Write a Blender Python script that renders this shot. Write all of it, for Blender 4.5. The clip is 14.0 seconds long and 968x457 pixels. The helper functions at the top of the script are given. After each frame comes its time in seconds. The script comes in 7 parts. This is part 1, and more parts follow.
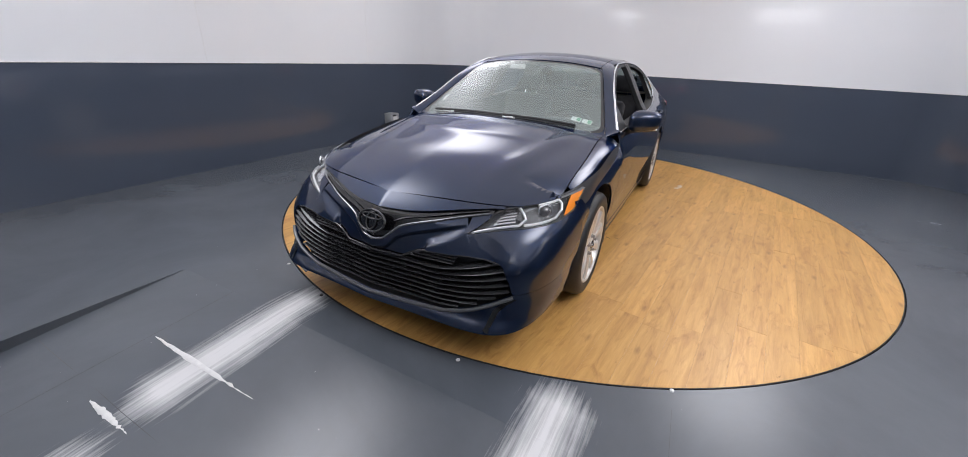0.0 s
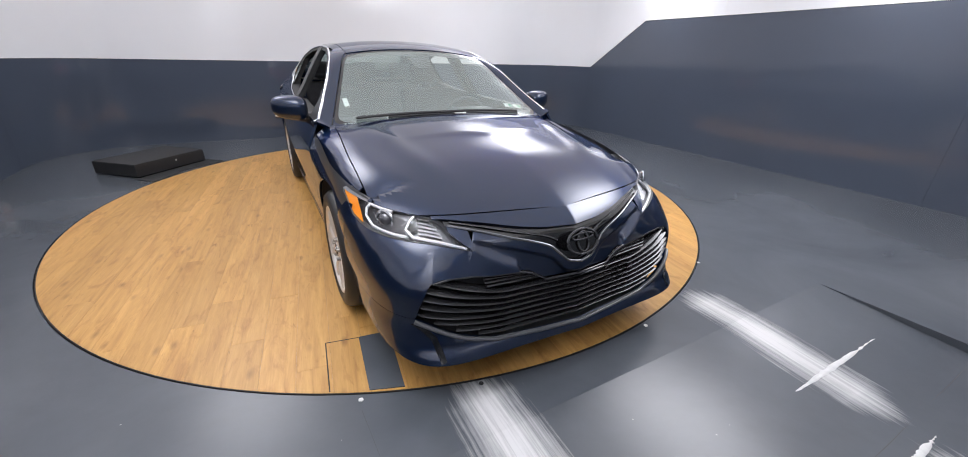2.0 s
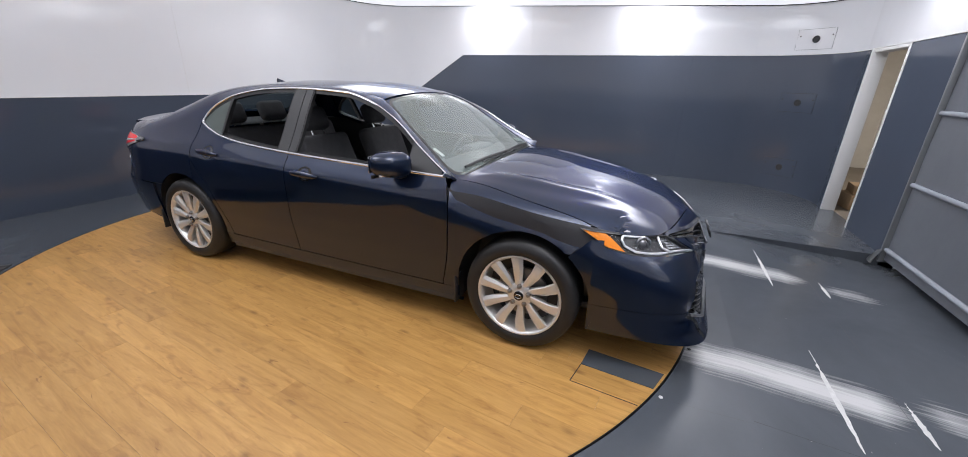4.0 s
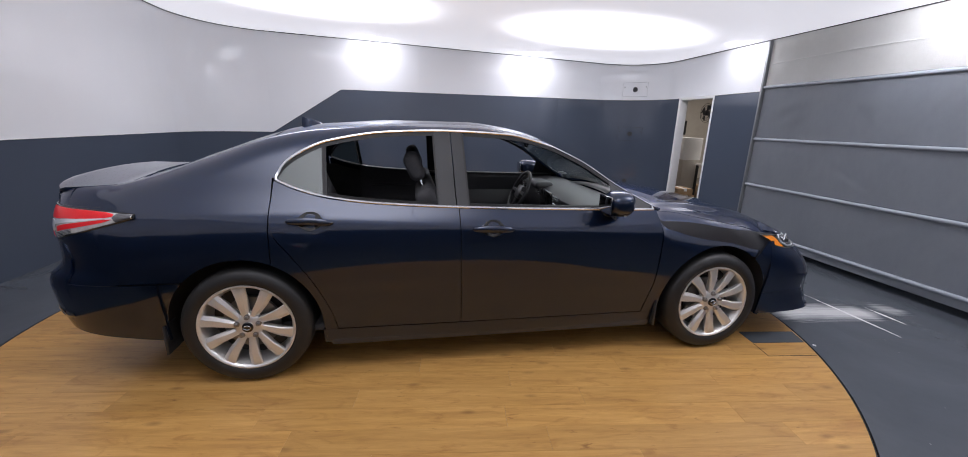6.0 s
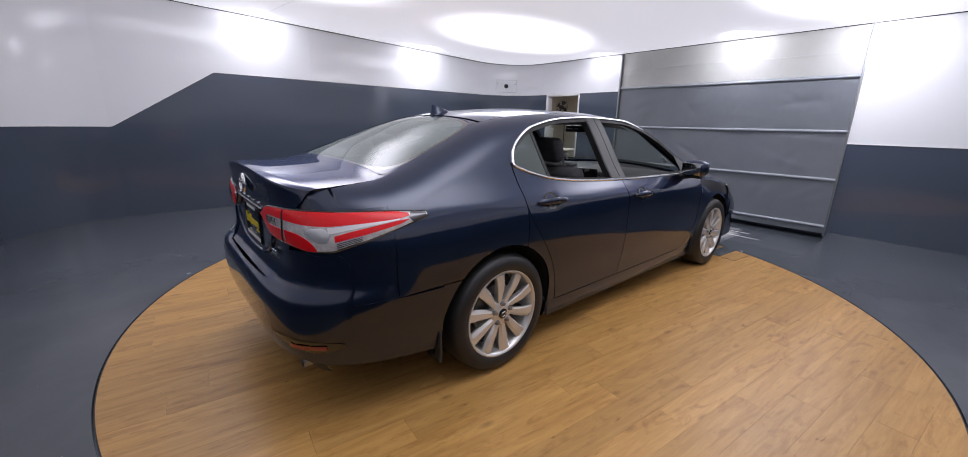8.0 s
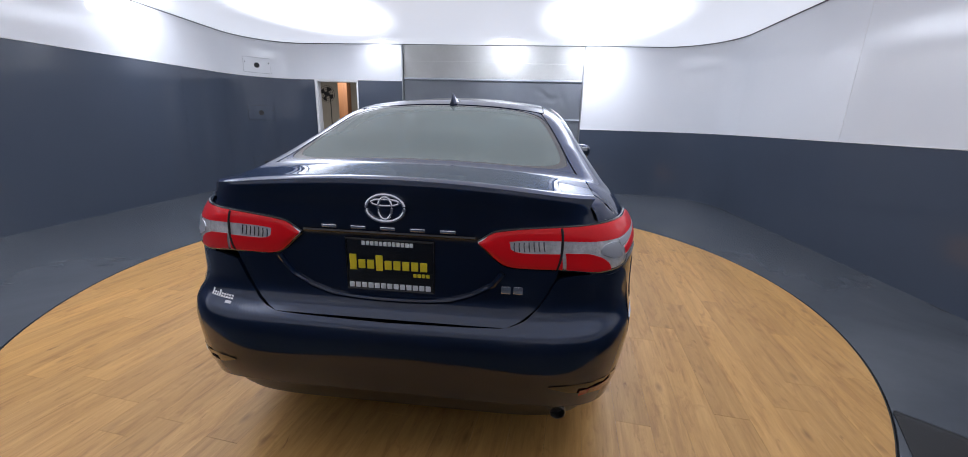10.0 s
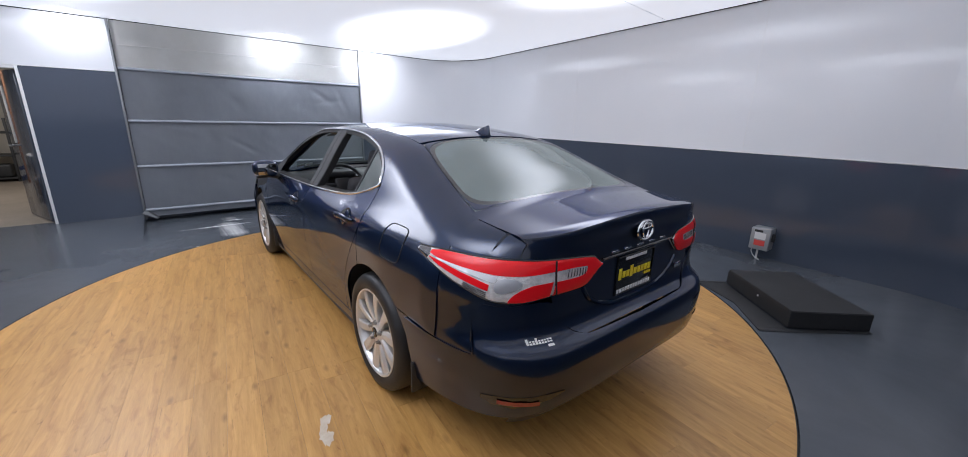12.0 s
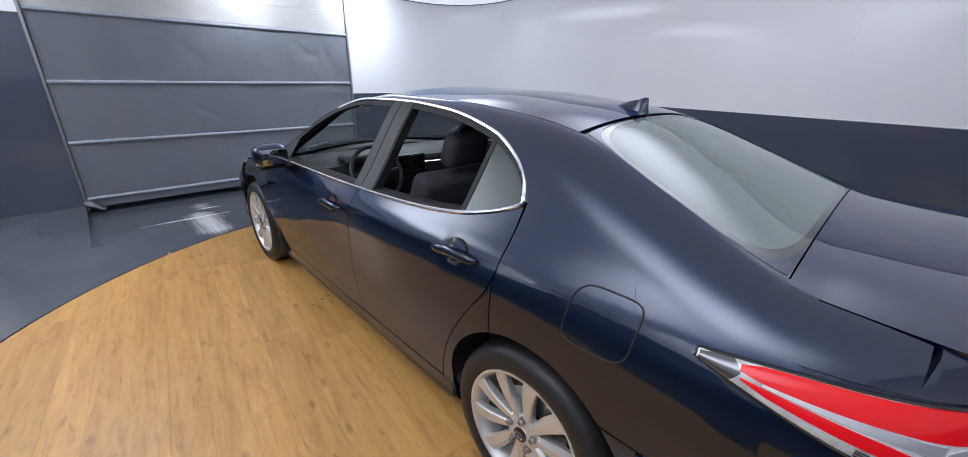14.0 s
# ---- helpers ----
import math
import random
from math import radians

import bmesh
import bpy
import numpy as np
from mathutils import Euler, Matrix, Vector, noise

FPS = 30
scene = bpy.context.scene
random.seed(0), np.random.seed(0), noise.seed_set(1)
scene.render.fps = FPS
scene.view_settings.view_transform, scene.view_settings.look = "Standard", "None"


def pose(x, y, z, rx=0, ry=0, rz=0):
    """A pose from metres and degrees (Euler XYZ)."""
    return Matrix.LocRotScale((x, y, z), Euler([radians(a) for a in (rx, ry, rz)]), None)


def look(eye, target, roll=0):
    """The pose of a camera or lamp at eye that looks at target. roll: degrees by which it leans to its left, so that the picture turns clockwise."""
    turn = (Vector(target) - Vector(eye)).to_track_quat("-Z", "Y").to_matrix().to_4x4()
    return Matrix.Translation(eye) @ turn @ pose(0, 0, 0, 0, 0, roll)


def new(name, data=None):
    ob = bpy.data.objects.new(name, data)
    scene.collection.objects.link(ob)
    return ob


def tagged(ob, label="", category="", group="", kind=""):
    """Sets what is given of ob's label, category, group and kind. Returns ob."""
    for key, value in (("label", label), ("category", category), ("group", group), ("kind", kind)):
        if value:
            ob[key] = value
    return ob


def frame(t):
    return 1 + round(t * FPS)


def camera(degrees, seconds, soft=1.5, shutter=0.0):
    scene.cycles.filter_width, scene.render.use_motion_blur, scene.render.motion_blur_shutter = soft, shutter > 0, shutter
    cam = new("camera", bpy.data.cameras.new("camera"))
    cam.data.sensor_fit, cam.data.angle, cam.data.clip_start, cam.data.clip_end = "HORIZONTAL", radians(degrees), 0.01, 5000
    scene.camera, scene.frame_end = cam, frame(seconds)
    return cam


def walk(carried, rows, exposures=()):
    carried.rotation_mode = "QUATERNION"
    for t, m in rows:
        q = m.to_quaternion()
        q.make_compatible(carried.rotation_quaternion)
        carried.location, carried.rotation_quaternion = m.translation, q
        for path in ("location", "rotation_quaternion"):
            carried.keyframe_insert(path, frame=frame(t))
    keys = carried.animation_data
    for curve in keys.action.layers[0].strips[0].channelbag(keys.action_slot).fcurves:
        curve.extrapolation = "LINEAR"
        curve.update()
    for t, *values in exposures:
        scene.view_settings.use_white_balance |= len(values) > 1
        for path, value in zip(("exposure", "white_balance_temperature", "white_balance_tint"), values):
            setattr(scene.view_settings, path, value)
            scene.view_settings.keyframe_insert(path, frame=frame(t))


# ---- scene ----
cam = camera(101.02, 14.0, 0.9)
PATH = [
    (0.0, pose(3.740, 1.339, 1.395, 66.45, -2.53, 118.65)),
    (0.5, pose(3.815, 0.687, 1.341, 67.02, -2.59, 100.40)),
    (1.0, pose(3.779, 0.041, 1.316, 66.70, -2.13, 87.59)),
    (1.5, pose(3.684, -0.585, 1.340, 66.62, -1.84, 74.83)),
    (2.0, pose(3.551, -1.154, 1.352, 66.48, -1.49, 61.32)),
    (4.5, pose(1.397, -2.989, 1.475, 70.61, -1.55, 16.48)),
    (5.0, pose(0.761, -3.066, 1.476, 71.41, -1.52, 9.15)),
    (5.5, pose(0.127, -3.084, 1.462, 74.16, -1.53, -1.04)),
    (6.0, pose(-0.512, -3.023, 1.434, 75.22, -1.54, -9.73)),
    (6.5, pose(-1.152, -2.930, 1.417, 75.45, -1.47, -14.50)),
    (7.0, pose(-1.764, -2.843, 1.403, 75.41, -1.39, -22.53)),
    (7.5, pose(-2.328, -2.629, 1.364, 75.33, -1.24, -31.44)),
    (10.0, pose(-3.610, -0.439, 1.296, 74.74, -1.61, -83.81)),
    (10.5, pose(-3.591, 0.126, 1.295, 74.60, -1.55, -96.74)),
    (11.0, pose(-3.495, 0.719, 1.316, 74.75, -1.62, -108.88)),
    (11.5, pose(-3.361, 1.235, 1.376, 74.64, -1.54, -118.68)),
    (12.0, pose(-3.304, 1.677, 1.484, 74.58, -1.49, -128.71)),
    (12.5, pose(-3.251, 1.946, 1.546, 74.69, -1.31, -132.59)),
    (13.0, pose(-3.020, 2.019, 1.545, 74.03, -1.44, -134.45)),
    (13.5, pose(-2.610, 1.930, 1.522, 71.15, -1.45, -134.37)),
    (14.0, pose(-2.059, 1.735, 1.520, 68.74, -1.48, -133.92)),
]
walk(cam, PATH, [(0.0, 0.26, 6600, 12), (1.0, 0.58, 6600, 11), (2.0, 0.52, 6600, 12), (4.5, 0.24, 6450, 12), (5.0, 0.20, 6400, 12), (6.0, -0.02, 6450, 15), (7.5, -0.10, 6450, 17),
                 (10.0, 0.0, 6080, 12), (11.5, 0.06, 6120, 12), (12.5, -0.12, 6150, 13), (13.5, -0.18, 6150, 14), (14.0, 0.02, 6020, 11)])
# ---- world and light ----
world = bpy.data.worlds.new("world")
scene.world = world
world.use_nodes = True
world.node_tree.nodes["Background"].inputs[0].default_value = (0.6, 0.68, 0.8, 1)
world.node_tree.nodes["Background"].inputs[1].default_value = 0.25
scene.view_settings.exposure = 0.0


def lamp(name, kind, m, power, color=(1, 0.985, 0.96), size=0.1, spot=120, blend=0.9):
    data = bpy.data.lights.new(name, kind)
    data.energy, data.color = power, color
    if kind == "AREA":
        data.size = size
    else:
        data.shadow_soft_size = size
    if kind == "SPOT":
        data.spot_size, data.spot_blend = radians(spot), blend
    ob = new(name, data)
    ob.matrix_world = m
    return ob


# lamps along the edge of the ceiling that wash the tops of the walls
for place, aim, power in (((-1.17, 4.36, 2.76), (-1.17, 4.85, 2.52), 44), ((1.66, 4.36, 2.66), (1.66, 4.85, 2.42), 44),
                          ((3.80, 2.32, 2.62), (4.2, 2.32, 2.36), 34), ((3.62, 0.0, 2.60), (4.2, 0.0, 2.22), 80), ((3.62, -1.45, 2.60), (4.2, -1.45, 2.22), 80)):
    lamp("wall_washer", "SPOT", look(place, aim), power, (0.92, 0.94, 1), 0.10, 160, 1.0)
# unseen fill light, added to brighten the room behind the doorway
lamp("store_room_fill", "AREA", look((6.6, 4.6, 2.95), (6.6, 4.6, 0)), 95, (1, 0.95, 0.88), 0.6)

# ---- materials ----
def material(name, color, rough=0.5, metal=0.0, **more):
    """A plain Principled material; returns it with its nodes, links and shader for more nodes."""
    mat = bpy.data.materials.new(name)
    mat.use_nodes = True
    b = mat.node_tree.nodes["Principled BSDF"]
    b.inputs["Base Color"].default_value = (*color, 1)
    b.inputs["Roughness"].default_value = rough
    b.inputs["Metallic"].default_value = metal
    for key, value in more.items():
        b.inputs[key.replace("_", " ")].default_value = value
    return mat


def bits(mat):
    t = mat.node_tree
    return t.nodes, t.links, t.nodes["Principled BSDF"]


def node(nodes, kind, **inputs):
    n = nodes.new(kind)
    for key, value in inputs.items():
        n.inputs[key.replace("_", " ")].default_value = value
    return n


def mottle(mat, scale, lo, hi, detail=6, stretch=(1, 1, 1), bump=0.0, bump_scale=None, rough=None):
    """Varies the colour between lo and hi by noise at two scales, with bump and roughness variation."""
    n, l, b = bits(mat)
    tc = node(n, "ShaderNodeTexCoord")
    mp = node(n, "ShaderNodeMapping", Scale=stretch)
    l.new(tc.outputs["Object"], mp.inputs[0])
    a = node(n, "ShaderNodeTexNoise", Scale=scale, Detail=detail, Roughness=0.6)
    c = node(n, "ShaderNodeTexNoise", Scale=scale * 9, Detail=5, Roughness=0.6)
    for q in (a, c):
        l.new(mp.outputs[0], q.inputs["Vector"])
    mix = node(n, "ShaderNodeMath")
    mix.operation = "MULTIPLY_ADD"
    mix.inputs[1].default_value = 0.35
    l.new(c.outputs["Fac"], mix.inputs[0])
    l.new(a.outputs["Fac"], mix.inputs[2])
    ramp = node(n, "ShaderNodeValToRGB")
    ramp.color_ramp.elements[0].position, ramp.color_ramp.elements[1].position = 0.3, 1.0
    ramp.color_ramp.elements[0].color, ramp.color_ramp.elements[1].color = (*lo, 1), (*hi, 1)
    l.new(mix.outputs[0], ramp.inputs[0])
    l.new(ramp.outputs[0], b.inputs["Base Color"])
    if bump:
        e = node(n, "ShaderNodeTexNoise", Scale=bump_scale or scale * 12, Detail=3)
        l.new(mp.outputs[0], e.inputs["Vector"])
        bp = node(n, "ShaderNodeBump", Strength=bump, Distance=0.01)
        l.new(e.outputs["Fac"], bp.inputs["Height"])
        l.new(bp.outputs[0], b.inputs["Normal"])
    if rough:
        mr = node(n, "ShaderNodeMapRange")
        mr.inputs["From Min"].default_value, mr.inputs["From Max"].default_value = 0.35, 0.7
        mr.inputs["To Min"].default_value, mr.inputs["To Max"].default_value = rough
        l.new(a.outputs["Fac"], mr.inputs[0])
        l.new(mr.outputs[0], b.inputs["Roughness"])
    return mat


def glossy_panel(name, lo, hi, rough, wave):
    """Glossy wall sheeting: a faint cloudy tint, slow waves in the surface that bend its reflections, and a haze of wiping marks in the gloss."""
    mat = material(name, hi, rough[0])
    n, l, b = bits(mat)
    tc = node(n, "ShaderNodeTexCoord")
    cloud = node(n, "ShaderNodeTexNoise", Scale=0.9, Detail=3, Roughness=0.5)
    l.new(tc.outputs["Object"], cloud.inputs["Vector"])
    mx = node(n, "ShaderNodeMix")
    mx.data_type = "RGBA"
    mx.inputs["A"].default_value, mx.inputs["B"].default_value = (*lo, 1), (*hi, 1)
    l.new(cloud.outputs["Fac"], mx.inputs["Factor"])
    l.new(mx.outputs["Result"], b.inputs["Base Color"])
    mp = node(n, "ShaderNodeMapping", Scale=(1.4, 1.4, 0.35))
    l.new(tc.outputs["Object"], mp.inputs[0])
    wv = node(n, "ShaderNodeTexNoise", Scale=1.1, Detail=2, Roughness=0.55)
    l.new(mp.outputs[0], wv.inputs["Vector"])
    bp = node(n, "ShaderNodeBump", Strength=1.0, Distance=wave)
    l.new(wv.outputs["Fac"], bp.inputs["Height"])
    l.new(bp.outputs[0], b.inputs["Normal"])
    wipe = node(n, "ShaderNodeTexNoise", Scale=2.3, Detail=5, Roughness=0.6)
    l.new(tc.outputs["Object"], wipe.inputs["Vector"])
    mr = node(n, "ShaderNodeMapRange")
    mr.inputs["From Min"].default_value, mr.inputs["From Max"].default_value = 0.2, 0.8
    mr.inputs["To Min"].default_value, mr.inputs["To Max"].default_value = rough
    l.new(wipe.outputs["Fac"], mr.inputs[0])
    l.new(mr.outputs[0], b.inputs["Roughness"])
    return mat


M_WALL_WHITE = glossy_panel("white_wall_panel", (0.735, 0.75, 0.775), (0.80, 0.81, 0.83), (0.05, 0.13), 0.014)
M_WALL_DARK = glossy_panel("slate_wall_panel", (0.060, 0.074, 0.102), (0.070, 0.086, 0.118), (0.06, 0.13), 0.006)
bits(M_WALL_DARK)[2].inputs["Specular IOR Level"].default_value = 0.7


def floor_paint():
    """Slate floor paint: broad cloudy wear, a fine grain and a gloss that changes with the wear."""
    mat = material("slate_floor_paint", (0.085, 0.096, 0.112), 0.22)
    n, l, b = bits(mat)
    tc = node(n, "ShaderNodeTexCoord")
    cloud = node(n, "ShaderNodeTexNoise", Scale=0.9, Detail=8, Roughness=0.62, Distortion=0.5)
    fine = node(n, "ShaderNodeTexNoise", Scale=40, Detail=3, Roughness=0.6)
    for q in (cloud, fine):
        l.new(tc.outputs["Object"], q.inputs["Vector"])
    mx = node(n, "ShaderNodeMix")
    mx.data_type = "RGBA"
    mx.inputs["A"].default_value, mx.inputs["B"].default_value = (0.044, 0.052, 0.064, 1), (0.120, 0.132, 0.148, 1)
    l.new(cloud.outputs["Fac"], mx.inputs["Factor"])
    l.new(mx.outputs["Result"], b.inputs["Base Color"])
    mr = node(n, "ShaderNodeMapRange")
    mr.inputs["From Min"].default_value, mr.inputs["From Max"].default_value = 0.2, 0.8
    mr.inputs["To Min"].default_value, mr.inputs["To Max"].default_value = 0.15, 0.30
    l.new(cloud.outputs["Fac"], mr.inputs[0])
    l.new(mr.outputs[0], b.inputs["Roughness"])
    bp = node(n, "ShaderNodeBump", Strength=0.15, Distance=0.001)
    l.new(fine.outputs["Fac"], bp.inputs["Height"])
    l.new(bp.outputs[0], b.inputs["Normal"])
    return mat


M_FLOOR = floor_paint()
M_TRIM = material("white_trim", (0.75, 0.75, 0.74), 0.4)
M_BLACK = material("black_void", (0.008, 0.008, 0.009), 0.6)
M_SATINRING = material("dark_edge_metal", (0.03, 0.03, 0.032), 0.4, 0.6)
M_STEELGREY = material("grey_painted_steel", (0.22, 0.23, 0.24), 0.4, 0.4)
M_WHITE_LABEL = material("white_label", (0.75, 0.75, 0.74), 0.5)
M_RED_LABEL = material("red_label", (0.6, 0.06, 0.05), 0.5)
M_SEAM = material("dark_joint", (0.02, 0.021, 0.023), 0.6)
M_RUBBER = mottle(material("black_rubber", (0.018, 0.018, 0.019), 0.6), 4, (0.014, 0.014, 0.015), (0.03, 0.03, 0.031), bump=0.15, bump_scale=160)
M_CURTAIN = mottle(material("grey_curtain", (0.27, 0.28, 0.29), 0.5), 2, (0.265, 0.290, 0.330), (0.32, 0.345, 0.385), stretch=(1, 1, 0.6), bump=0.6, bump_scale=3.5)
M_CURTAIN_W = mottle(material("white_curtain", (0.7, 0.69, 0.66), 0.6), 2, (0.72, 0.72, 0.69), (0.82, 0.82, 0.80), bump=0.06, bump_scale=60)



def worn_sheen_tracks(mat):
    """Two streaky bands, worn through the paint by wheels rolling in and whitened by painted sheen, and a scatter of
    pale scuffs.
    """
    n, l, b = bits(mat)
    base = b.inputs["Base Color"].links[0].from_socket
    tc = node(n, "ShaderNodeTexCoord")
    xyz = node(n, "ShaderNodeSeparateXYZ")
    l.new(tc.outputs["Object"], xyz.inputs[0])
    mp = node(n, "ShaderNodeMapping", Scale=(1.5, 48, 1))
    l.new(tc.outputs["Object"], mp.inputs[0])
    streak = node(n, "ShaderNodeTexNoise", Scale=1.0, Detail=8, Roughness=0.7)
    l.new(mp.outputs[0], streak.inputs["Vector"])
    blot = node(n, "ShaderNodeTexNoise", Scale=3.0, Detail=5, Roughness=0.6)
    l.new(tc.outputs["Object"], blot.inputs["Vector"])

    def math_node(op, a, b_=None, c=None):
        m = node(n, "ShaderNodeMath")
        m.operation = op
        for i, v in enumerate((a, b_, c)):
            if v is None:
                continue
            if isinstance(v, (int, float)):
                m.inputs[i].default_value = v
            else:
                l.new(v, m.inputs[i])
        return m.outputs[0]

    def hill(v, mid, half, soft):
        d = math_node("ABSOLUTE", math_node("SUBTRACT", v, mid))
        mr = node(n, "ShaderNodeMapRange")
        mr.inputs["From Min"].default_value, mr.inputs["From Max"].default_value = half + soft, half - soft
        l.new(d, mr.inputs[0])
        return mr.outputs[0]

    wear = None
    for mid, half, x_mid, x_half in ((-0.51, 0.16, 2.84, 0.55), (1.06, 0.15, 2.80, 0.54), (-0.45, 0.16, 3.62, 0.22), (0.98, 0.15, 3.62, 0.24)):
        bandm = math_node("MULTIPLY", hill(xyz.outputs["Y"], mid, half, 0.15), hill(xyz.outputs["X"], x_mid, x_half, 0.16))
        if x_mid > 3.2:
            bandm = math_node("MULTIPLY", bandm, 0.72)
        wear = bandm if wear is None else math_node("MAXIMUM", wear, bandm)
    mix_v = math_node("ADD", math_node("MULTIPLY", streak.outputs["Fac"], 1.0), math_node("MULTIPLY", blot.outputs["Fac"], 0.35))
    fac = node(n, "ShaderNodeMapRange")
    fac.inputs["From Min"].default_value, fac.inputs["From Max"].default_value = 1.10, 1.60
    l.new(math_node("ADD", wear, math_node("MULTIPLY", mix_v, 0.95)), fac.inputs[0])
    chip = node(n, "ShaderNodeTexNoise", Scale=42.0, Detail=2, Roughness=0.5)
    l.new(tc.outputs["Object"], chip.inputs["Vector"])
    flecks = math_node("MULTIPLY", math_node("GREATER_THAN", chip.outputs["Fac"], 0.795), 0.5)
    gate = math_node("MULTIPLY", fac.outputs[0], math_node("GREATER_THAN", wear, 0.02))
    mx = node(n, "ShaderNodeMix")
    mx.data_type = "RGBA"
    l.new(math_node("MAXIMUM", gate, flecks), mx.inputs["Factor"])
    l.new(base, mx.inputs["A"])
    # bare worn white, with some of the floor's gloss reflection in the colour
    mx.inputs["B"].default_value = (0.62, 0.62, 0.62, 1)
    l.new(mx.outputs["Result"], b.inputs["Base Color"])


worn_sheen_tracks(M_FLOOR)

# ---- builders ----
def smooth_curve(keys):
    """A smooth function through (x, y) keys, by Hermite pieces with limited slopes."""
    kx = np.array([k[0] for k in keys], float)
    ky = np.array([k[1] for k in keys], float)
    if kx[0] > kx[-1]:
        kx, ky = kx[::-1], ky[::-1]
    d = np.diff(ky) / np.diff(kx)
    m = np.empty(len(kx))
    m[0], m[-1] = d[0], d[-1]
    for i in range(1, len(kx) - 1):
        m[i] = 0 if d[i - 1] * d[i] <= 0 else 2 * d[i - 1] * d[i] / (d[i - 1] + d[i])

    lx, ly, lm = kx.tolist(), ky.tolist(), m.tolist()
    last = len(lx) - 2

    def f(x):
        if isinstance(x, (float, int)):
            x = min(max(float(x), lx[0]), lx[-1])
            i = 0
            while i < last and x > lx[i + 1]:
                i += 1
            h = lx[i + 1] - lx[i]
            t = (x - lx[i]) / h
            return ((1 + 2 * t) * (1 - t) ** 2 * ly[i] + t * (1 - t) ** 2 * h * lm[i]
                    + t * t * (3 - 2 * t) * ly[i + 1] + t * t * (t - 1) * h * lm[i + 1])
        x = np.clip(np.asarray(x, float), kx[0], kx[-1])
        i = np.clip(np.searchsorted(kx, x) - 1, 0, len(kx) - 2)
        h = kx[i + 1] - kx[i]
        t = (x - kx[i]) / h
        return ((1 + 2 * t) * (1 - t) ** 2 * ky[i] + t * (1 - t) ** 2 * h * m[i]
                + t * t * (3 - 2 * t) * ky[i + 1] + t * t * (t - 1) * h * m[i + 1])
    return f


def finish(ob, bm, mats, smooth=True, angle=40):
    bm.normal_update()
    bm.to_mesh(ob.data)
    bm.free()
    for mat in (mats if isinstance(mats, (list, tuple)) else [mats]):
        ob.data.materials.append(mat)
    if smooth:
        ob.data.shade_smooth()
        ob.data.set_sharp_from_angle(angle=radians(angle))
    return ob


def thing(name, bm, mats, label="", category="", group="", kind="", smooth=True, angle=40):
    ob = new(name, bpy.data.meshes.new(name))
    finish(ob, bm, mats, smooth, angle)
    return tagged(ob, label, category, group, kind)


def holder(name, label="", category="", place=(0, 0, 0), group="", kind=""):
    ob = new(name)
    ob.location = place
    ob.empty_display_size = 0.1
    return tagged(ob, label, category, group, kind)


def part(name, bm, mats, parent, label="", smooth=True, angle=40):
    """Links a bmesh, given in the parent's space, as one mesh under a thing or a part."""
    ob = new(name, bpy.data.meshes.new(name))
    finish(ob, bm, mats, smooth, angle)
    ob.parent = parent
    return tagged(ob, label)


def box(bm, lo, hi, bevel=0.0, m=None, seg=2):
    """Adds a box between two corners, bevelled, moved by m."""
    c = [(a + b) / 2 for a, b in zip(lo, hi)]
    s = [abs(b - a) for a, b in zip(lo, hi)]
    out = bmesh.ops.create_cube(bm, size=1, matrix=Matrix.Translation(c) @ Matrix.Diagonal((*s, 1)))
    verts = out["verts"]
    if bevel:
        edges = {e for v in verts for e in v.link_edges}
        r = bmesh.ops.bevel(bm, geom=list(edges), offset=bevel, segments=seg, profile=0.5, affect="EDGES")
        verts = list({v for f in r["faces"] for v in f.verts} | {v for v in verts if v.is_valid})
    if m is not None:
        bmesh.ops.transform(bm, matrix=m, verts=verts)
    return verts


def tube(bm, points, radius, sides=8, closed=False, flat=1.0):
    """Adds a round bar along points."""
    pts = [Vector(p) for p in points]
    rings = []
    for i, p in enumerate(pts):
        a = pts[i - 1] if i or closed else p
        b = pts[(i + 1) % len(pts)] if i < len(pts) - 1 or closed else p
        t = (b - a).normalized()
        u = t.cross(Vector((0, 0, 1)))
        u = (t.cross(Vector((0, 1, 0))) if u.length < 0.05 else u).normalized()
        w = u.cross(t).normalized()
        r = radius[i] if isinstance(radius, (list, tuple)) else radius
        rings.append([bm.verts.new(p + (u * math.cos(q) + w * math.sin(q) * flat) * r)
                      for q in (2 * math.pi * k / sides for k in range(sides))])
    n = len(rings)
    for i in range(n if closed else n - 1):
        for k in range(sides):
            bm.faces.new((rings[i][k], rings[i][(k + 1) % sides], rings[(i + 1) % n][(k + 1) % sides], rings[(i + 1) % n][k]))
    if not closed:
        bm.faces.new(rings[0][::-1])
        bm.faces.new(rings[-1])


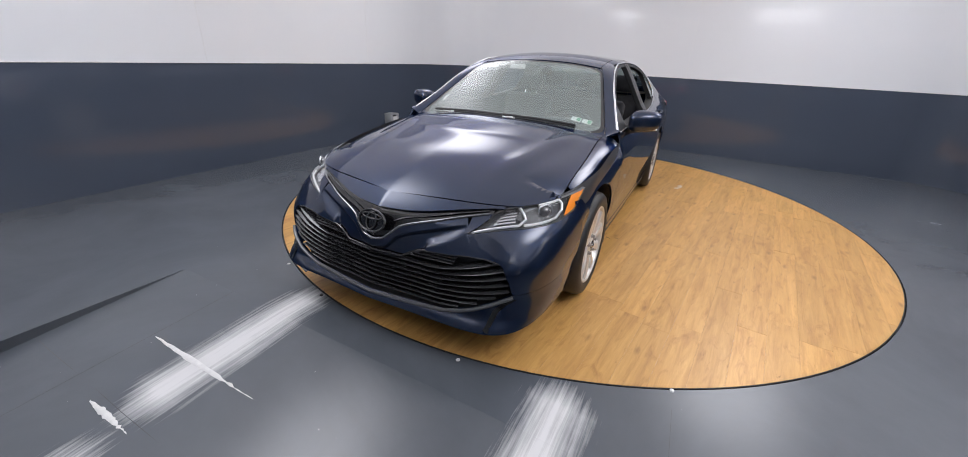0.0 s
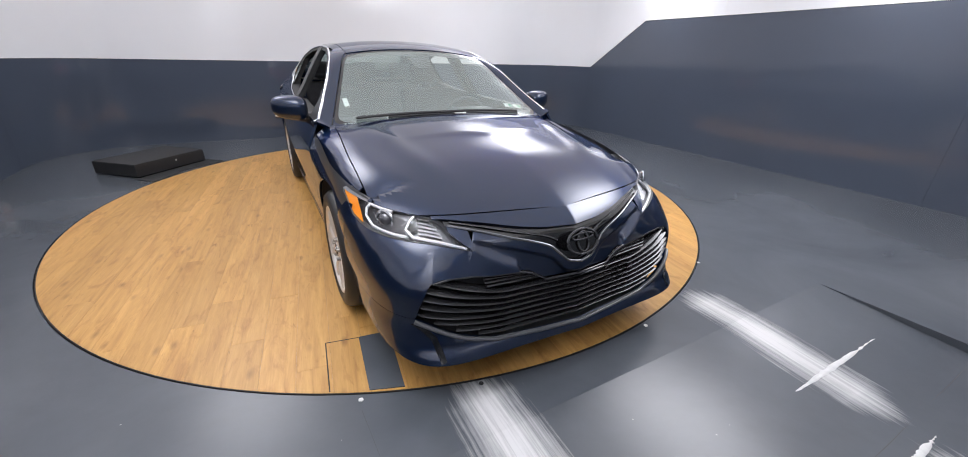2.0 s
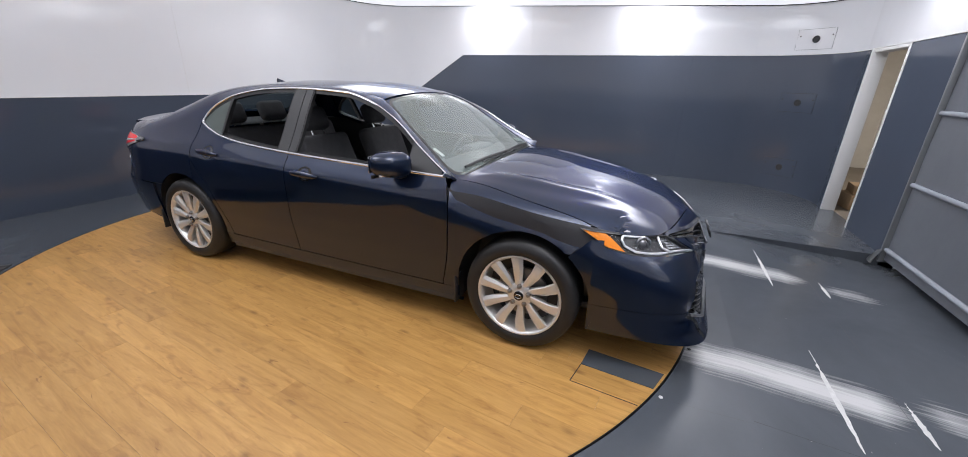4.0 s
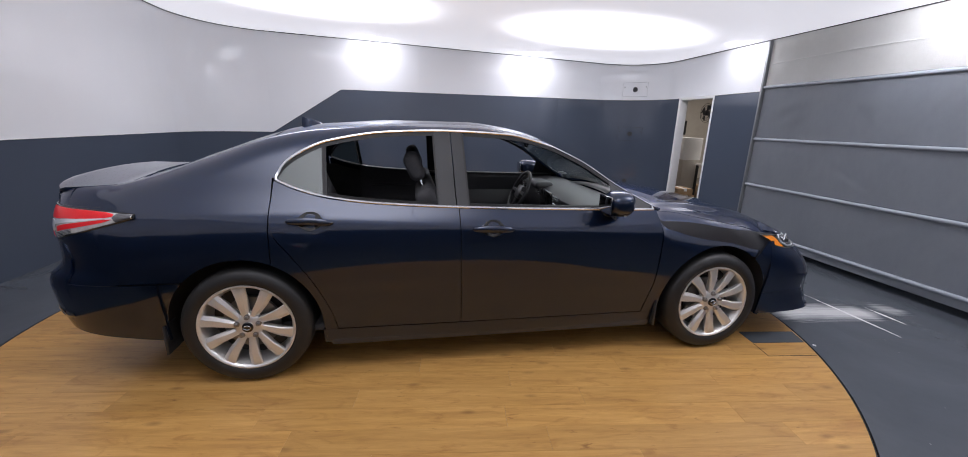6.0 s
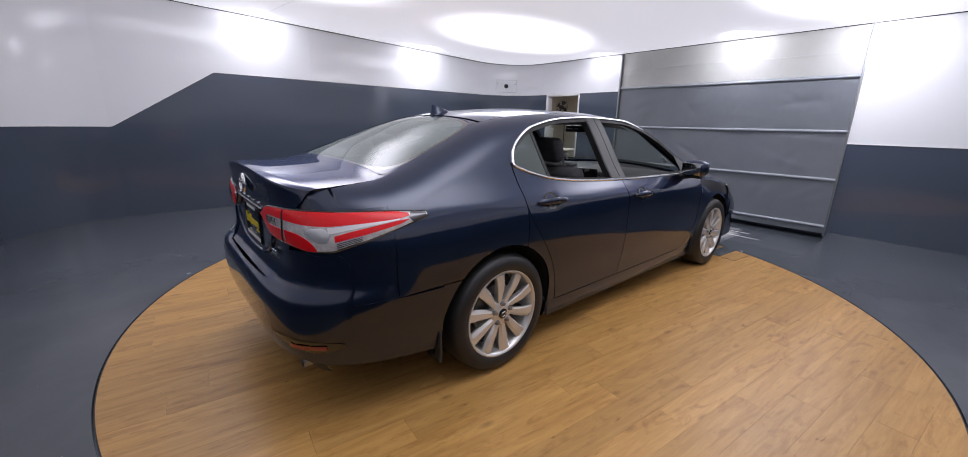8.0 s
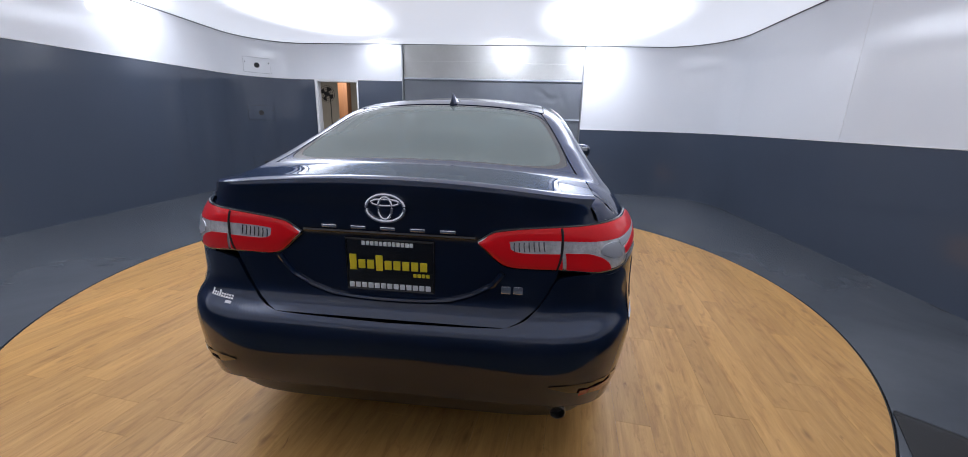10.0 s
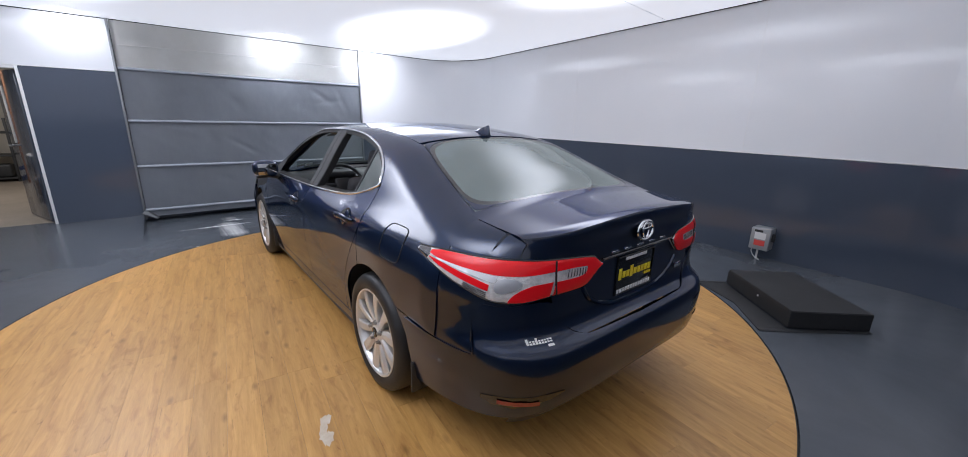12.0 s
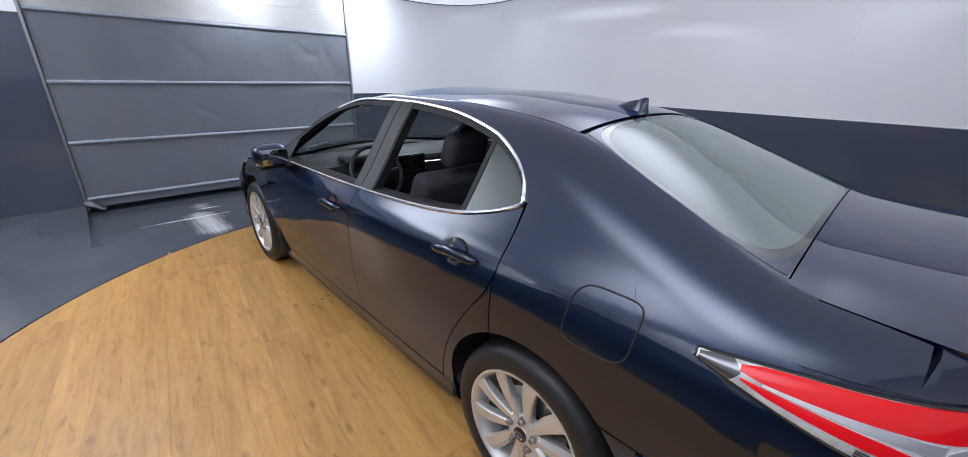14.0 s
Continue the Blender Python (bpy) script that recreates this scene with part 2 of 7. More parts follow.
def lathe(bm, profile, axis_place, segs=48, axis="y", side=1):
    """Turns a profile of (distance along the axis, radius) round an axis."""
    rings = []
    for d, r in profile:
        ring = []
        for k in range(segs):
            q = 2 * math.pi * k / segs
            if axis == "y":
                p = (axis_place[0] + r * math.cos(q), axis_place[1] + d * side, axis_place[2] + r * math.sin(q))
            elif axis == "z":
                p = (axis_place[0] + r * math.cos(q), axis_place[1] + r * math.sin(q), axis_place[2] + d)
            else:
                p = (axis_place[0] + d * side, axis_place[1] + r * math.cos(q), axis_place[2] + r * math.sin(q))
            ring.append(bm.verts.new(p))
        rings.append(ring)
    for a, b in zip(rings, rings[1:]):
        for k in range(segs):
            bm.faces.new((a[k], a[(k + 1) % segs], b[(k + 1) % segs], b[k]))
    return rings


# ---- the booth ----
X0, X1, Y0, Y1, RAD = -4.0, 4.15, -3.65, 4.85, 1.0
TT = Vector((-0.361, 0.13, 0))
TR = 2.766
CURT = (-1.37, 1.97)
DOOR = (2.845, 3.70)


def ceil_z(x, y):
    return 2.74 - 0.035 * x


def arc(cx, cy, a0, a1, n=14, r=RAD):
    return [(cx + r * math.cos(radians(a0 + (a1 - a0) * i / n)), cy + r * math.sin(radians(a0 + (a1 - a0) * i / n))) for i in range(n + 1)]


def line(a, b, n=1):
    return [(a[0] + (b[0] - a[0]) * i / n, a[1] + (b[1] - a[1]) * i / n) for i in range(n + 1)]


def band_left(x):
    return 1.195 if x < -2.97 else 1.955 if x > -1.775 else 1.195 + (x + 2.97) / 1.195 * 0.76


def wall(name, pts, band, label, low=-0.16, top=None, thick=0.12):
    """A wall along a plan line (room on its left), slate below the height band(x) and white above it."""
    bm = bmesh.new()
    cols = []
    n = len(pts)
    for i, p in enumerate(pts):
        a, b = Vector(pts[max(i - 1, 0)]), Vector(pts[min(i + 1, n - 1)])
        t = (b - a).normalized()
        out = Vector((t.y, -t.x))
        zt = ceil_z(*p) + 0.02 if top is None else top
        zs = [low, band(p[0]), zt]
        cols.append([[bm.verts.new((*p, z)) for z in zs], [bm.verts.new((p[0] + out.x * thick, p[1] + out.y * thick, z)) for z in zs]])
    for c, d in zip(cols, cols[1:]):
        for k in range(2):
            for side in range(2):
                q = (c[side][k], d[side][k], d[side][k + 1], c[side][k + 1])
                bm.faces.new(q[::-1] if side == 0 else q).material_index = k if side == 0 else 0
        bm.faces.new((c[0][2], d[0][2], d[1][2], c[1][2]))
        bm.faces.new((c[0][0], c[1][0], d[1][0], d[0][0]))
    for c in (cols[0], cols[-1]):
        for k in range(2):
            bm.faces.new((c[0][k], c[0][k + 1], c[1][k + 1], c[1][k])).material_index = k
    bmesh.ops.recalc_face_normals(bm, faces=bm.faces)
    return thing(name, bm, [M_WALL_DARK, M_WALL_WHITE], label, "wall", kind="structure")


LOWBAND = "curved booth wall, glossy white over a slate grey lower band"
# plan lines run clockwise seen from above, so that the room lies on their left... the outer face is to the right
wall("wall_east", line((X0 + RAD, Y0), (X1 - RAD, Y0), 8), lambda x: 1.175, LOWBAND)
wall("wall_corner_southeast", arc(X1 - RAD, Y0 + RAD, -90, 0) + [(X1, CURT[0])], lambda x: 1.175, LOWBAND)
wall("wall_corner_northwest", arc(X1 - RAD, Y1 - RAD, 0, 90)[0:1] + arc(X1 - RAD, Y1 - RAD, 0, 90)[1:], lambda x: 1.955, "curved booth wall with camera hatches, slate grey below white")
wall("wall_west", line((X1 - RAD, Y1), (-1.775, Y1), 6) + line((-1.775, Y1), (-2.97, Y1), 1)[1:] + [(X0 + RAD, Y1)], band_left, "long booth wall with a slate band that steps up along a slope")
wall("wall_corner_northeast", arc(X0 + RAD, Y1 - RAD, 90, 180), lambda x: 1.19, LOWBAND)
wall("wall_north", line((X0, Y1 - RAD), (X0, Y0 + RAD), 6), lambda x: 1.185, LOWBAND)
wall("wall_corner_southwest", arc(X0 + RAD, Y0 + RAD, 180, 270), lambda x: 1.18, LOWBAND)
wall("wall_south_pier", [(X1, CURT[1]), (X1, DOOR[0])], lambda x: 1.955, "slate and white wall between doorway and curtain")
wall("wall_south_end", [(X1, DOOR[1]), (X1, Y1 - RAD)], lambda x: 1.955, "slate and white wall beside the doorway")
bm = bmesh.new()
box(bm, (X1, DOOR[0], 1.955), (X1 + 0.12, DOOR[1], 2.62))
thing("wall_over_door", bm, M_WALL_WHITE, "white wall panel over the doorway", "wall", kind="structure", smooth=False)
bm = bmesh.new()
box(bm, (X1 + 0.16, CURT[0], 2.5), (X1 + 0.28, CURT[1], 2.75))
thing("wall_over_curtain", bm, M_WALL_WHITE, "white lintel behind the roll-up curtain", "wall", kind="structure", smooth=False)

# thin white cap strip where the slate band ends
def cap_strip(pts):
    bm = bmesh.new()
    tube(bm, pts, 0.006, 6)
    thing("trim", bm, M_TRIM, "thin white cap strip over the slate band", "trim", kind="structure")


inset = 0.004
cap_strip([(X1 - inset, CURT[0], 1.175), (X1 - inset, Y0 + RAD, 1.175)] + [(*p, 1.175) for p in arc(X1 - RAD, Y0 + RAD, 0, -90, 14, RAD - inset)]
          + [(*p, 1.175 + 0.01 * i / 8) for i, p in enumerate(line((X1 - RAD, Y0 + inset), (X0 + RAD, Y0 + inset), 8))][1:]
          + [(*p, 1.18) for p in arc(X0 + RAD, Y0 + RAD, 270, 180, 14, RAD - inset)] + [(X0 + inset, 0, 1.185)]
          + [(*p, 1.19) for p in arc(X0 + RAD, Y1 - RAD, 180, 90, 14, RAD - inset)] + [(-2.97, Y1 - inset, 1.195), (-1.775, Y1 - inset, 1.955), (1, Y1 - inset, 1.955)]
          + [(*p, 1.955) for p in arc(X1 - RAD, Y1 - RAD, 90, 0, 14, RAD - inset)] + [(X1 - inset, CURT[1], 1.955)])

# floor, one sheet with the turntable's round pit and the sunken drive-in ramp
RX = 2.62
outline = (line((X0 + RAD, Y0), (X1 - RAD, Y0)) + arc(X1 - RAD, Y0 + RAD, -90, 0)[1:] + [(X1 + 0.12, Y0 + RAD), (X1 + 0.12, CURT[0] - 0.06), (RX, CURT[0] - 0.1), (RX, CURT[1]), (X1 + 0.12, CURT[1])]
           + [(X1 + 0.12, Y1 - RAD)] + arc(X1 - RAD, Y1 - RAD, 0, 90) + arc(X0 + RAD, Y1 - RAD, 90, 180) + arc(X0 + RAD, Y0 + RAD, 180, 270)[:-1])
bm = bmesh.new()
ring = [bm.verts.new((*p, 0)) for p in outline]
for i in range(len(ring)):
    if (ring[i].co - ring[i - 1].co).length > 1e-5:
        bm.edges.new((ring[i - 1], ring[i]))
hole = [bm.verts.new((TT.x + (TR + 0.007) * math.cos(2 * math.pi * i / 160), TT.y + (TR + 0.007) * math.sin(2 * math.pi * i / 160), 0)) for i in range(160)]
for i in range(160):
    bm.edges.new((hole[i - 1], hole[i]))
bmesh.ops.triangle_fill(bm, edges=bm.edges[:], use_beauty=True)
bound = [e for e in bm.edges if e.is_boundary]
ext = bmesh.ops.extrude_edge_only(bm, edges=bound)
for v in [g for g in ext["geom"] if isinstance(g, bmesh.types.BMVert)]:
    v.co.z -= 0.16
bmesh.ops.recalc_face_normals(bm, faces=bm.faces)
up = max(bm.faces, key=lambda f: f.calc_area())
if up.normal.z < 0:
    bmesh.ops.reverse_faces(bm, faces=bm.faces)
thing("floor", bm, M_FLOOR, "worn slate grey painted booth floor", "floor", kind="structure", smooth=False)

bm = bmesh.new()
n = 24
grid = [[bm.verts.new((RX + (X1 + 0.9 - RX) * i / n, CURT[0] - 0.1 + (CURT[1] - CURT[0] + 0.1) * j / n, -0.0004 - 0.128 * min(1, i / n * 1.3))) for j in range(n + 1)] for i in range(n + 1)]
for i in range(n):
    for j in range(n):
        bm.faces.new((grid[i][j], grid[i + 1][j], grid[i + 1][j + 1], grid[i][j + 1]))
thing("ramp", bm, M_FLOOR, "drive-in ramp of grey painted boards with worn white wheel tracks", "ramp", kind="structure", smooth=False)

# ceiling of stretched white fabric; glow of unseen lamps is put into its emission
M_CEIL = material("glowing_ceiling_fabric", (0.8, 0.8, 0.81), 0.6)
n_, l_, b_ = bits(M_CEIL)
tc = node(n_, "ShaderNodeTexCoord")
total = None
# each soft ellipse is a lamp's glow, emitted by the fabric itself
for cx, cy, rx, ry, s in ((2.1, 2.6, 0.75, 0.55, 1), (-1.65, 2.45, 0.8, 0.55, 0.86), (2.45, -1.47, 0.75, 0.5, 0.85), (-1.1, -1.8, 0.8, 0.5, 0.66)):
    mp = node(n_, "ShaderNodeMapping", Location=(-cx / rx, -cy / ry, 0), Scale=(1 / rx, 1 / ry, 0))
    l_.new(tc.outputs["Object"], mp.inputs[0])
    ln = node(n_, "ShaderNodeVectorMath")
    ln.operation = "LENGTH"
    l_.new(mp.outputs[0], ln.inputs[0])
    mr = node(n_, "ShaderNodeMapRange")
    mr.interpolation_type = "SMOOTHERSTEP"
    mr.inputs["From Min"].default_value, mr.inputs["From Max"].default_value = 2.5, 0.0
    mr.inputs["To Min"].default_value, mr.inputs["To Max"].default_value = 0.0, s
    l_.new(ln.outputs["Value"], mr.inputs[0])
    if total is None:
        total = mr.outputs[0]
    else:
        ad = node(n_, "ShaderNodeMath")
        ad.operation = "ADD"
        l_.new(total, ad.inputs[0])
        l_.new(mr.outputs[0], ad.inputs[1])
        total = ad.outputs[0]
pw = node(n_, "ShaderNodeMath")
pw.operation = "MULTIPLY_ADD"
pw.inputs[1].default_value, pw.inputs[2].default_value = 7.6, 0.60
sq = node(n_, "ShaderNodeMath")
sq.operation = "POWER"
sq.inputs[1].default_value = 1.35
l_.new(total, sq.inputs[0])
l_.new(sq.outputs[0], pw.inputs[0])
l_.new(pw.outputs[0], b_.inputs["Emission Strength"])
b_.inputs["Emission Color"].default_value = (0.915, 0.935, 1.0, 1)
bm = bmesh.new()
n = 20
grid = [[bm.verts.new((X0 - 0.1 + (X1 - X0 + 0.4) * i / n, Y0 - 0.1 + (Y1 - Y0 + 0.2) * j / n, 0)) for j in range(n + 1)] for i in range(n + 1)]
for g in grid:
    for v in g:
        v.co.z = ceil_z(v.co.x, v.co.y)
for i in range(n):
    for j in range(n):
        bm.faces.new((grid[i][j], grid[i][j + 1], grid[i + 1][j + 1], grid[i + 1][j]))
thing("ceiling", bm, M_CEIL, "stretched white ceiling fabric with lamp glow put into its emission", "ceiling", kind="structure")

# ---- the car: form ----
# x ahead, y to its left, z up, 0 at the middle of the wheelbase on the ground
WB, HUB = 1.4125, 0.334
nose_x = smooth_curve([(0.12, 2.38), (0.15, 2.41), (0.19, 2.455), (0.225, 2.436), (0.26, 2.408), (0.30, 2.405), (0.45, 2.40), (0.56, 2.385), (0.64, 2.355), (0.69, 2.31), (0.74, 2.235), (0.80, 2.09), (0.88, 1.84), (0.95, 1.5), (1.5, 1.1)])
tail_x = smooth_curve([(0.14, -2.30), (0.22, -2.40), (0.32, -2.445), (0.45, -2.475), (0.56, -2.48), (0.615, -2.465), (0.66, -2.41), (0.72, -2.39), (0.9, -2.388), (1.0, -2.392), (1.08, -2.404), (1.12, -2.40), (1.3, -2.2), (1.5, -1.6)])
half_w = smooth_curve([(0.12, 0.815), (0.15, 0.838), (0.19, 0.855), (0.24, 0.868), (0.30, 0.878), (0.38, 0.890), (0.50, 0.909), (0.60, 0.917), (0.70, 0.919), (0.78, 0.917), (0.86, 0.906), (0.93, 0.878), (0.99, 0.840), (1.06, 0.792), (1.15, 0.738), (1.25, 0.680), (1.35, 0.615), (1.40, 0.573), (1.46, 0.505)])
top_z = smooth_curve([(-2.44, 1.095), (-2.40, 1.112), (-2.25, 1.110), (-2.05, 1.115), (-1.97, 1.128), (-1.65, 1.248), (-1.28, 1.375), (-1.05, 1.413), (-0.6, 1.442), (-0.15, 1.442), (0.1, 1.418), (0.3, 1.372), (0.62, 1.19), (0.9, 1.022), (0.98, 0.985), (1.1, 0.982), (1.4, 0.95), (1.8, 0.885), (2.05, 0.815), (2.2, 0.755), (2.29, 0.70), (2.34, 0.64)])
dome = smooth_curve([(-2.44, 0.075), (-2.2, 0.06), (-1.95, 0.05), (-1.7, 0.07), (-1.28, 0.085), (0.2, 0.09), (0.5, 0.075), (0.9, 0.06), (1.1, 0.062), (1.5, 0.075), (2.1, 0.05), (2.34, 0.03)])
round_r = smooth_curve([(-2.44, 0.06), (-2.1, 0.09), (-1.6, 0.13), (-1.15, 0.09), (-0.4, 0.07), (0.6, 0.055), (1.0, 0.13), (1.3, 0.20), (2.0, 0.20), (2.34, 0.08)])
NR, CF, CR = 5.6, 1.0, -1.0
front_n = smooth_curve([(0.1, 7.5), (0.24, 7.0), (0.36, 5.8), (0.48, 5.6), (0.60, 4.7), (0.72, 3.8), (1.5, 3.8)])
nose_v = smooth_curve([(0.1, 0.07), (0.45, 0.10), (0.62, 0.20), (1.5, 0.20)])


def front_x(y, z):
    """The nose: how far ahead the skin is at a width and height."""
    if isinstance(y, float) and isinstance(z, float):
        y, z = float(y), float(z)
        k, n = min(1.0, abs(y) / half_w(z)), front_n(z)
        return CF + (nose_x(z) - CF) * (1 - k ** n) ** (1 / n) - nose_v(z) * abs(y) * (1 - k * k)
    w = half_w(z)
    k = np.clip(np.abs(y) / w, 0, 1)
    n = front_n(z)
    return CF + (nose_x(z) - CF) * (1 - k ** n) ** (1 / n) - nose_v(z) * np.abs(y) * (1 - k * k)


def rear_x(y, z):
    w = half_w(z)
    k = np.clip(np.abs(y) / w, 0, 1)
    return CR + (tail_x(z) - CR) * (1 - k ** NR) ** (1 / NR)


def side_y(x, z):
    """Half the width of the skin at a length and height."""
    if isinstance(x, (float, int)) and isinstance(z, (float, int)) and CR <= x <= CF:
        x, z = float(x), float(z)
        w = half_w(z) * (1 - 0.012 * min(abs(x) / 1.4, 1.3) ** 2)
        d = z - (0.864 - 0.0505 * x)
        return w + 0.014 * min(1, max(0, (1.30 - x) / 0.6)) * (math.exp(d / 0.09) if d < 0 else min(max(1 - d / 0.08, 0), 1))
    x, z = np.broadcast_arrays(np.asarray(x, float), np.asarray(z, float))
    w = half_w(z) * (1 - 0.012 * np.clip(np.abs(x) / 1.4, 0, 1.3) ** 2)
    # a sharp crease that climbs through the door handles
    d = z - (0.864 - 0.0505 * x)
    fade = np.clip((1.95 - np.abs(x)) / 0.5, 0, 1) * np.clip((1.30 - x) / 0.6, 0, 1)
    w = w + 0.014 * fade * np.where(d < 0, np.exp(np.minimum(d, 0) / 0.09), np.clip(1 - d / 0.08, 0, 1))
    out = w.copy()
    for test, f, sign in ((x > CF, front_x, 1), (x < CR, rear_x, -1)):
        if test.any():
            lo, hi = np.zeros(x.shape), half_w(z).copy()
            for _ in range(24):
                mid = (lo + hi) / 2
                inside = sign * (f(mid, z) - x) > 0
                lo, hi = np.where(inside, mid, lo), np.where(inside, hi, mid)
            out = np.where(test, np.minimum(lo, w), out)
    return out


def top(x, y):
    ridge = 0.018 * np.exp(-((np.abs(y) - 0.40 - 0.2 * np.clip(2.2 - np.asarray(x, float), 0, 1.2)) / 0.06) ** 2) * np.clip((np.asarray(x, float) - 1.0) * 3, 0, 1) * np.clip((2.2 - x) * 2.5, 0, 1)
    return top_z(x) - dome(x) * np.abs(y) ** 2.2 / 0.6 ** 1.2 + ridge


def section(x, n=40):
    """The skin across the car at x, from the side at z 0.14 up over the rounded shoulder to the middle: rows of (y, z)."""
    zs = np.linspace(0.14, 1.44, 150)
    ys = side_y(np.full(150, x), zs)
    gap = top(x, ys) - zs
    i = int(np.argmax(gap < 0)) or 149
    zc = zs[i - 1] + (zs[i] - zs[i - 1]) * gap[i - 1] / (gap[i - 1] - gap[i] + 1e-9)
    yc = float(side_y(x, zc))
    r = min(float(round_r(x)), yc * 0.5)
    za = zc - r
    a = np.array([float(side_y(x, za)), za])
    b = np.array([yc - r, float(top(x, yc - r))])
    c = np.array([yc, zc])
    up = np.linspace(0.14, za, 70)
    pts = [np.stack([side_y(np.full(70, x), up), up], 1)]
    t = np.linspace(0, 1, 14)[1:, None]
    pts.append((1 - t) ** 2 * a + 2 * t * (1 - t) * c + t * t * b)
    yy = np.linspace(b[0], 0, 40)[1:]
    pts.append(np.stack([yy, top(x, yy)], 1))
    return np.concatenate(pts)


def cut_section(x, z0, end, n):
    """n points of the section between height z0 on the side and the end: ("z", height) or ("y", distance from the middle)."""
    s = section(x)
    d = np.concatenate([[0], np.cumsum(np.hypot(*np.diff(s, axis=0).T))])
    d0 = np.interp(z0, s[:110, 1], d[:110]) if z0 > 0.14 else 0
    j = int(np.argmin(s[:, 1] < end[1])) if end[0] == "z" else int(np.argmax(s[:, 0] <= end[1]))
    if end[0] == "z":
        d1 = np.interp(end[1], s[: j + 1, 1], d[: j + 1]) if j else d[-1]
    else:
        k = max(j, 1)
        d1 = d[k - 1] + (d[k] - d[k - 1]) * (s[k - 1, 0] - end[1]) / (s[k - 1, 0] - s[k, 0] + 1e-9) if j else d[-1]
    q = np.linspace(d0, max(d1, d0 + 1e-3), n)
    return np.stack([np.interp(q, d, s[:, 0]), np.interp(q, d, s[:, 1])], 1)


def sheet(bm, rows, flip=False):
    """Joins rows of points into a sheet of quads."""
    vs = [[bm.verts.new(p) for p in r] for r in rows]
    for a, b in zip(vs, vs[1:]):
        for k in range(len(a) - 1):
            q = (a[k], b[k], b[k + 1], a[k + 1])
            bm.faces.new(q[::-1] if flip else q)
    return vs



def arc_table(n_pow, reach, width):
    """Angle of a superellipse against the length along it from its tip."""
    t = np.linspace(0, math.pi / 2, 4000)
    x, y = reach * np.cos(t) ** (2 / n_pow), width * np.sin(t) ** (2 / n_pow)
    return np.concatenate([[0], np.cumsum(np.hypot(np.diff(x), np.diff(y)))]), t


NS = np.linspace(3.4, 8.0, 93)
NOSE_TABLES = [arc_table(n, 1.38, 0.91) for n in NS]
RQ, RT_ = arc_table(NR, 1.42, 0.90)


def nose_at(y, z, out=0.0):
    """A point of the nose at a width and height, raised by out."""
    w = float(half_w(z))
    k = min(1.0, abs(y) / w)
    return Vector((float(front_x(y, z)) + out * (1 - 0.75 * k ** 2.2), math.copysign(abs(y) + out * k ** 2.2, y), z))


def nose(q, z, out=0.0):
    """A point of the nose: q metres from the middle along the outline, at height z, raised by out."""
    n = float(front_n(z))
    i = (n - 3.4) / 4.6 * 92
    j = min(int(i), 91)
    t = np.interp(abs(q), *NOSE_TABLES[j]) * (1 - i + j) + np.interp(abs(q), *NOSE_TABLES[j + 1]) * (i - j)
    w = float(half_w(z))
    y = w * math.sin(t) ** (2 / n)
    x = CF + (float(nose_x(z)) - CF) * max(math.cos(t), 0) ** (2 / n) - float(nose_v(z)) * y * (1 - (y / w) ** 2)
    k = min(1, (y / w) ** 2.2)
    return Vector((x + out * (1 - 0.75 * k), math.copysign(y + out * k, q), z))


def tail(q, z, out=0.0):
    t = np.interp(abs(q), RQ, RT_)
    w = float(half_w(z))
    y = w * math.sin(t) ** (2 / NR)
    x = CR + (float(tail_x(z)) - CR) * max(math.cos(t), 0) ** (2 / NR)
    k = min(1, (y / w) ** 4)
    return Vector((x - out * (1 - 0.75 * k), math.copysign(y + out * k, q), z))


def q_where(f, z, test):
    """The first length along the outline at height z where test(point) holds."""
    lo, hi = 0.0, 2.2
    for _ in range(40):
        mid = (lo + hi) / 2
        if test(f(mid, z)):
            hi = mid
        else:
            lo = mid
    return hi
# ---- the car: materials ----
M_PAINT = material("navy_metallic_paint", (0.0080, 0.0180, 0.048), 0.40, 0.88, Coat_Weight=1.0, Coat_Roughness=0.006, Coat_IOR=1.62, Specular_IOR_Level=0.0)
n_, l_, b_ = bits(M_PAINT)
b_.inputs["Specular Tint"].default_value = (0.30, 0.42, 0.66, 1)
fl = node(n_, "ShaderNodeTexNoise", Scale=900, Detail=2)
tc = node(n_, "ShaderNodeTexCoord")
l_.new(tc.outputs["Object"], fl.inputs["Vector"])
fr_ = node(n_, "ShaderNodeMapRange")
fr_.inputs["To Min"].default_value, fr_.inputs["To Max"].default_value = 0.36, 0.46
l_.new(fl.outputs["Fac"], fr_.inputs[0])
l_.new(fr_.outputs[0], b_.inputs["Roughness"])
M_GLOSS = material("gloss_black_plastic", (0.006, 0.006, 0.007), 0.12, Coat_Weight=0.6)
M_SEAL = material("black_window_rubber", (0.010, 0.010, 0.011), 0.6)
M_SATIN = material("satin_black_plastic", (0.02, 0.021, 0.023), 0.45)
M_SLAT = material("dark_grey_slat", (0.05, 0.051, 0.055), 0.24, 0.5, Coat_Weight=0.4)
M_RIM = material("dark_chrome_rim", (0.22, 0.225, 0.24), 0.25, 0.9)
M_LIP = material("grey_lip_plastic", (0.09, 0.093, 0.10), 0.35, 0.2, Coat_Weight=0.5)
M_BRIGHT = material("bright_trim", (0.86, 0.87, 0.89), 0.3, 0.75)
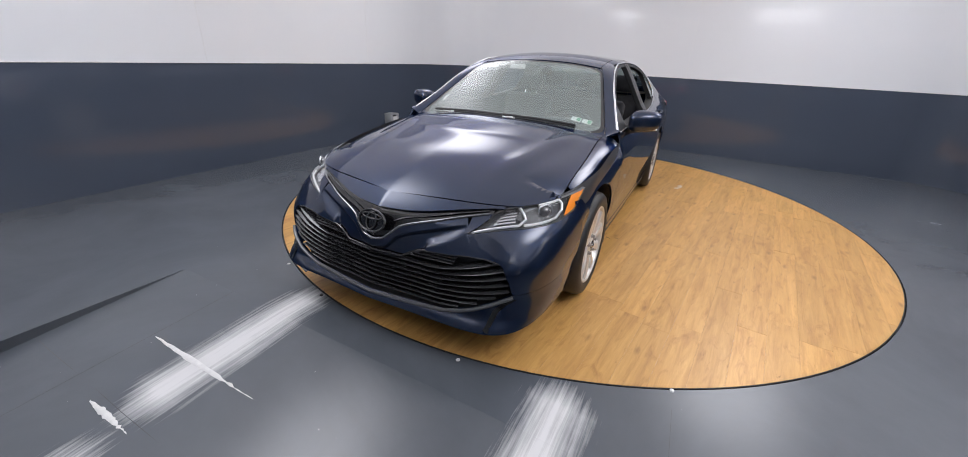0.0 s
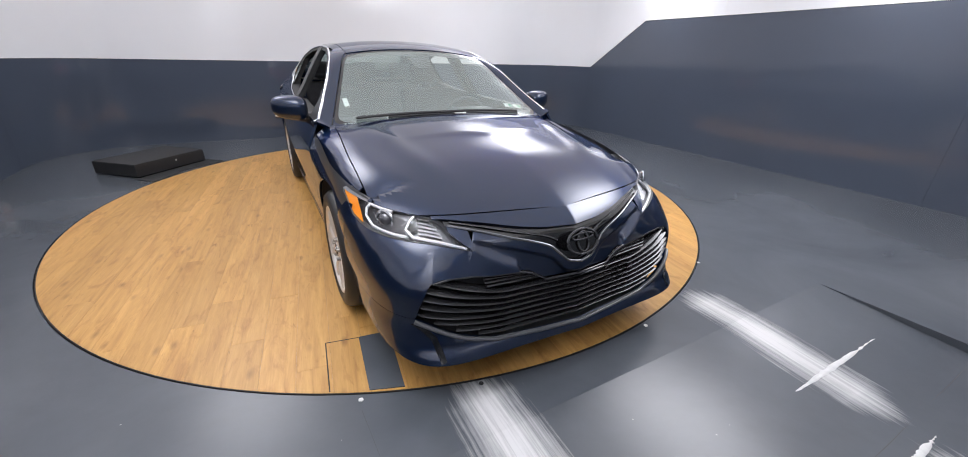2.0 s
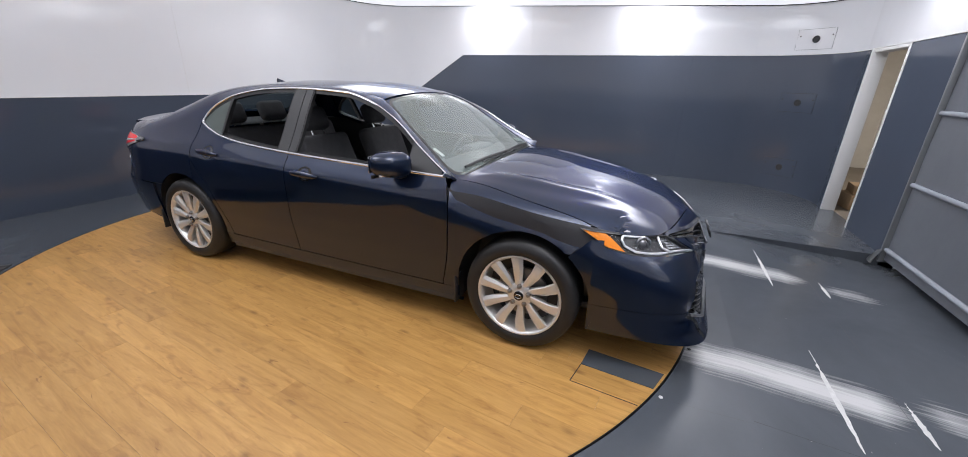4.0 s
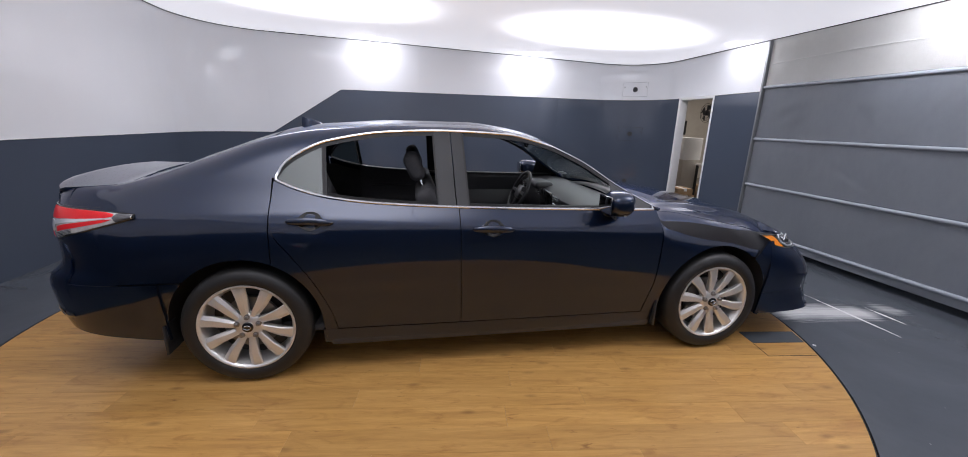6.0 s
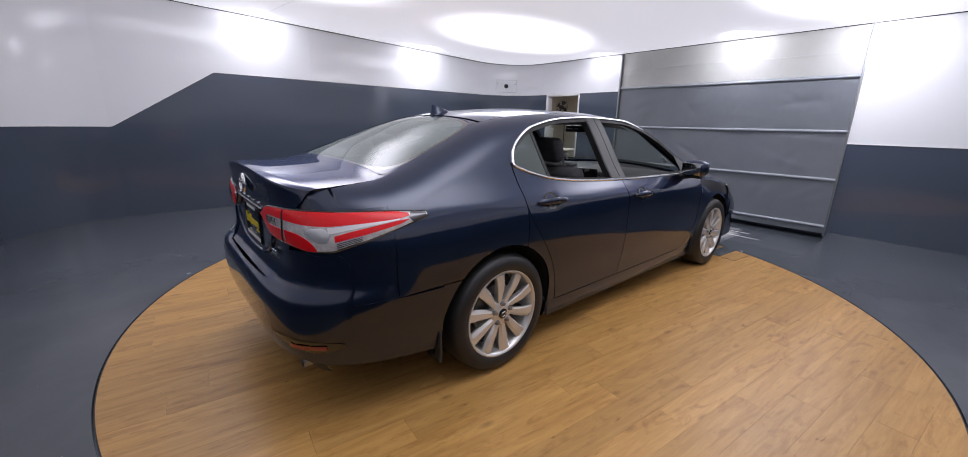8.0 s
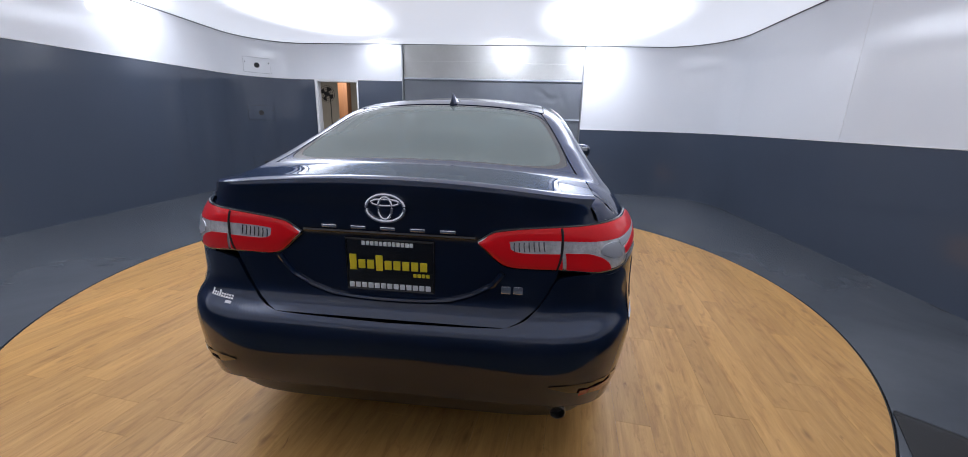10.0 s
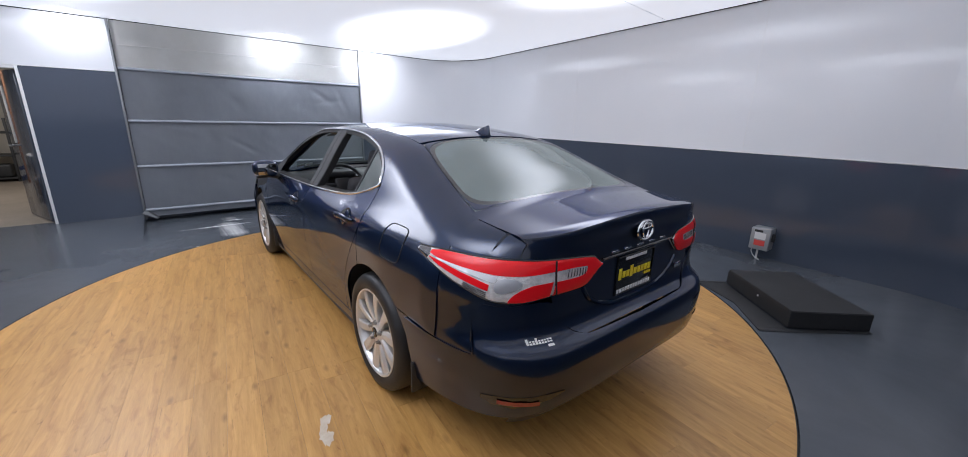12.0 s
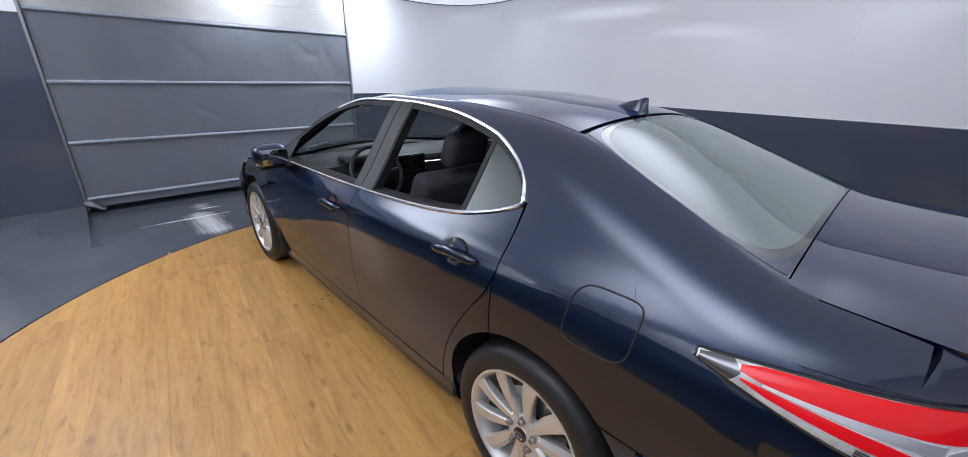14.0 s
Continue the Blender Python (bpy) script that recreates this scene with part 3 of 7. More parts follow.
M_STRIP = material("polished_window_strip", (0.80, 0.81, 0.83), 0.16, 1.0)
M_CHROME = material("chrome", (0.82, 0.83, 0.85), 0.08, 1.0)
M_SILVER = mottle(material("silver_wheel_paint", (0.7, 0.69, 0.67), 0.34, 0.6), 9, (0.66, 0.65, 0.63), (0.76, 0.75, 0.73))
M_TYRE = mottle(material("tyre_rubber", (0.014, 0.014, 0.015), 0.5), 6, (0.010, 0.010, 0.011), (0.020, 0.020, 0.020), bump=0.1, bump_scale=120)
M_CLOTH = mottle(material("charcoal_seat_cloth", (0.035, 0.035, 0.038), 0.9), 12, (0.035, 0.035, 0.039), (0.07, 0.07, 0.076), bump=0.2, bump_scale=300)
M_INNER = material("black_cabin_plastic", (0.034, 0.034, 0.037), 0.42)
M_HEADLINER = material("grey_headliner", (0.32, 0.32, 0.32), 0.95)
M_RED = material("red_lens", (0.85, 0.006, 0.012), 0.4, Coat_Weight=0.7, Coat_Roughness=0.02, Specular_IOR_Level=0.1)
M_DARKRED = material("dark_red_lens", (0.25, 0.004, 0.008), 0.1, Coat_Weight=1.0)
M_CLEAR = mottle(material("clear_lens_reflector", (0.9, 0.9, 0.9), 0.2, 0.15, Coat_Weight=1.0, Coat_Roughness=0.02), 26, (0.36, 0.36, 0.37), (0.92, 0.91, 0.90), bump=0.5, bump_scale=45)
M_AMBER = material("amber_lens", (0.85, 0.25, 0.01), 0.35)
M_BULB = material("lamp_reflector", (0.62, 0.63, 0.65), 0.2, 0.9)
M_LAMPDARK = material("lamp_bezel", (0.20, 0.205, 0.215), 0.28, 0.75)
M_CELL = material("dark_lamp_cell", (0.10, 0.10, 0.11), 0.15, 0.5, Coat_Weight=1.0)
M_WHITE = material("white_print", (0.8, 0.8, 0.8), 0.5)
M_YELLOW = material("yellow_print", (0.8, 0.62, 0.02), 0.5)
M_GREEN = material("green_print", (0.05, 0.35, 0.18), 0.5)
M_STEEL = material("brake_steel", (0.35, 0.34, 0.33), 0.4, 0.9)


def glass_material(name, tint, ior=2.2, haze=0.0):
    """Thin glass: clear through, with a mirror sheen that grows at a slant; haze mixes in a painted pale reflection."""
    mat = bpy.data.materials.new(name)
    mat.use_nodes = True
    n, l = mat.node_tree.nodes, mat.node_tree.links
    n.remove(n["Principled BSDF"])
    tr = node(n, "ShaderNodeBsdfTransparent")
    tr.inputs["Color"].default_value = (*tint, 1)
    gl = node(n, "ShaderNodeBsdfGlossy")
    gl.inputs["Roughness"].default_value = 0.02
    slant = node(n, "ShaderNodeLayerWeight")
    slant.inputs["Blend"].default_value = 0.5
    pw5 = node(n, "ShaderNodeMath")
    pw5.operation = "POWER"
    pw5.inputs[1].default_value = 5.0
    l.new(slant.outputs["Facing"], pw5.inputs[0])
    f0 = ((ior - 1) / (ior + 1)) ** 2
    fr = node(n, "ShaderNodeMath")
    fr.operation = "MULTIPLY_ADD"
    fr.inputs[1].default_value, fr.inputs[2].default_value = 1 - f0, f0
    l.new(pw5.outputs[0], fr.inputs[0])
    mx = node(n, "ShaderNodeMixShader")
    l.new(fr.outputs[0], mx.inputs[0])
    l.new(tr.outputs[0], mx.inputs[1])
    l.new(gl.outputs[0], mx.inputs[2])
    # pale green diffuse share stands in for the bright ceiling's milky reflection
    df = node(n, "ShaderNodeBsdfDiffuse")
    df.inputs["Color"].default_value = (0.66, 0.80, 0.76, 1)
    pale_sheen = node(n, "ShaderNodeMixShader")
    pale_sheen.inputs[0].default_value = haze
    l.new(mx.outputs[0], pale_sheen.inputs[1])
    l.new(df.outputs[0], pale_sheen.inputs[2])
    l.new(pale_sheen.outputs[0], n["Material Output"].inputs["Surface"])
    return mat


M_GLASS = glass_material("windscreen_glass", (0.80, 0.88, 0.84), 2.3, 0.16)
M_TINT = glass_material("tinted_glass", (0.42, 0.50, 0.49), 1.9, 0.20)
M_TINT2 = glass_material("tinted_side_glass", (0.16, 0.19, 0.19), 1.6, 0.12)
M_LENS = glass_material("lamp_cover", (0.94, 0.95, 0.96), 1.3)

# ---- the car ----
car = holder("car", "dark navy four-door sedan with open side windows on the turntable", "car")
GAP = 0.0025
AR = 0.388


def panel(name, sheets, mat, parent, label="", depth=0.014, flip=None):
    """A body panel out of sheets of points, its rim folded inwards so that the joints between panels are real grooves."""
    bm = bmesh.new()
    for rows in sheets:
        sheet(bm, rows)
    bmesh.ops.remove_doubles(bm, verts=bm.verts, dist=0.0004)
    bmesh.ops.dissolve_degenerate(bm, dist=0.0002, edges=bm.edges)
    bmesh.ops.recalc_face_normals(bm, faces=bm.faces)
    bm.normal_update()
    if sum((f.normal.dot(f.calc_center_median() - Vector((0, 0, 0.5))) * f.calc_area()) for f in bm.faces) < 0:
        bmesh.ops.reverse_faces(bm, faces=bm.faces)
        bm.normal_update()
    if depth:
        normals = {tuple(round(c, 4) for c in v.co): v.normal.copy() for v in bm.verts}
        ext = bmesh.ops.extrude_edge_only(bm, edges=[e for e in bm.edges if e.is_boundary])
        for v in [g for g in ext["geom"] if isinstance(g, bmesh.types.BMVert)]:
            v.co -= normals.get(tuple(round(c, 4) for c in v.co), Vector()) * depth
    return part(name, bm, mat, parent, label, angle=35)


def face_out(bm):
    """Turns the faces of an open sheet away from the middle of the car."""
    bm.normal_update()
    if sum(f.normal.dot(f.calc_center_median() - Vector((0, 0, 0.5))) * f.calc_area() for f in bm.faces) < 0:
        bmesh.ops.reverse_faces(bm, faces=bm.faces)


def arch_z(x, centre, low=0.205):
    d = AR * AR - (x - centre) ** 2
    return max(low, HUB + math.sqrt(d)) if d > 0 else low


def spaced(a, b, n, around=(), reach=AR):
    """Lengths between a and b, denser where a wheel arch ends."""
    xs = set(np.linspace(a, b, n))
    for c in around:
        for k in range(25):
            x = c + reach * math.cos(math.pi * k / 24)
            if min(a, b) < x < max(a, b):
                xs.add(x)
    return sorted(xs)


belt = smooth_curve([(0.93, 0.958), (0.4, 0.965), (-0.25, 0.98), (-0.7, 1.002), (-0.96, 1.03), (-1.15, 1.078), (-1.235, 1.115)])
dlo = smooth_curve([(0.92, 0.968), (0.71, 1.085), (0.49, 1.225), (0.25, 1.325), (0.04, 1.366), (-0.34, 1.378), (-0.65, 1.366), (-0.98, 1.312), (-1.14, 1.24), (-1.215, 1.17), (-1.235, 1.12)])
door_front = smooth_curve([(0.2, 0.90), (0.27, 0.912), (0.55, 0.965), (0.8, 0.972), (0.96, 0.935)])
door_back = smooth_curve([(0.2, -0.945), (0.31, -0.955), (0.45, -0.995), (0.6, -1.065), (0.75, -1.165), (0.85, -1.235), (0.93, -1.255), (1.12, -1.25)])
door_mid = smooth_curve([(0.2, -0.25), (0.6, -0.258), (1.0, -0.268), (1.4, -0.30)])
hood_y = smooth_curve([(0.95, 0.755), (1.2, 0.768), (1.5, 0.782), (1.75, 0.785), (2.2, 0.78)])
HOOD_Z = 0.738


lamp_low = smooth_curve([(0.486, 0.622), (0.52, 0.632), (0.566, 0.642), (0.654, 0.657), (0.744, 0.664), (0.83, 0.673), (0.865, 0.700), (0.885, 0.738)])
lamp_top = smooth_curve([(0.486, 0.625), (0.523, 0.656), (0.583, 0.712), (0.605, 0.725), (0.73, 0.745), (0.793, 0.757), (0.86, 0.775), (0.885, 0.782)])
def hood_front(y):
    return float(front_x(y, max(HOOD_Z, float(lamp_top(y)) + 0.004)))


SX = np.linspace(0.93, 2.26, 110)
SECTIONS = [section(x) for x in SX]


def section_z(x, y):
    """Height of the rounded section at a width."""
    i = min(max((x - SX[0]) / (SX[1] - SX[0]), 0), 108.999)
    j = int(i)
    a, b = (float(np.interp(y, c[::-1, 0], c[::-1, 1])) for c in SECTIONS[j:j + 2])
    return a + (b - a) * (i - j)


def hood_z(x, y):
    """The hood: the top sheet, rolled over the nose, and the rounded shoulder at its sides."""
    y = abs(y)
    a, lo, hi = float(top(x, y)), 0.5, 1.2
    for _ in range(24):
        mid = (lo + hi) / 2
        lo, hi = (mid, hi) if float(front_x(y, mid)) > x else (lo, mid)
    h = max(0.0, 0.03 - abs(a - lo)) / 0.03
    z = min(a, lo) - h * h * 0.03 / 4
    k = min(1.0, max(0.0, (y - 0.5) / 0.15))
    return z if k == 0 else z + (min(section_z(x, y), z) - z) * k * k * (3 - 2 * k)


glass_front = smooth_curve([(0.30, 0.535), (0.6, 0.645), (0.96, 0.775)])
glass_back = smooth_curve([(-1.98, 0.645), (-1.6, 0.575), (-1.30, 0.505)])


def side_point(x, z, s, out=0.0):
    return Vector((x, s * (float(side_y(x, z)) + out), z))


def over(x, y, out=0.0):
    return Vector((x, y, float(top(x, y)) + out))


# inner hull that closes the joints, and the underside
bm = bmesh.new()
rows = []
for x in spaced(-2.3, 2.12, 60, (WB, -WB), 0.42):
    low = 0.19 if x > -1.8 else 0.30
    for c in (WB, -WB):
        if abs(x - c) < 0.42:
            low = HUB + math.sqrt(0.42 ** 2 - (x - c) ** 2) * 0.97
    zt = min(float(belt(min(max(x, -1.2), 0.93))), float(top(x, 0.7))) - 0.05
    zs = np.linspace(low, max(zt, low + 0.05), 10)
    rows.append([(x, -(float(side_y(x, z)) - 0.022), z) for z in zs[::-1]] + [(x, float(side_y(x, z)) - 0.022, z) for z in zs])
sheet(bm, rows)
bmesh.ops.recalc_face_normals(bm, faces=bm.faces)
part("hull", bm, M_INNER, car, "black inner panels and sills")
bm = bmesh.new()
box(bm, (-2.08, -0.62, 0.19), (2.2, 0.62, 0.24), 0.02)
box(bm, (-1.0, -0.86, 0.17), (1.0, 0.86, 0.23), 0.02)
part("underbody", bm, M_INNER, car)
for c in (WB, -WB):
    for s in (-1, 1):
        bm = bmesh.new()
        sheet(bm, [[(c + r * math.cos(a), s * y, HUB + r * math.sin(a)) for r, y in ((0.02, 0.57), (0.2, 0.565), (0.41, 0.56), (0.41, 0.7), (0.41, 0.87))] for a in (math.pi * (k / 24 * 1.2 - 0.1) for k in range(25))])
        part("wheel_liner", bm, M_INNER, car, "black wheel housing")

# hood
rows = []
for v in np.linspace(0, 1, 44):
    row = []
    for u in np.linspace(-1, 1, 61):
        x = 1.2
        for _ in range(4):
            y = u * (float(hood_y(x)) - GAP)
            xb = 1.055 - 0.10 * (y / 0.75) ** 2
            x = xb + (hood_front(abs(y)) - xb) * v
        row.append((x, y, hood_z(x, y)))
    rows.append(row)
panel("hood", [rows], M_PAINT, car, "navy hood with two raised ridges")

# cowl and wipers
bm = bmesh.new()
sheet(bm, [[(1.09 - 0.10 * (y / 0.75) ** 2 - d, y, float(top(1.0, y)) - 0.028 - 0.01 * (d > 0.1)) for d in (0.0, 0.06, 0.12, 0.16)] for y in np.linspace(-0.76, 0.76, 40)])
part("cowl", bm, M_SATIN, car, "black plastic cowl under the windscreen")
for y0, y1 in ((-0.62, 0.02), (-0.08, 0.56)):
    w = bmesh.new()
    pts = [over(1.0 - 0.09 * (y / 0.75) ** 2 - 0.018 * math.sin(math.pi * t), y, 0.012) for t, y in zip(np.linspace(0, 1, 14), np.linspace(y0, y1, 14))]
    tube(w, pts, 0.009, 6)
    tube(w, [p + Vector((0.012, 0, -0.012)) for p in pts[4:]], 0.006, 6)
    part("wiper", w, M_SATIN, car, "black wiper blade")

# roof, screens
rows = [[over(x, y) for y in np.linspace(-0.515, 0.515, 40)] for x in np.linspace(-1.275, 0.285, 40)]
panel("roof", [rows], M_PAINT, car, "navy roof panel")
def rounded(t, n, su, sv):
    """A point of a rounded rectangle, from -1 to 1 both ways, narrowed by su and sv."""
    c, q = math.cos(t), math.sin(t)
    k = (abs(c) ** n + abs(q) ** n) ** (-1 / n)
    return c * k * su, q * k * sv


for name, xa, xb, edge, m, power, rim, lab in (("windshield", 0.305, 0.955, glass_front, M_GLASS, 14, (0.03, 0.045), "curved windscreen with a black border"),
                                               ("rear_window", -1.965, -1.295, glass_back, M_TINT, 7, (0.035, 0.05), "sloping rear window with a black border")):
    def on_glass(u, v, out):
        bow = 0.055 * (1 - abs(u) ** 2.2) if xa > 0 else 0
        x = xa + (xb + bow - xa) * (v + 1) / 2
        return over(x, u * (float(edge(x)) - 0.004), out)

    bm = bmesh.new()
    sheet(bm, [[on_glass(u, v, -0.004) for u in np.linspace(-1, 1, 31)] for v in np.linspace(-1, 1, 22)])
    face_out(bm)
    g = part(name, bm, m, car, lab)
    g.visible_shadow = False
    ts = [2 * math.pi * k / 160 for k in range(161)]
    for ring_name, ring_mat, ring_label, a, b, out in (("glass_border", M_GLOSS, "black printed border", (power, 1.0, 1.0), (power * 0.8, 1 - rim[0], 1 - rim[1]), -0.003),
                                                       ("glass_surround", M_PAINT, "navy corner round the glass", (60, 1.0, 1.0), (power, 0.998, 0.998), -0.001)):
        bm = bmesh.new()
        sheet(bm, [[on_glass(*[p + (q - p) * w for p, q in zip(rounded(t, *a), rounded(t, *b))], out) for w in (0, 0.5, 1)] for t in ts])
        face_out(bm)
        part(ring_name, bm, ring_mat, g, ring_label)

# side panels
for s in (-1, 1):
    # fender
    xs = spaced(0.935, 1.776, 34, (WB,)) + list(np.linspace(1.79, hood_front(0.786) - 0.012, 14))
    rows = []
    for x in xs:
        if x < 1.742:
            z0 = max(arch_z(x, WB), 0.632 + (x - 1.665)) if x > 1.665 else arch_z(x, WB)
        else:
            zz = np.linspace(0.62, 0.87, 120)
            under = lamp_top(side_y(np.full(120, x), zz)) > zz
            z0 = float(zz[np.argmin(under)]) + GAP if under.any() else 0.737
        pts = cut_section(x, z0, ("y", float(hood_y(x)) + GAP), 34)
        row = []
        for y, z in pts:
            k = max(0, 1 - (x - 0.935) / 0.09)
            xx = x + k * (float(door_front(min(z, 0.96))) + GAP * 2 - 0.935)
            row.append((xx, s * y, z))
        rows.append(row)
    panel("fender", [rows], M_PAINT, car, "navy front fender over the wheel arch")
    # doors
    for name, ahead, behind, lab in (("front_door", door_front, door_mid, "navy front door, window wound down"), ("rear_door", door_mid, door_back, "navy rear door, window wound down")):
        rows = []
        for v in np.linspace(0, 1, 40):
            row = []
            for u in np.linspace(0, 1, 46):
                z = 0.6
                for _ in range(4):
                    x = (float(behind(z)) + GAP) * (1 - u) + (float(ahead(z)) - GAP) * u
                    z = 0.288 + (float(belt(x)) - 0.008 - 0.288) * v
                row.append(side_point(x, z, s))
            rows.append(row)
        door = panel(name, [rows], M_PAINT, car, lab)
        # handle in its recess
        hx = -0.08 if name == "front_door" else -1.05
        hz = 0.868 if name == "front_door" else 0.917
        bm = bmesh.new()
        pts = [side_point(hx - 0.115 + 0.23 * t, hz + 0.008 * math.sin(math.pi * t) - 0.006 * t, s, 0.006 + 0.024 * math.sin(math.pi * min(1, max(0, t))) ** 0.5) for t in np.linspace(0, 1, 16)]
        tube(bm, pts, [0.006 + 0.010 * math.sin(math.pi * t) ** 0.4 for t in np.linspace(0, 1, 16)], 10, flat=1.25)
        part("door_handle", bm, M_PAINT, door, "navy pull handle")
        bm = bmesh.new()
        ring = []
        for k in range(20):
            a = 2 * math.pi * k / 20
            ring.append(bm.verts.new(side_point(hx + 0.062 * math.cos(a), hz + 0.046 * math.sin(a), s, 0.0025)))
        c = bm.verts.new(side_point(hx, hz, s, -0.004))
        for k in range(20):
            bm.faces.new((ring[k], ring[(k + 1) % 20], c))
        part("handle_cup", bm, M_GLOSS, door, "dark finger cup behind the handle")
    # sill
    rows = [[(x, s * (float(side_y(x, max(z, 0.14))) + 0.002 - 0.05 * max(0, 0.19 - z) / 0.04), z) for z in np.linspace(0.155, 0.283, 10)] for x in np.linspace(-1.03, 1.02, 50)]
    panel("sill", [rows], M_PAINT, car, "navy side sill", 0.02)
    # quarter panel, C pillar and roof rail
    xs_a = [x for x in spaced(-1.252, -0.95, 16, (-WB,)) if x <= -0.95]
    back_of = {round(float(door_back(z)), 5): z for z in np.linspace(0.2, 0.93, 400)}
    bx = np.array(sorted(back_of))
    bz = np.array([back_of[k] for k in bx])
    sheet_a = []
    for x in xs_a:
        z1 = float(np.interp(x, bx, bz)) - 0.004
        z0 = min(arch_z(x, -WB), z1 - 0.002)
        sheet_a.append([side_point(x, z, s) for z in np.linspace(z0, z1, 8)])
    xs_b = sorted([-1.2575] + [x for x in spaced(-2.03, -1.262, 34, (-WB,))])
    sheet_b = []
    for x in xs_b:
        z0 = max(arch_z(x, -WB), 0.605) if x < -1.66 else arch_z(x, -WB)
        sheet_b.append([(x, s * y, z) for y, z in cut_section(x, z0, ("y", float(glass_back(x)) + GAP if x < -1.29 else 0.52), 44)])
    sheet_c = []
    for x in np.linspace(-1.2575, 0.20, 66):
        zl = float(dlo(max(x, -1.235))) + 0.004
        y1 = 0.52
        sheet_c.append([(x, s * y, z) for y, z in cut_section(x, zl, ("y", y1), 16)])
    last = [Vector(p) for p in sheet_c[-1]]
    sheet_d = []
    for x in np.linspace(0.20, 0.965, 50):
        zl = float(dlo(x)) + 0.004 if x < 0.92 else 0.972 - 0.2 * (x - 0.92)
        low = side_point(x, zl, s)
        k = min(1.0, max(0.0, (x - 0.284) / 0.03))
        y1 = 0.52 + (float(glass_front(x)) + GAP - 0.52) * k if x < 0.96 else float(glass_front(0.96)) + GAP + 0.1 * (x - 0.96)
        high = over(x, s * y1)
        bow = Vector((0.25, s * 0.55, 0.8)).normalized() * 0.055 * (low - high).length
        row = []
        for i in range(16):
            t = i / 15
            p = low.lerp(high, t) + bow * 4 * t * (1 - t)
            w = max(0.0, 1 - (x - 0.20) / 0.22)
            p = p.lerp(last[i] + Vector((x - 0.20, 0, 0)) + (low.lerp(high, t) - last[0].lerp(last[-1], t) - Vector((x - 0.20, 0, 0))), w * w * (3 - 2 * w))
            row.append(p)
        sheet_d.append(row)
    panel("quarter_panel", [sheet_a, sheet_b], M_PAINT, car, "navy rear quarter over the wheel arch")
    panel("roof_rail", [sheet_c, sheet_d], M_PAINT, car, "navy pillar and roof rail")
    # pillars and window frames in black
    for name, xa, xb in (("pillar_cover", -0.375, -0.283), ("pillar_cover", -0.277, -0.215)):
        rows = []
        for v in np.linspace(0, 1, 14):
            row = []
            for u in np.linspace(0, 1, 5):
                x = xa + (xb - xa) * u - 0.02 * v
                z = float(belt(x)) + (float(dlo(x)) - float(belt(x))) * v
                row.append(side_point(x, z, s, 0.001))
            rows.append(row)
        panel(name, [rows], M_SATIN, car, "satin black pillar cover", 0.03)
    bm = bmesh.new()
    for xa, xb in ((-0.215, 0.90), (-1.225, -0.375)):
        xs = np.linspace(xa, xb, 40)
        sheet(bm, [[side_point(x, float(dlo(x)) + 0.002, s, -0.002), side_point(x, max(float(dlo(x)) - 0.022, float(belt(x))), s, -0.004), side_point(x, max(float(dlo(x)) - 0.024, float(belt(x))), s, -0.05)] for x in xs])
        sheet(bm, [[side_point(x, float(belt(x)) - 0.004, s, 0), side_point(x, float(belt(x)) + 0.010, s, -0.012), side_point(x, float(belt(x)) + 0.006, s, -0.07)] for x in xs])
    for xa in (-0.215, -0.375, -0.985):
        zs = np.linspace(float(belt(xa)), float(dlo(xa)), 10)
        sheet(bm, [[side_point(xa + 0.011 - 0.02 * v, z, s, -0.002), side_point(xa - 0.011 - 0.02 * v, z, s, -0.002), side_point(xa - 0.011 - 0.02 * v, z, s, -0.05)] for v, z in zip(np.linspace(0, 1, 10), zs)])
    part("window_frame", bm, M_SEAL, car, "black rubber window frames")
    # fixed quarter light
    bm = bmesh.new()
    sheet(bm, [[side_point(x, float(belt(x)) + (float(dlo(x)) - float(belt(x))) * v, s, -0.006) for v in np.linspace(0, 1, 10)] for x in np.linspace(-1.23, -0.99, 14)])
    face_out(bm)
    g = part("quarter_window", bm, M_TINT2, car, "tinted fixed quarter window")
    g.visible_shadow = False
    # mirror-side triangle
    bm = bmesh.new()
    sheet(bm, [[side_point(x, float(belt(x)) + (float(dlo(x)) - float(belt(x))) * v, s, -0.002) for v in np.linspace(0, 1, 6)] for x in np.linspace(0.66, 0.90, 10)])
    part("mirror_base", bm, M_SATIN, car, "black mirror triangle")
    # chrome strip round the side windows
    bm = bmesh.new()
    loop = [side_point(x, float(dlo(x)) + 0.006 - 0.006 * min(1, max(0, (x - 0.1) * 4)), s, 0.002 - 0.014 * min(1, max(0, (x - 0.1) * 4))) for x in np.linspace(0.915, -1.212, 80)]
    loop += [side_point(x, z, s, 0.002) for x, z in ((-1.227, 1.150), (-1.236, 1.130), (-1.236, 1.117), (-1.228, 1.108), (-1.212, 1.101))]
    loop += [side_point(x, float(belt(x)) - 0.002, s, 0.002) for x in np.linspace(-1.19, 0.915, 66)]
    tube(bm, loop, 0.0078, 8, True)
    part("window_trim", bm, M_STRIP, car, "bright chrome strip round the side windows")
    # wing mirror
    mir = bmesh.new()
    bmesh.ops.create_uvsphere(mir, u_segments=24, v_segments=16, radius=1)
    for v in mir.verts:
        x, y, z = v.co
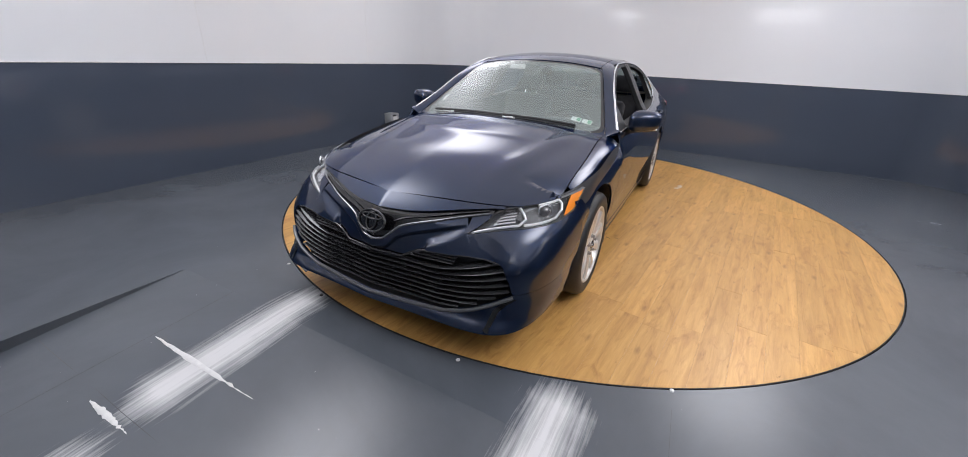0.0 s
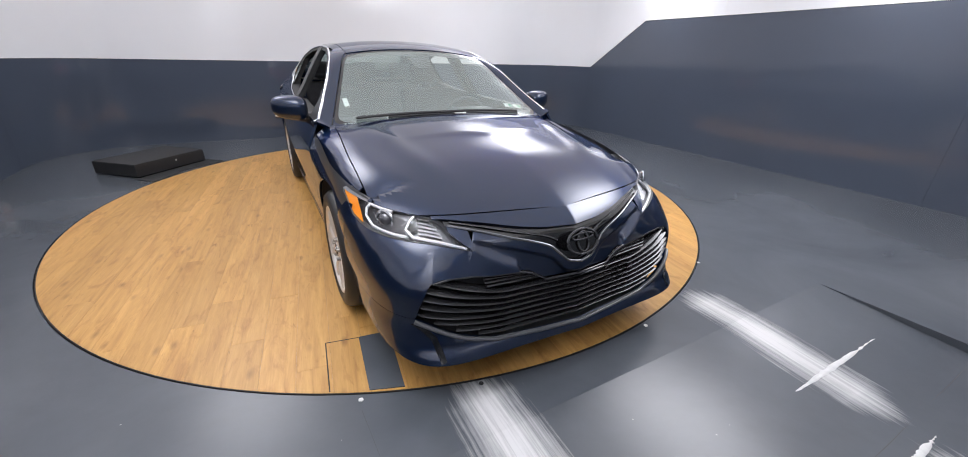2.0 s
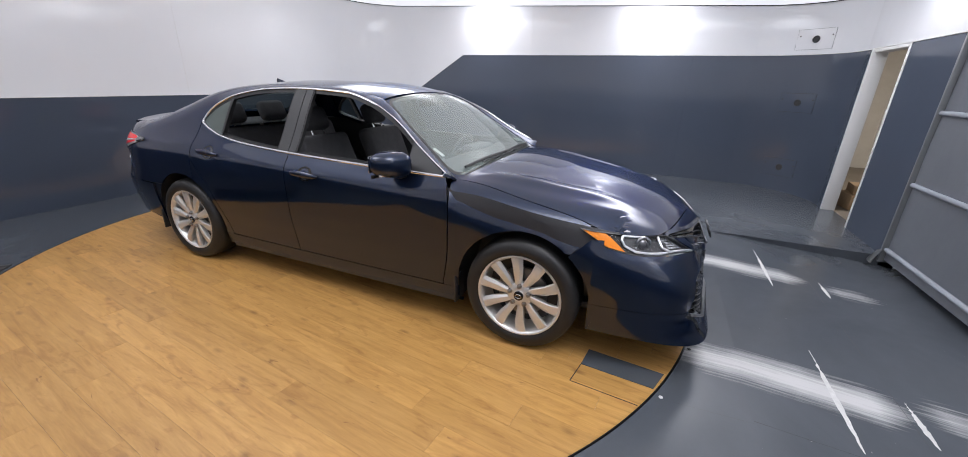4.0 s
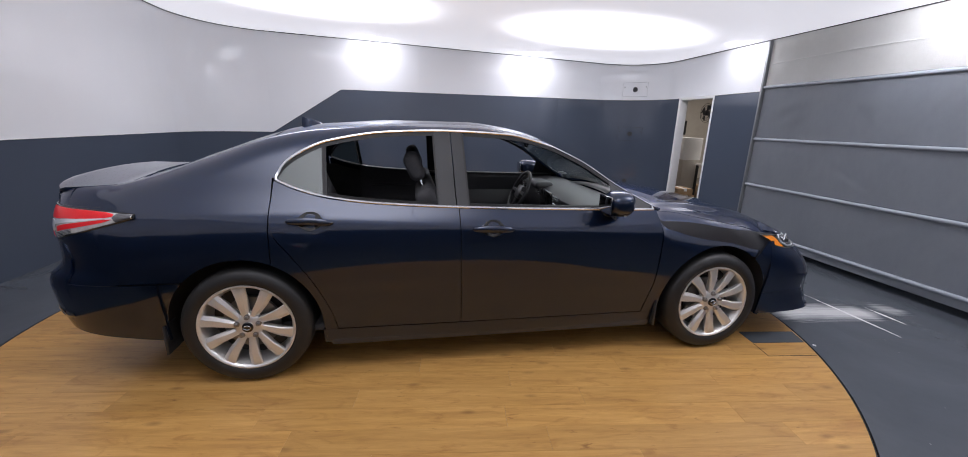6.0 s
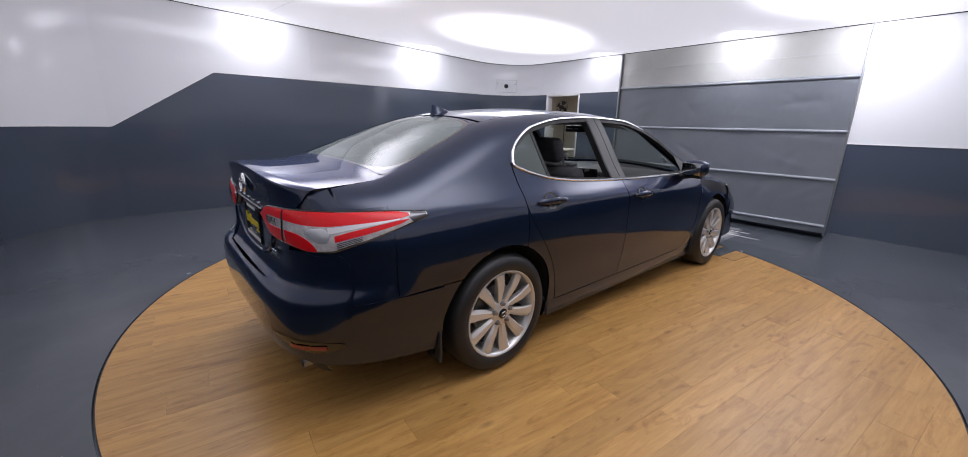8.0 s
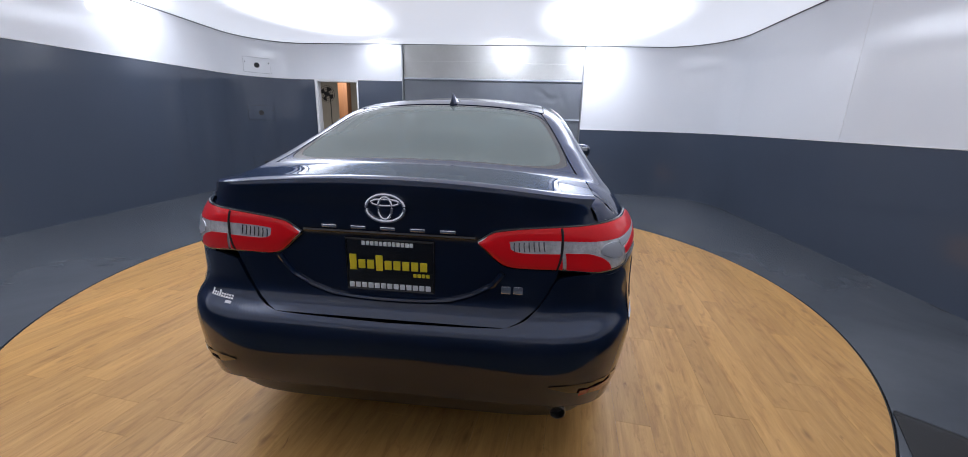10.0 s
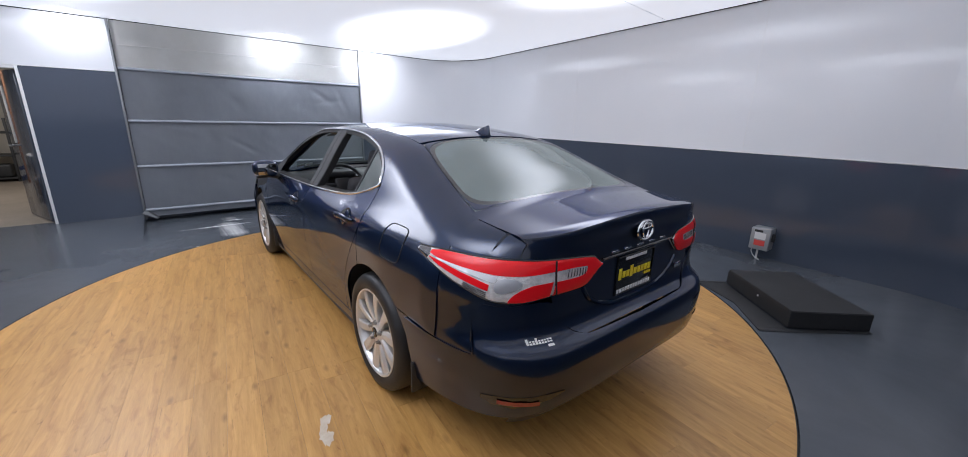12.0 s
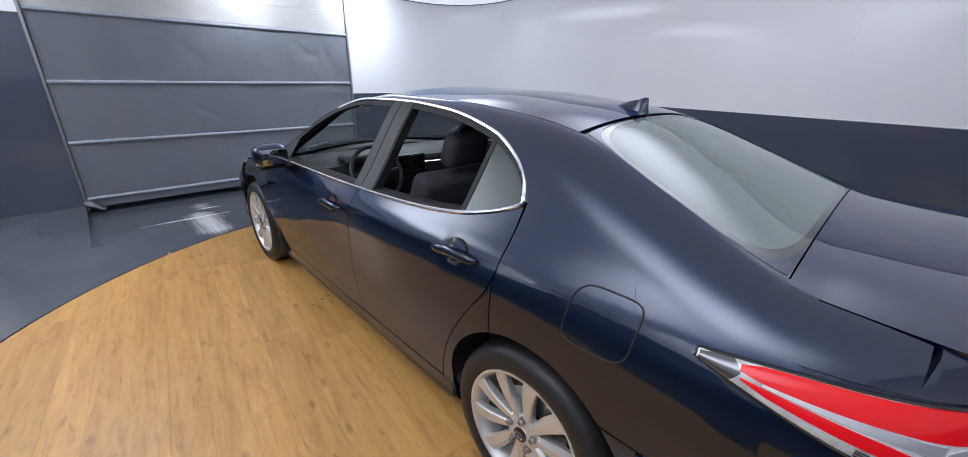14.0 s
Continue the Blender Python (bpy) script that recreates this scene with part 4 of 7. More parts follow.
        sq = lambda t, p: math.copysign(abs(t) ** p, t)
        x, y, z = sq(x, 0.75), sq(y, 0.7), sq(z, 0.65)
        v.co = (0.635 + 0.085 * x * (1 - 0.18 * y) - 0.022 * y, s * (0.968 + 0.105 * y), 1.012 + 0.082 * z * (0.90 - 0.12 * y) + 0.008 * y)
    bmesh.ops.recalc_face_normals(mir, faces=mir.faces)
    mirror = part("wing_mirror", mir, M_PAINT, car, "navy wing mirror on a black foot")
    bm = bmesh.new()
    box(bm, (0.564, 0.895, 0.966), (0.572, 1.040, 1.060), 0.003)
    bmesh.ops.transform(bm, matrix=Matrix.Translation((-0.022, 0, 0)) @ Matrix.Diagonal((1, s, 1, 1)), verts=bm.verts)
    bmesh.ops.recalc_face_normals(bm, faces=bm.faces)
    part("mirror_glass", bm, material("mirror", (0.4, 0.41, 0.43), 0.03, 1.0), mirror, "mirror glass")
    bm = bmesh.new()
    tube(bm, [(0.64, s * 0.815, 0.945), (0.635, s * 0.875, 0.945), (0.63, s * 0.94, 0.955)], [0.07, 0.055, 0.045], 10, flat=0.55)
    tube(bm, [(0.62 - 0.05 * t, s * (0.88 + 0.17 * t), 0.943 + 0.006 * t) for t in np.linspace(0, 1, 6)], 0.010, 6)
    part("mirror_foot", bm, M_SATIN, mirror, "black mirror foot")
    bm = bmesh.new()
    tube(bm, [(0.70 - 0.045 * t - 0.03 * t * t, s * (0.885 + 0.17 * t), 0.950 + 0.012 * t) for t in np.linspace(0, 1, 8)], 0.007, 6)
    part("mirror_lamp", bm, M_CLEAR, mirror, "pale strip under the mirror")

# front fascia
def q_of_y(f, z):
    q = np.linspace(0, 1.5, 300)
    y = np.array([f(a, z).y for a in q])
    return lambda v: float(np.interp(v, y, q))


QN, QT = q_of_y(nose, 0.6), q_of_y(tail, 0.8)
zs_ = np.linspace(0.12, 0.82, 34)
end_q = np.array([q_where(nose, z, lambda p: p.x < 1.792) for z in zs_])
end_r = np.array([q_where(tail, z, lambda p: p.x > -1.802) for z in zs_])
b0 = smooth_curve([(0, 0.203), (0.5, 0.200), (0.70, 0.202), (0.92, 0.212)])
b1 = smooth_curve([(0, 0.242), (0.226, 0.246), (0.435, 0.257), (0.519, 0.28), (0.583, 0.303), (0.648, 0.334), (0.701, 0.36), (0.745, 0.377), (0.92, 0.377)])
b2 = smooth_curve([(0, 0.470), (0.174, 0.471), (0.242, 0.509), (0.292, 0.521), (0.465, 0.530), (0.518, 0.539), (0.605, 0.54), (0.674, 0.526), (0.706, 0.482), (0.728, 0.435), (0.745, 0.378), (0.92, 0.378)])
b3 = smooth_curve([(0, 0.7345), (0.467, 0.7345), (0.477, 0.727), (0.491, 0.624), (0.52, 0.630), (0.566, 0.640), (0.654, 0.655), (0.744, 0.662), (0.83, 0.671), (0.865, 0.698), (0.885, 0.736), (0.92, 0.736)])
crease_z = smooth_curve([(0, 0.486), (0.066, 0.498), (0.104, 0.530), (0.142, 0.566), (0.2, 0.588), (0.362, 0.634), (0.521, 0.677), (0.6, 0.69)])
cheek_z = smooth_curve([(0, 0.2), (0.27, 0.3), (0.30, 0.52), (0.36, 0.548), (0.49, 0.625), (0.56, 0.69)])


def step(v):
    v = min(1.0, max(0.0, v))
    return v * v * (3 - 2 * v)


def relief(y, z):
    """The bumper is drawn in below the crease under the badge, and juts out again at the cheeks."""
    y = abs(y)
    return -0.020 * step((float(crease_z(y)) - z) / 0.025) * step((z - float(cheek_z(y))) / 0.055) * step((0.52 - y) / 0.10)


def band(f, low, high, lims, n, m, zmid=0.45, side=None, out=0.0, shape=None):
    """A sheet on the nose or tail between two height curves of the width."""
    ends = end_q if f is nose else end_r

    def at(u, z, o=0.0):
        return f(u * float(np.interp(z, zs_, ends)), z, o)

    cols = []
    for u in np.linspace(lims[0], lims[1], n):
        za = zb = zmid
        for _ in range(8):
            za = 0.5 * za + 0.5 * float(low(abs(at(u, za).y)))
            zb = 0.5 * zb + 0.5 * float(high(abs(at(u, zb).y)))
        col = []
        for v in np.linspace(0, 1, m):
            z = za + (zb - za) * v
            col.append(at(u, z, shape(at(u, z).y, z) if shape else out))
        cols.append(col)
    return cols


w_top = smooth_curve([(0, 0.676), (0.121, 0.676), (0.231, 0.684), (0.422, 0.711), (0.56, 0.726)])
w_low = smooth_curve([(0, 0.524), (0.060, 0.534), (0.098, 0.564), (0.145, 0.604), (0.205, 0.626), (0.311, 0.653), (0.419, 0.680), (0.56, 0.708)])
over_wing = [[nose_at(y, float(w_top(abs(y))) + (0.7345 - float(w_top(abs(y)))) * v) for v in np.linspace(0, 1, 9)] for y in np.linspace(-0.478, 0.478, 90)]
under_wing = lambda y: min(float(w_low(y)), float(b3(y)))
bumper = panel("front_bumper", [band(nose, b0, b1, (-1, 1), 161, 12, 0.22), band(nose, b2, under_wing, (-1, 1), 221, 40, 0.58, shape=relief), over_wing], M_PAINT, car, "navy front bumper with a wide lower opening")
for sgn in (-1, 1):
    ends_ = [[side_point(x, arch_z(x, WB) + (min(0.630 + (x - 1.665), 0.734) - arch_z(x, WB)) * v, sgn, -0.0012) for v in np.linspace(0, 1, 14)] for x in np.linspace(1.668, 1.83, 14)]
    panel("bumper_end", [ends_], M_PAINT, bumper, "", 0)
for sgn in (-1, 1):
    for lo_c, hi_c, ya, yb in ((w_top, lambda y: 0.7345, 0.478, 0.60), (lamp_top, w_low, 0.480, 0.556)):
        strip = []
        for y in np.linspace(ya, yb, 24):
            zl = min(max(float(lo_c(min(y, 0.56))), float(lamp_top(y)) + 0.001), 0.7335)
            zh = max(float(hi_c(y)), zl + 0.0006)
            strip.append([nose_at(sgn * y, zl + (zh - zl) * v) for v in np.linspace(0, 1, 5)])
        panel("brow", [strip], M_PAINT, bumper, "navy strip beside the headlight", 0.008)

# lower grille: black back, slats, side fins
bm = bmesh.new()
cols = []
for y in np.linspace(-0.75, 0.75, 100):
    ya = abs(y)
    zl, zh = float(b1(ya)) - 0.065, float(b2(ya)) + 0.02
    cols.append([nose_at(y, zl + (zh - zl) * v, -0.075) for v in np.linspace(0, 1, 6)])
sheet(bm, cols)
grille = part("lower_grille", bm, M_BLACK, bumper, "black mesh behind the grille slats")
SLAT = ((-0.006, -0.07), (-0.006, -0.018), (-0.0045, -0.008), (-0.002, -0.006), (0.002, -0.016), (0.004, -0.07), (-0.006, -0.07))


def slat(pts, label=""):
    """A grille slat: a flat blade with a rounded nose along points (y, z) of the nose."""
    bm = bmesh.new()
    sheet(bm, [[nose_at(y, z + dz, o) for dz, o in SLAT] for y, z in pts])
    bmesh.ops.remove_doubles(bm, verts=bm.verts, dist=0.0002)
    bmesh.ops.recalc_face_normals(bm, faces=bm.faces)
    part("grille_slat", bm, M_SLAT, bumper, label)


outer_y = smooth_curve([(0.06, 0.50), (0.19, 0.60), (0.31, 0.68), (0.44, 0.735), (0.56, 0.728), (0.69, 0.715), (0.81, 0.70), (0.94, 0.665)])
outer_z = smooth_curve([(0.06, 0.282), (0.19, 0.320), (0.31, 0.360), (0.44, 0.396), (0.56, 0.431), (0.69, 0.466), (0.81, 0.496), (0.94, 0.527)])
for k in range(8):
    f = (k + 0.5) / 8
    ye, ze, zc = float(outer_y(f)), float(outer_z(f)), 0.252 + 0.212 * f
    slat([(y, zc + (ze - zc) * max(0.0, (abs(y) - 0.36) / (ye - 0.36)) ** 1.3) for y in np.linspace(-ye, ye, 80)])
for sgn in (-1, 1):
    for (ya, za), (yb, zb) in (((0.205, 0.485), (0.455, 0.489)), ((0.235, 0.499), (0.462, 0.503)), ((0.262, 0.511), (0.468, 0.517))):
        slat([(sgn * (ya + (yb - ya) * t), za + (zb - za) * t) for t in np.linspace(0, 1, 12)])

    def rod(name, pts, r, m, lab, out, flat=1.0):
        fine = []
        for (y0, z0), (y1, z1) in zip(pts, pts[1:]):
            fine += [nose_at(sgn * (y0 + (y1 - y0) * t), z0 + (z1 - z0) * t, out) for t in np.linspace(0, 1, 6)[:-1]]
        bm = bmesh.new()
        tube(bm, fine + [nose_at(sgn * (pts[-1][0]), pts[-1][1], out)], r, 8, flat=flat)
        return part(name, bm, m, bumper, lab)

    rod("grille_edge", [(0.0, 0.466), (0.10, 0.466), (0.174, 0.468), (0.242, 0.506), (0.292, 0.518), (0.40, 0.524), (0.518, 0.535), (0.605, 0.536), (0.670, 0.523)], 0.005, M_SLAT, "dark chrome edge of the lower grille", -0.006)
    rod("lip_trim", [(0.742, 0.370), (0.701, 0.352), (0.648, 0.326), (0.583, 0.295), (0.519, 0.272), (0.435, 0.250), (0.226, 0.239), (0.0, 0.235)], 0.011, M_LIP, "grey lower lip blade", 0.006, 0.8)
    bm = bmesh.new()
    inner = [(0.652, 0.215), (0.660, 0.260), (0.672, 0.305), (0.700, 0.338), (0.735, 0.362)]
    sheet(bm, [[nose_at(sgn * (y + d), z - 0.3 * d, 0.003) for d in (0, 0.012, 0.024)] for y, z in inner])
    bmesh.ops.recalc_face_normals(bm, faces=bm.faces)
    part("corner_slit", bm, M_GLOSS, bumper, "black slit behind the lip blade")

# upper grille: black wings, grey rims and the badge
for sgn in (-1, 1):
    bm = bmesh.new()
    sheet(bm, [[nose_at(sgn * y, float(w_low(y)) - 0.008 + (float(w_top(y)) - float(w_low(y)) + 0.016) * v, -0.022) for v in np.linspace(0, 1, 9)] for y in np.linspace(0.0, 0.565, 50)])
    bmesh.ops.recalc_face_normals(bm, faces=bm.faces)
    part("upper_grille", bm, M_GLOSS, bumper, "black wing of the upper grille")
    bm = bmesh.new()
    tube(bm, [nose_at(sgn * y, 0.5 * float(w_low(y)) + 0.5 * float(w_top(y)), -0.012) for y in np.linspace(0.10, 0.54, 24)], 0.005, 6, flat=0.7)
    part("upper_slat", bm, M_SLAT, bumper)
bm = bmesh.new()
tube(bm, [nose_at(y, float(w_low(abs(y))) + 0.001, 0.002) for y in np.linspace(-0.55, 0.55, 110)], 0.006, 8)
part("grille_rim", bm, M_RIM, bumper, "dark chrome rim that dips under the badge")


def oval_badge(name, parent, centre, wide, high, face, mat, back, normal_sign):
    """A plain oval emblem: a dished back, an outer ring and a small ring inside."""
    th = 0.012
    bm = bmesh.new()
    ring = [Vector((centre[0], centre[1] + wide * math.cos(a), centre[2] + high * math.sin(a))) for a in np.linspace(0, 2 * math.pi, 41)[:-1]]
    lean = Matrix.Translation(centre) @ Matrix.Rotation(face, 4, "Y") @ Matrix.Translation(-Vector(centre))
    c = bm.verts.new(Vector(centre))
    vs = [bm.verts.new(p) for p in ring]
    for k in range(40):
        bm.faces.new((c, vs[k], vs[(k + 1) % 40]))
    bmesh.ops.transform(bm, matrix=lean, verts=bm.verts)
    badge = part(name, bm, back, parent, "oval emblem with a plain raised ring")
    bm = bmesh.new()
    tube(bm, [p + Vector((normal_sign * 0.004, 0, 0)) for p in ring], 0.0065, 8, True)
    bmesh.ops.transform(bm, matrix=lean, verts=bm.verts)
    part("emblem_ring", bm, mat, badge, "chrome oval ring")
    bm = bmesh.new()
    tube(bm, [Vector((centre[0] + normal_sign * 0.006, centre[1] + wide * 0.36 * math.cos(a), centre[2] + high * 0.82 * math.sin(a))) for a in np.linspace(0, 2 * math.pi, 31)[:-1]], 0.005, 8, True)
    tube(bm, [Vector((centre[0] + normal_sign * 0.006, centre[1] + wide * 0.72 * math.cos(a), centre[2] + high * (0.42 + 0.24 * math.sin(a)))) for a in np.linspace(0, 2 * math.pi, 31)[:-1]], 0.0045, 8, True)
    bmesh.ops.transform(bm, matrix=lean, verts=bm.verts)
    part("emblem_core", bm, mat, badge, "chrome inner rings")


bc = nose(0, 0.616, 0.014)
oval_badge("front_badge", bumper, bc, 0.084, 0.054, radians(-22), M_SLAT, M_GLOSS, 1)

# headlights
for s in (-1, 1):
    q0, q1 = q_where(nose, 0.625, lambda p: p.y > 0.488), q_where(nose, 0.76, lambda p: p.x < 1.742)

    def lamp_at(t, v, out):
        q = q0 + (q1 - q0) * t
        za = zb = 0.70
        for _ in range(8):
            za = 0.5 * za + 0.5 * float(lamp_low(min(nose(q, za).y, 0.885)))
            zb = 0.5 * zb + 0.5 * float(lamp_top(min(nose(q, zb).y, 0.885)))
        if t > 0.93:
            mid = 0.776
            za, zb = za + (mid - za) * (t - 0.93) / 0.07, zb + (mid + 0.004 - zb) * (t - 0.93) / 0.07
        return nose(s * q, za + (zb - za) * v, out)

    bm = bmesh.new()
    sheet(bm, [[lamp_at(t, v, -0.045 - 0.01 * math.sin(3.1 * v)) for v in np.linspace(0, 1, 8)] for t in np.linspace(0, 1, 40)])
    sheet(bm, [[lamp_at(t, 0, 0.0), lamp_at(t, 0.02, -0.045)] for t in np.linspace(0, 1, 40)])
    sheet(bm, [[lamp_at(t, 1, 0.0), lamp_at(t, 0.98, -0.045)] for t in np.linspace(0, 1, 40)])
    bmesh.ops.recalc_face_normals(bm, faces=bm.faces)
    light = part("headlight", bm, M_LAMPDARK, car, "clear headlight with chrome brackets and an amber corner")
    bm = bmesh.new()
    sheet(bm, [[lamp_at(t, v, -0.0015) for v in np.linspace(0, 1, 9)] for t in np.linspace(0, 0.79, 34)])
    face_out(bm)
    g = part("lamp_cover", bm, M_LENS, light, "clear plastic cover")
    g.visible_shadow = False
    for pts, r in (([(0.03, 0.10), (0.12, 0.10), (0.24, 0.10), (0.36, 0.12), (0.40, 0.35), (0.36, 0.65), (0.31, 0.92)], 0.0075),
                   ([(0.40, 0.10), (0.50, 0.09), (0.60, 0.10), (0.70, 0.14), (0.75, 0.4), (0.72, 0.7), (0.66, 0.93), (0.56, 0.93), (0.46, 0.93)], 0.0075)):
        fine = []
        for a, b in zip(pts, pts[1:]):
            fine += [lamp_at(a[0] + (b[0] - a[0]) * t, a[1] + (b[1] - a[1]) * t, -0.010) for t in np.linspace(0, 1, 5)[:-1]]
        bm = bmesh.new()
        tube(bm, fine + [lamp_at(*pts[-1], -0.010)], r * 0.85, 8)
        part("lamp_bracket", bm, M_BRIGHT, light, "chrome bracket")
    bm = bmesh.new()
    c = lamp_at(0.56, 0.52, -0.026)
    bmesh.ops.create_uvsphere(bm, u_segments=20, v_segments=12, radius=0.034, matrix=Matrix.Translation(c))
    part("projector", bm, M_CELL, light, "dark glass projector lens")
    bm = bmesh.new()
    d = (lamp_at(0.56, 0.52, 0.0) - c).normalized()
    a = d.orthogonal().normalized()
    b = d.cross(a)
    tube(bm, [c + d * 0.012 + (a * math.cos(t) + b * math.sin(t)) * 0.040 for t in np.linspace(0, 2 * math.pi, 25)[:-1]], 0.006, 6, True)
    part("projector_ring", bm, M_BULB, light, "chrome projector ring")
    for k in range(5):
        bm = bmesh.new()
        v = 0.22 + 0.14 * k
        sheet(bm, [[lamp_at(t, v, -0.022), lamp_at(t, v + 0.10, -0.034)] for t in np.linspace(0.17 + 0.012 * k, 0.33 - 0.006 * k, 8)])
        bmesh.ops.recalc_face_normals(bm, faces=bm.faces)
        part("reflector_facet", bm, M_BULB, light)
    bm = bmesh.new()
    sheet(bm, [[lamp_at(t, v, -0.006) for v in np.linspace(0.06, 0.96, 7)] for t in np.linspace(0.80, 0.985, 12)])
    bmesh.ops.recalc_face_normals(bm, faces=bm.faces)
    part("amber_lens", bm, M_AMBER, light, "amber side marker")

# rear bumper, boot lid and tail lights
t0 = smooth_curve([(0, 0.372), (0.45, 0.368), (0.6, 0.352), (0.75, 0.322), (0.85, 0.29), (0.885, 0.245), (0.92, 0.225)])
t1 = smooth_curve([(0, 0.632), (0.376, 0.638), (0.452, 0.652), (0.52, 0.715), (0.57, 0.80), (0.66, 0.81), (0.75, 0.800), (0.80, 0.806), (0.83, 0.74), (0.85, 0.60), (0.92, 0.598)])
rear = panel("rear_bumper", [band(tail, t0, t1, (-1, 1), 281, 30, 0.5)], M_PAINT, car, "navy rear bumper")
for sgn in (-1, 1):
    ends_ = [[side_point(x, arch_z(x, -WB, 0.23) + (0.598 - arch_z(x, -WB, 0.23)) * v, sgn, -0.0012) for v in np.linspace(0, 1, 12)] for x in np.linspace(-1.84, -1.69, 12)]
    panel("bumper_end", [ends_], M_PAINT, rear, "", 0)
bm = bmesh.new()
rows = [[tail(u * 0.76, z, -0.07 + 0.05 * (z - 0.22) / 0.17) for z in np.linspace(0.225, 0.39, 6)] for u in np.linspace(-1, 1, 50)]
sheet(bm, rows)
bmesh.ops.recalc_face_normals(bm, faces=bm.faces)
part("rear_valance", bm, M_SATIN, rear, "grey plastic lower valance")
for s in (-1, 1):
    bm = bmesh.new()
    sheet(bm, [[tail(s * QT(y), z0 + (z1 - z0) * v, 0.004) for v in np.linspace(0, 1, 4)] for y, z0, z1 in ((0.56, 0.445, 0.450), (0.62, 0.425, 0.452), (0.70, 0.400, 0.448), (0.76, 0.385, 0.444), (0.81, 0.392, 0.438), (0.835, 0.41, 0.43))])
    bmesh.ops.recalc_face_normals(bm, faces=bm.faces)
    part("reflector_recess", bm, M_GLOSS, rear, "black recess at the bumper corner")
    bm = bmesh.new()
    sheet(bm, [[tail(s * QT(y), 0.402 + 0.022 * v, 0.007) for v in np.linspace(0, 1, 3)] for y in np.linspace(0.67, 0.80, 10)])
    bmesh.ops.recalc_face_normals(bm, faces=bm.faces)
    part("reflector", bm, M_DARKRED, rear, "red bumper reflector")

lid_w = smooth_curve([(0.63, 0.38), (0.652, 0.452), (0.715, 0.519), (0.832, 0.572), (0.97, 0.622), (1.02, 0.655), (1.1, 0.672)])
rows = []
us = np.linspace(-1, 1, 71)
edge_top = lambda y: float(top(-2.42, y)) - 0.012
for v in np.concatenate([np.linspace(0, 0.93, 46), [0.965, 0.985, 1.0]]):
    row = []
    for u in us:
        z = 0.636 + (1.09 - 0.636) * v
        for _ in range(3):
            y = u * (float(lid_w(min(z, 1.09))) - GAP)
            z = 0.636 + (edge_top(y) - 0.636) * v
        x = float(rear_x(y, z))
        x += 0.010 * float(np.clip((0.93 - z) / 0.02, 0, 1))
        row.append((x, y, z))
    rows.append(row)
for w in np.concatenate([[0.0, 0.03], np.linspace(0.07, 1, 16)]):
    row = []
    for u in us:
        y = u * (0.672 - GAP)
        xe = float(rear_x(y, edge_top(y))) + 0.004
        x = xe + (-1.97 - xe) * w
        row.append((x, y, float(top(x, y)) - 0.006 * (1 - min(1, w / 0.07))))
    rows.append(row)
lid = panel("trunk_lid", [rows], M_PAINT, car, "navy boot lid with a plate recess and a lip")
bm = bmesh.new()
tube(bm, [Vector((float(rear_x(y, 0.925)) - 0.004, y, 0.927)) for y in np.linspace(-0.29, 0.29, 30)], 0.006, 6)
part("lid_trim", bm, M_GLOSS, lid, "black strip over the plate recess")
bm = bmesh.new()
crease = [(0.393, 0.825), (0.351, 0.765), (0.278, 0.723), (0.203, 0.700), (0.13, 0.693), (0.049, 0.690), (0.0, 0.690)]
crease = crease + [(-y, z) for y, z in crease[-2::-1]]
fine = []
for (ya, za), (yb, zb) in zip(crease, crease[1:]):
    for t in (0, 0.25, 0.5, 0.75):
        y, z = ya + (yb - ya) * t, za + (zb - za) * t
        fine.append(Vector((float(rear_x(y, z)) + 0.008, y, z)))
tube(bm, fine, 0.011, 8)
part("lid_crease", bm, M_PAINT, lid, "navy crease round the plate field")
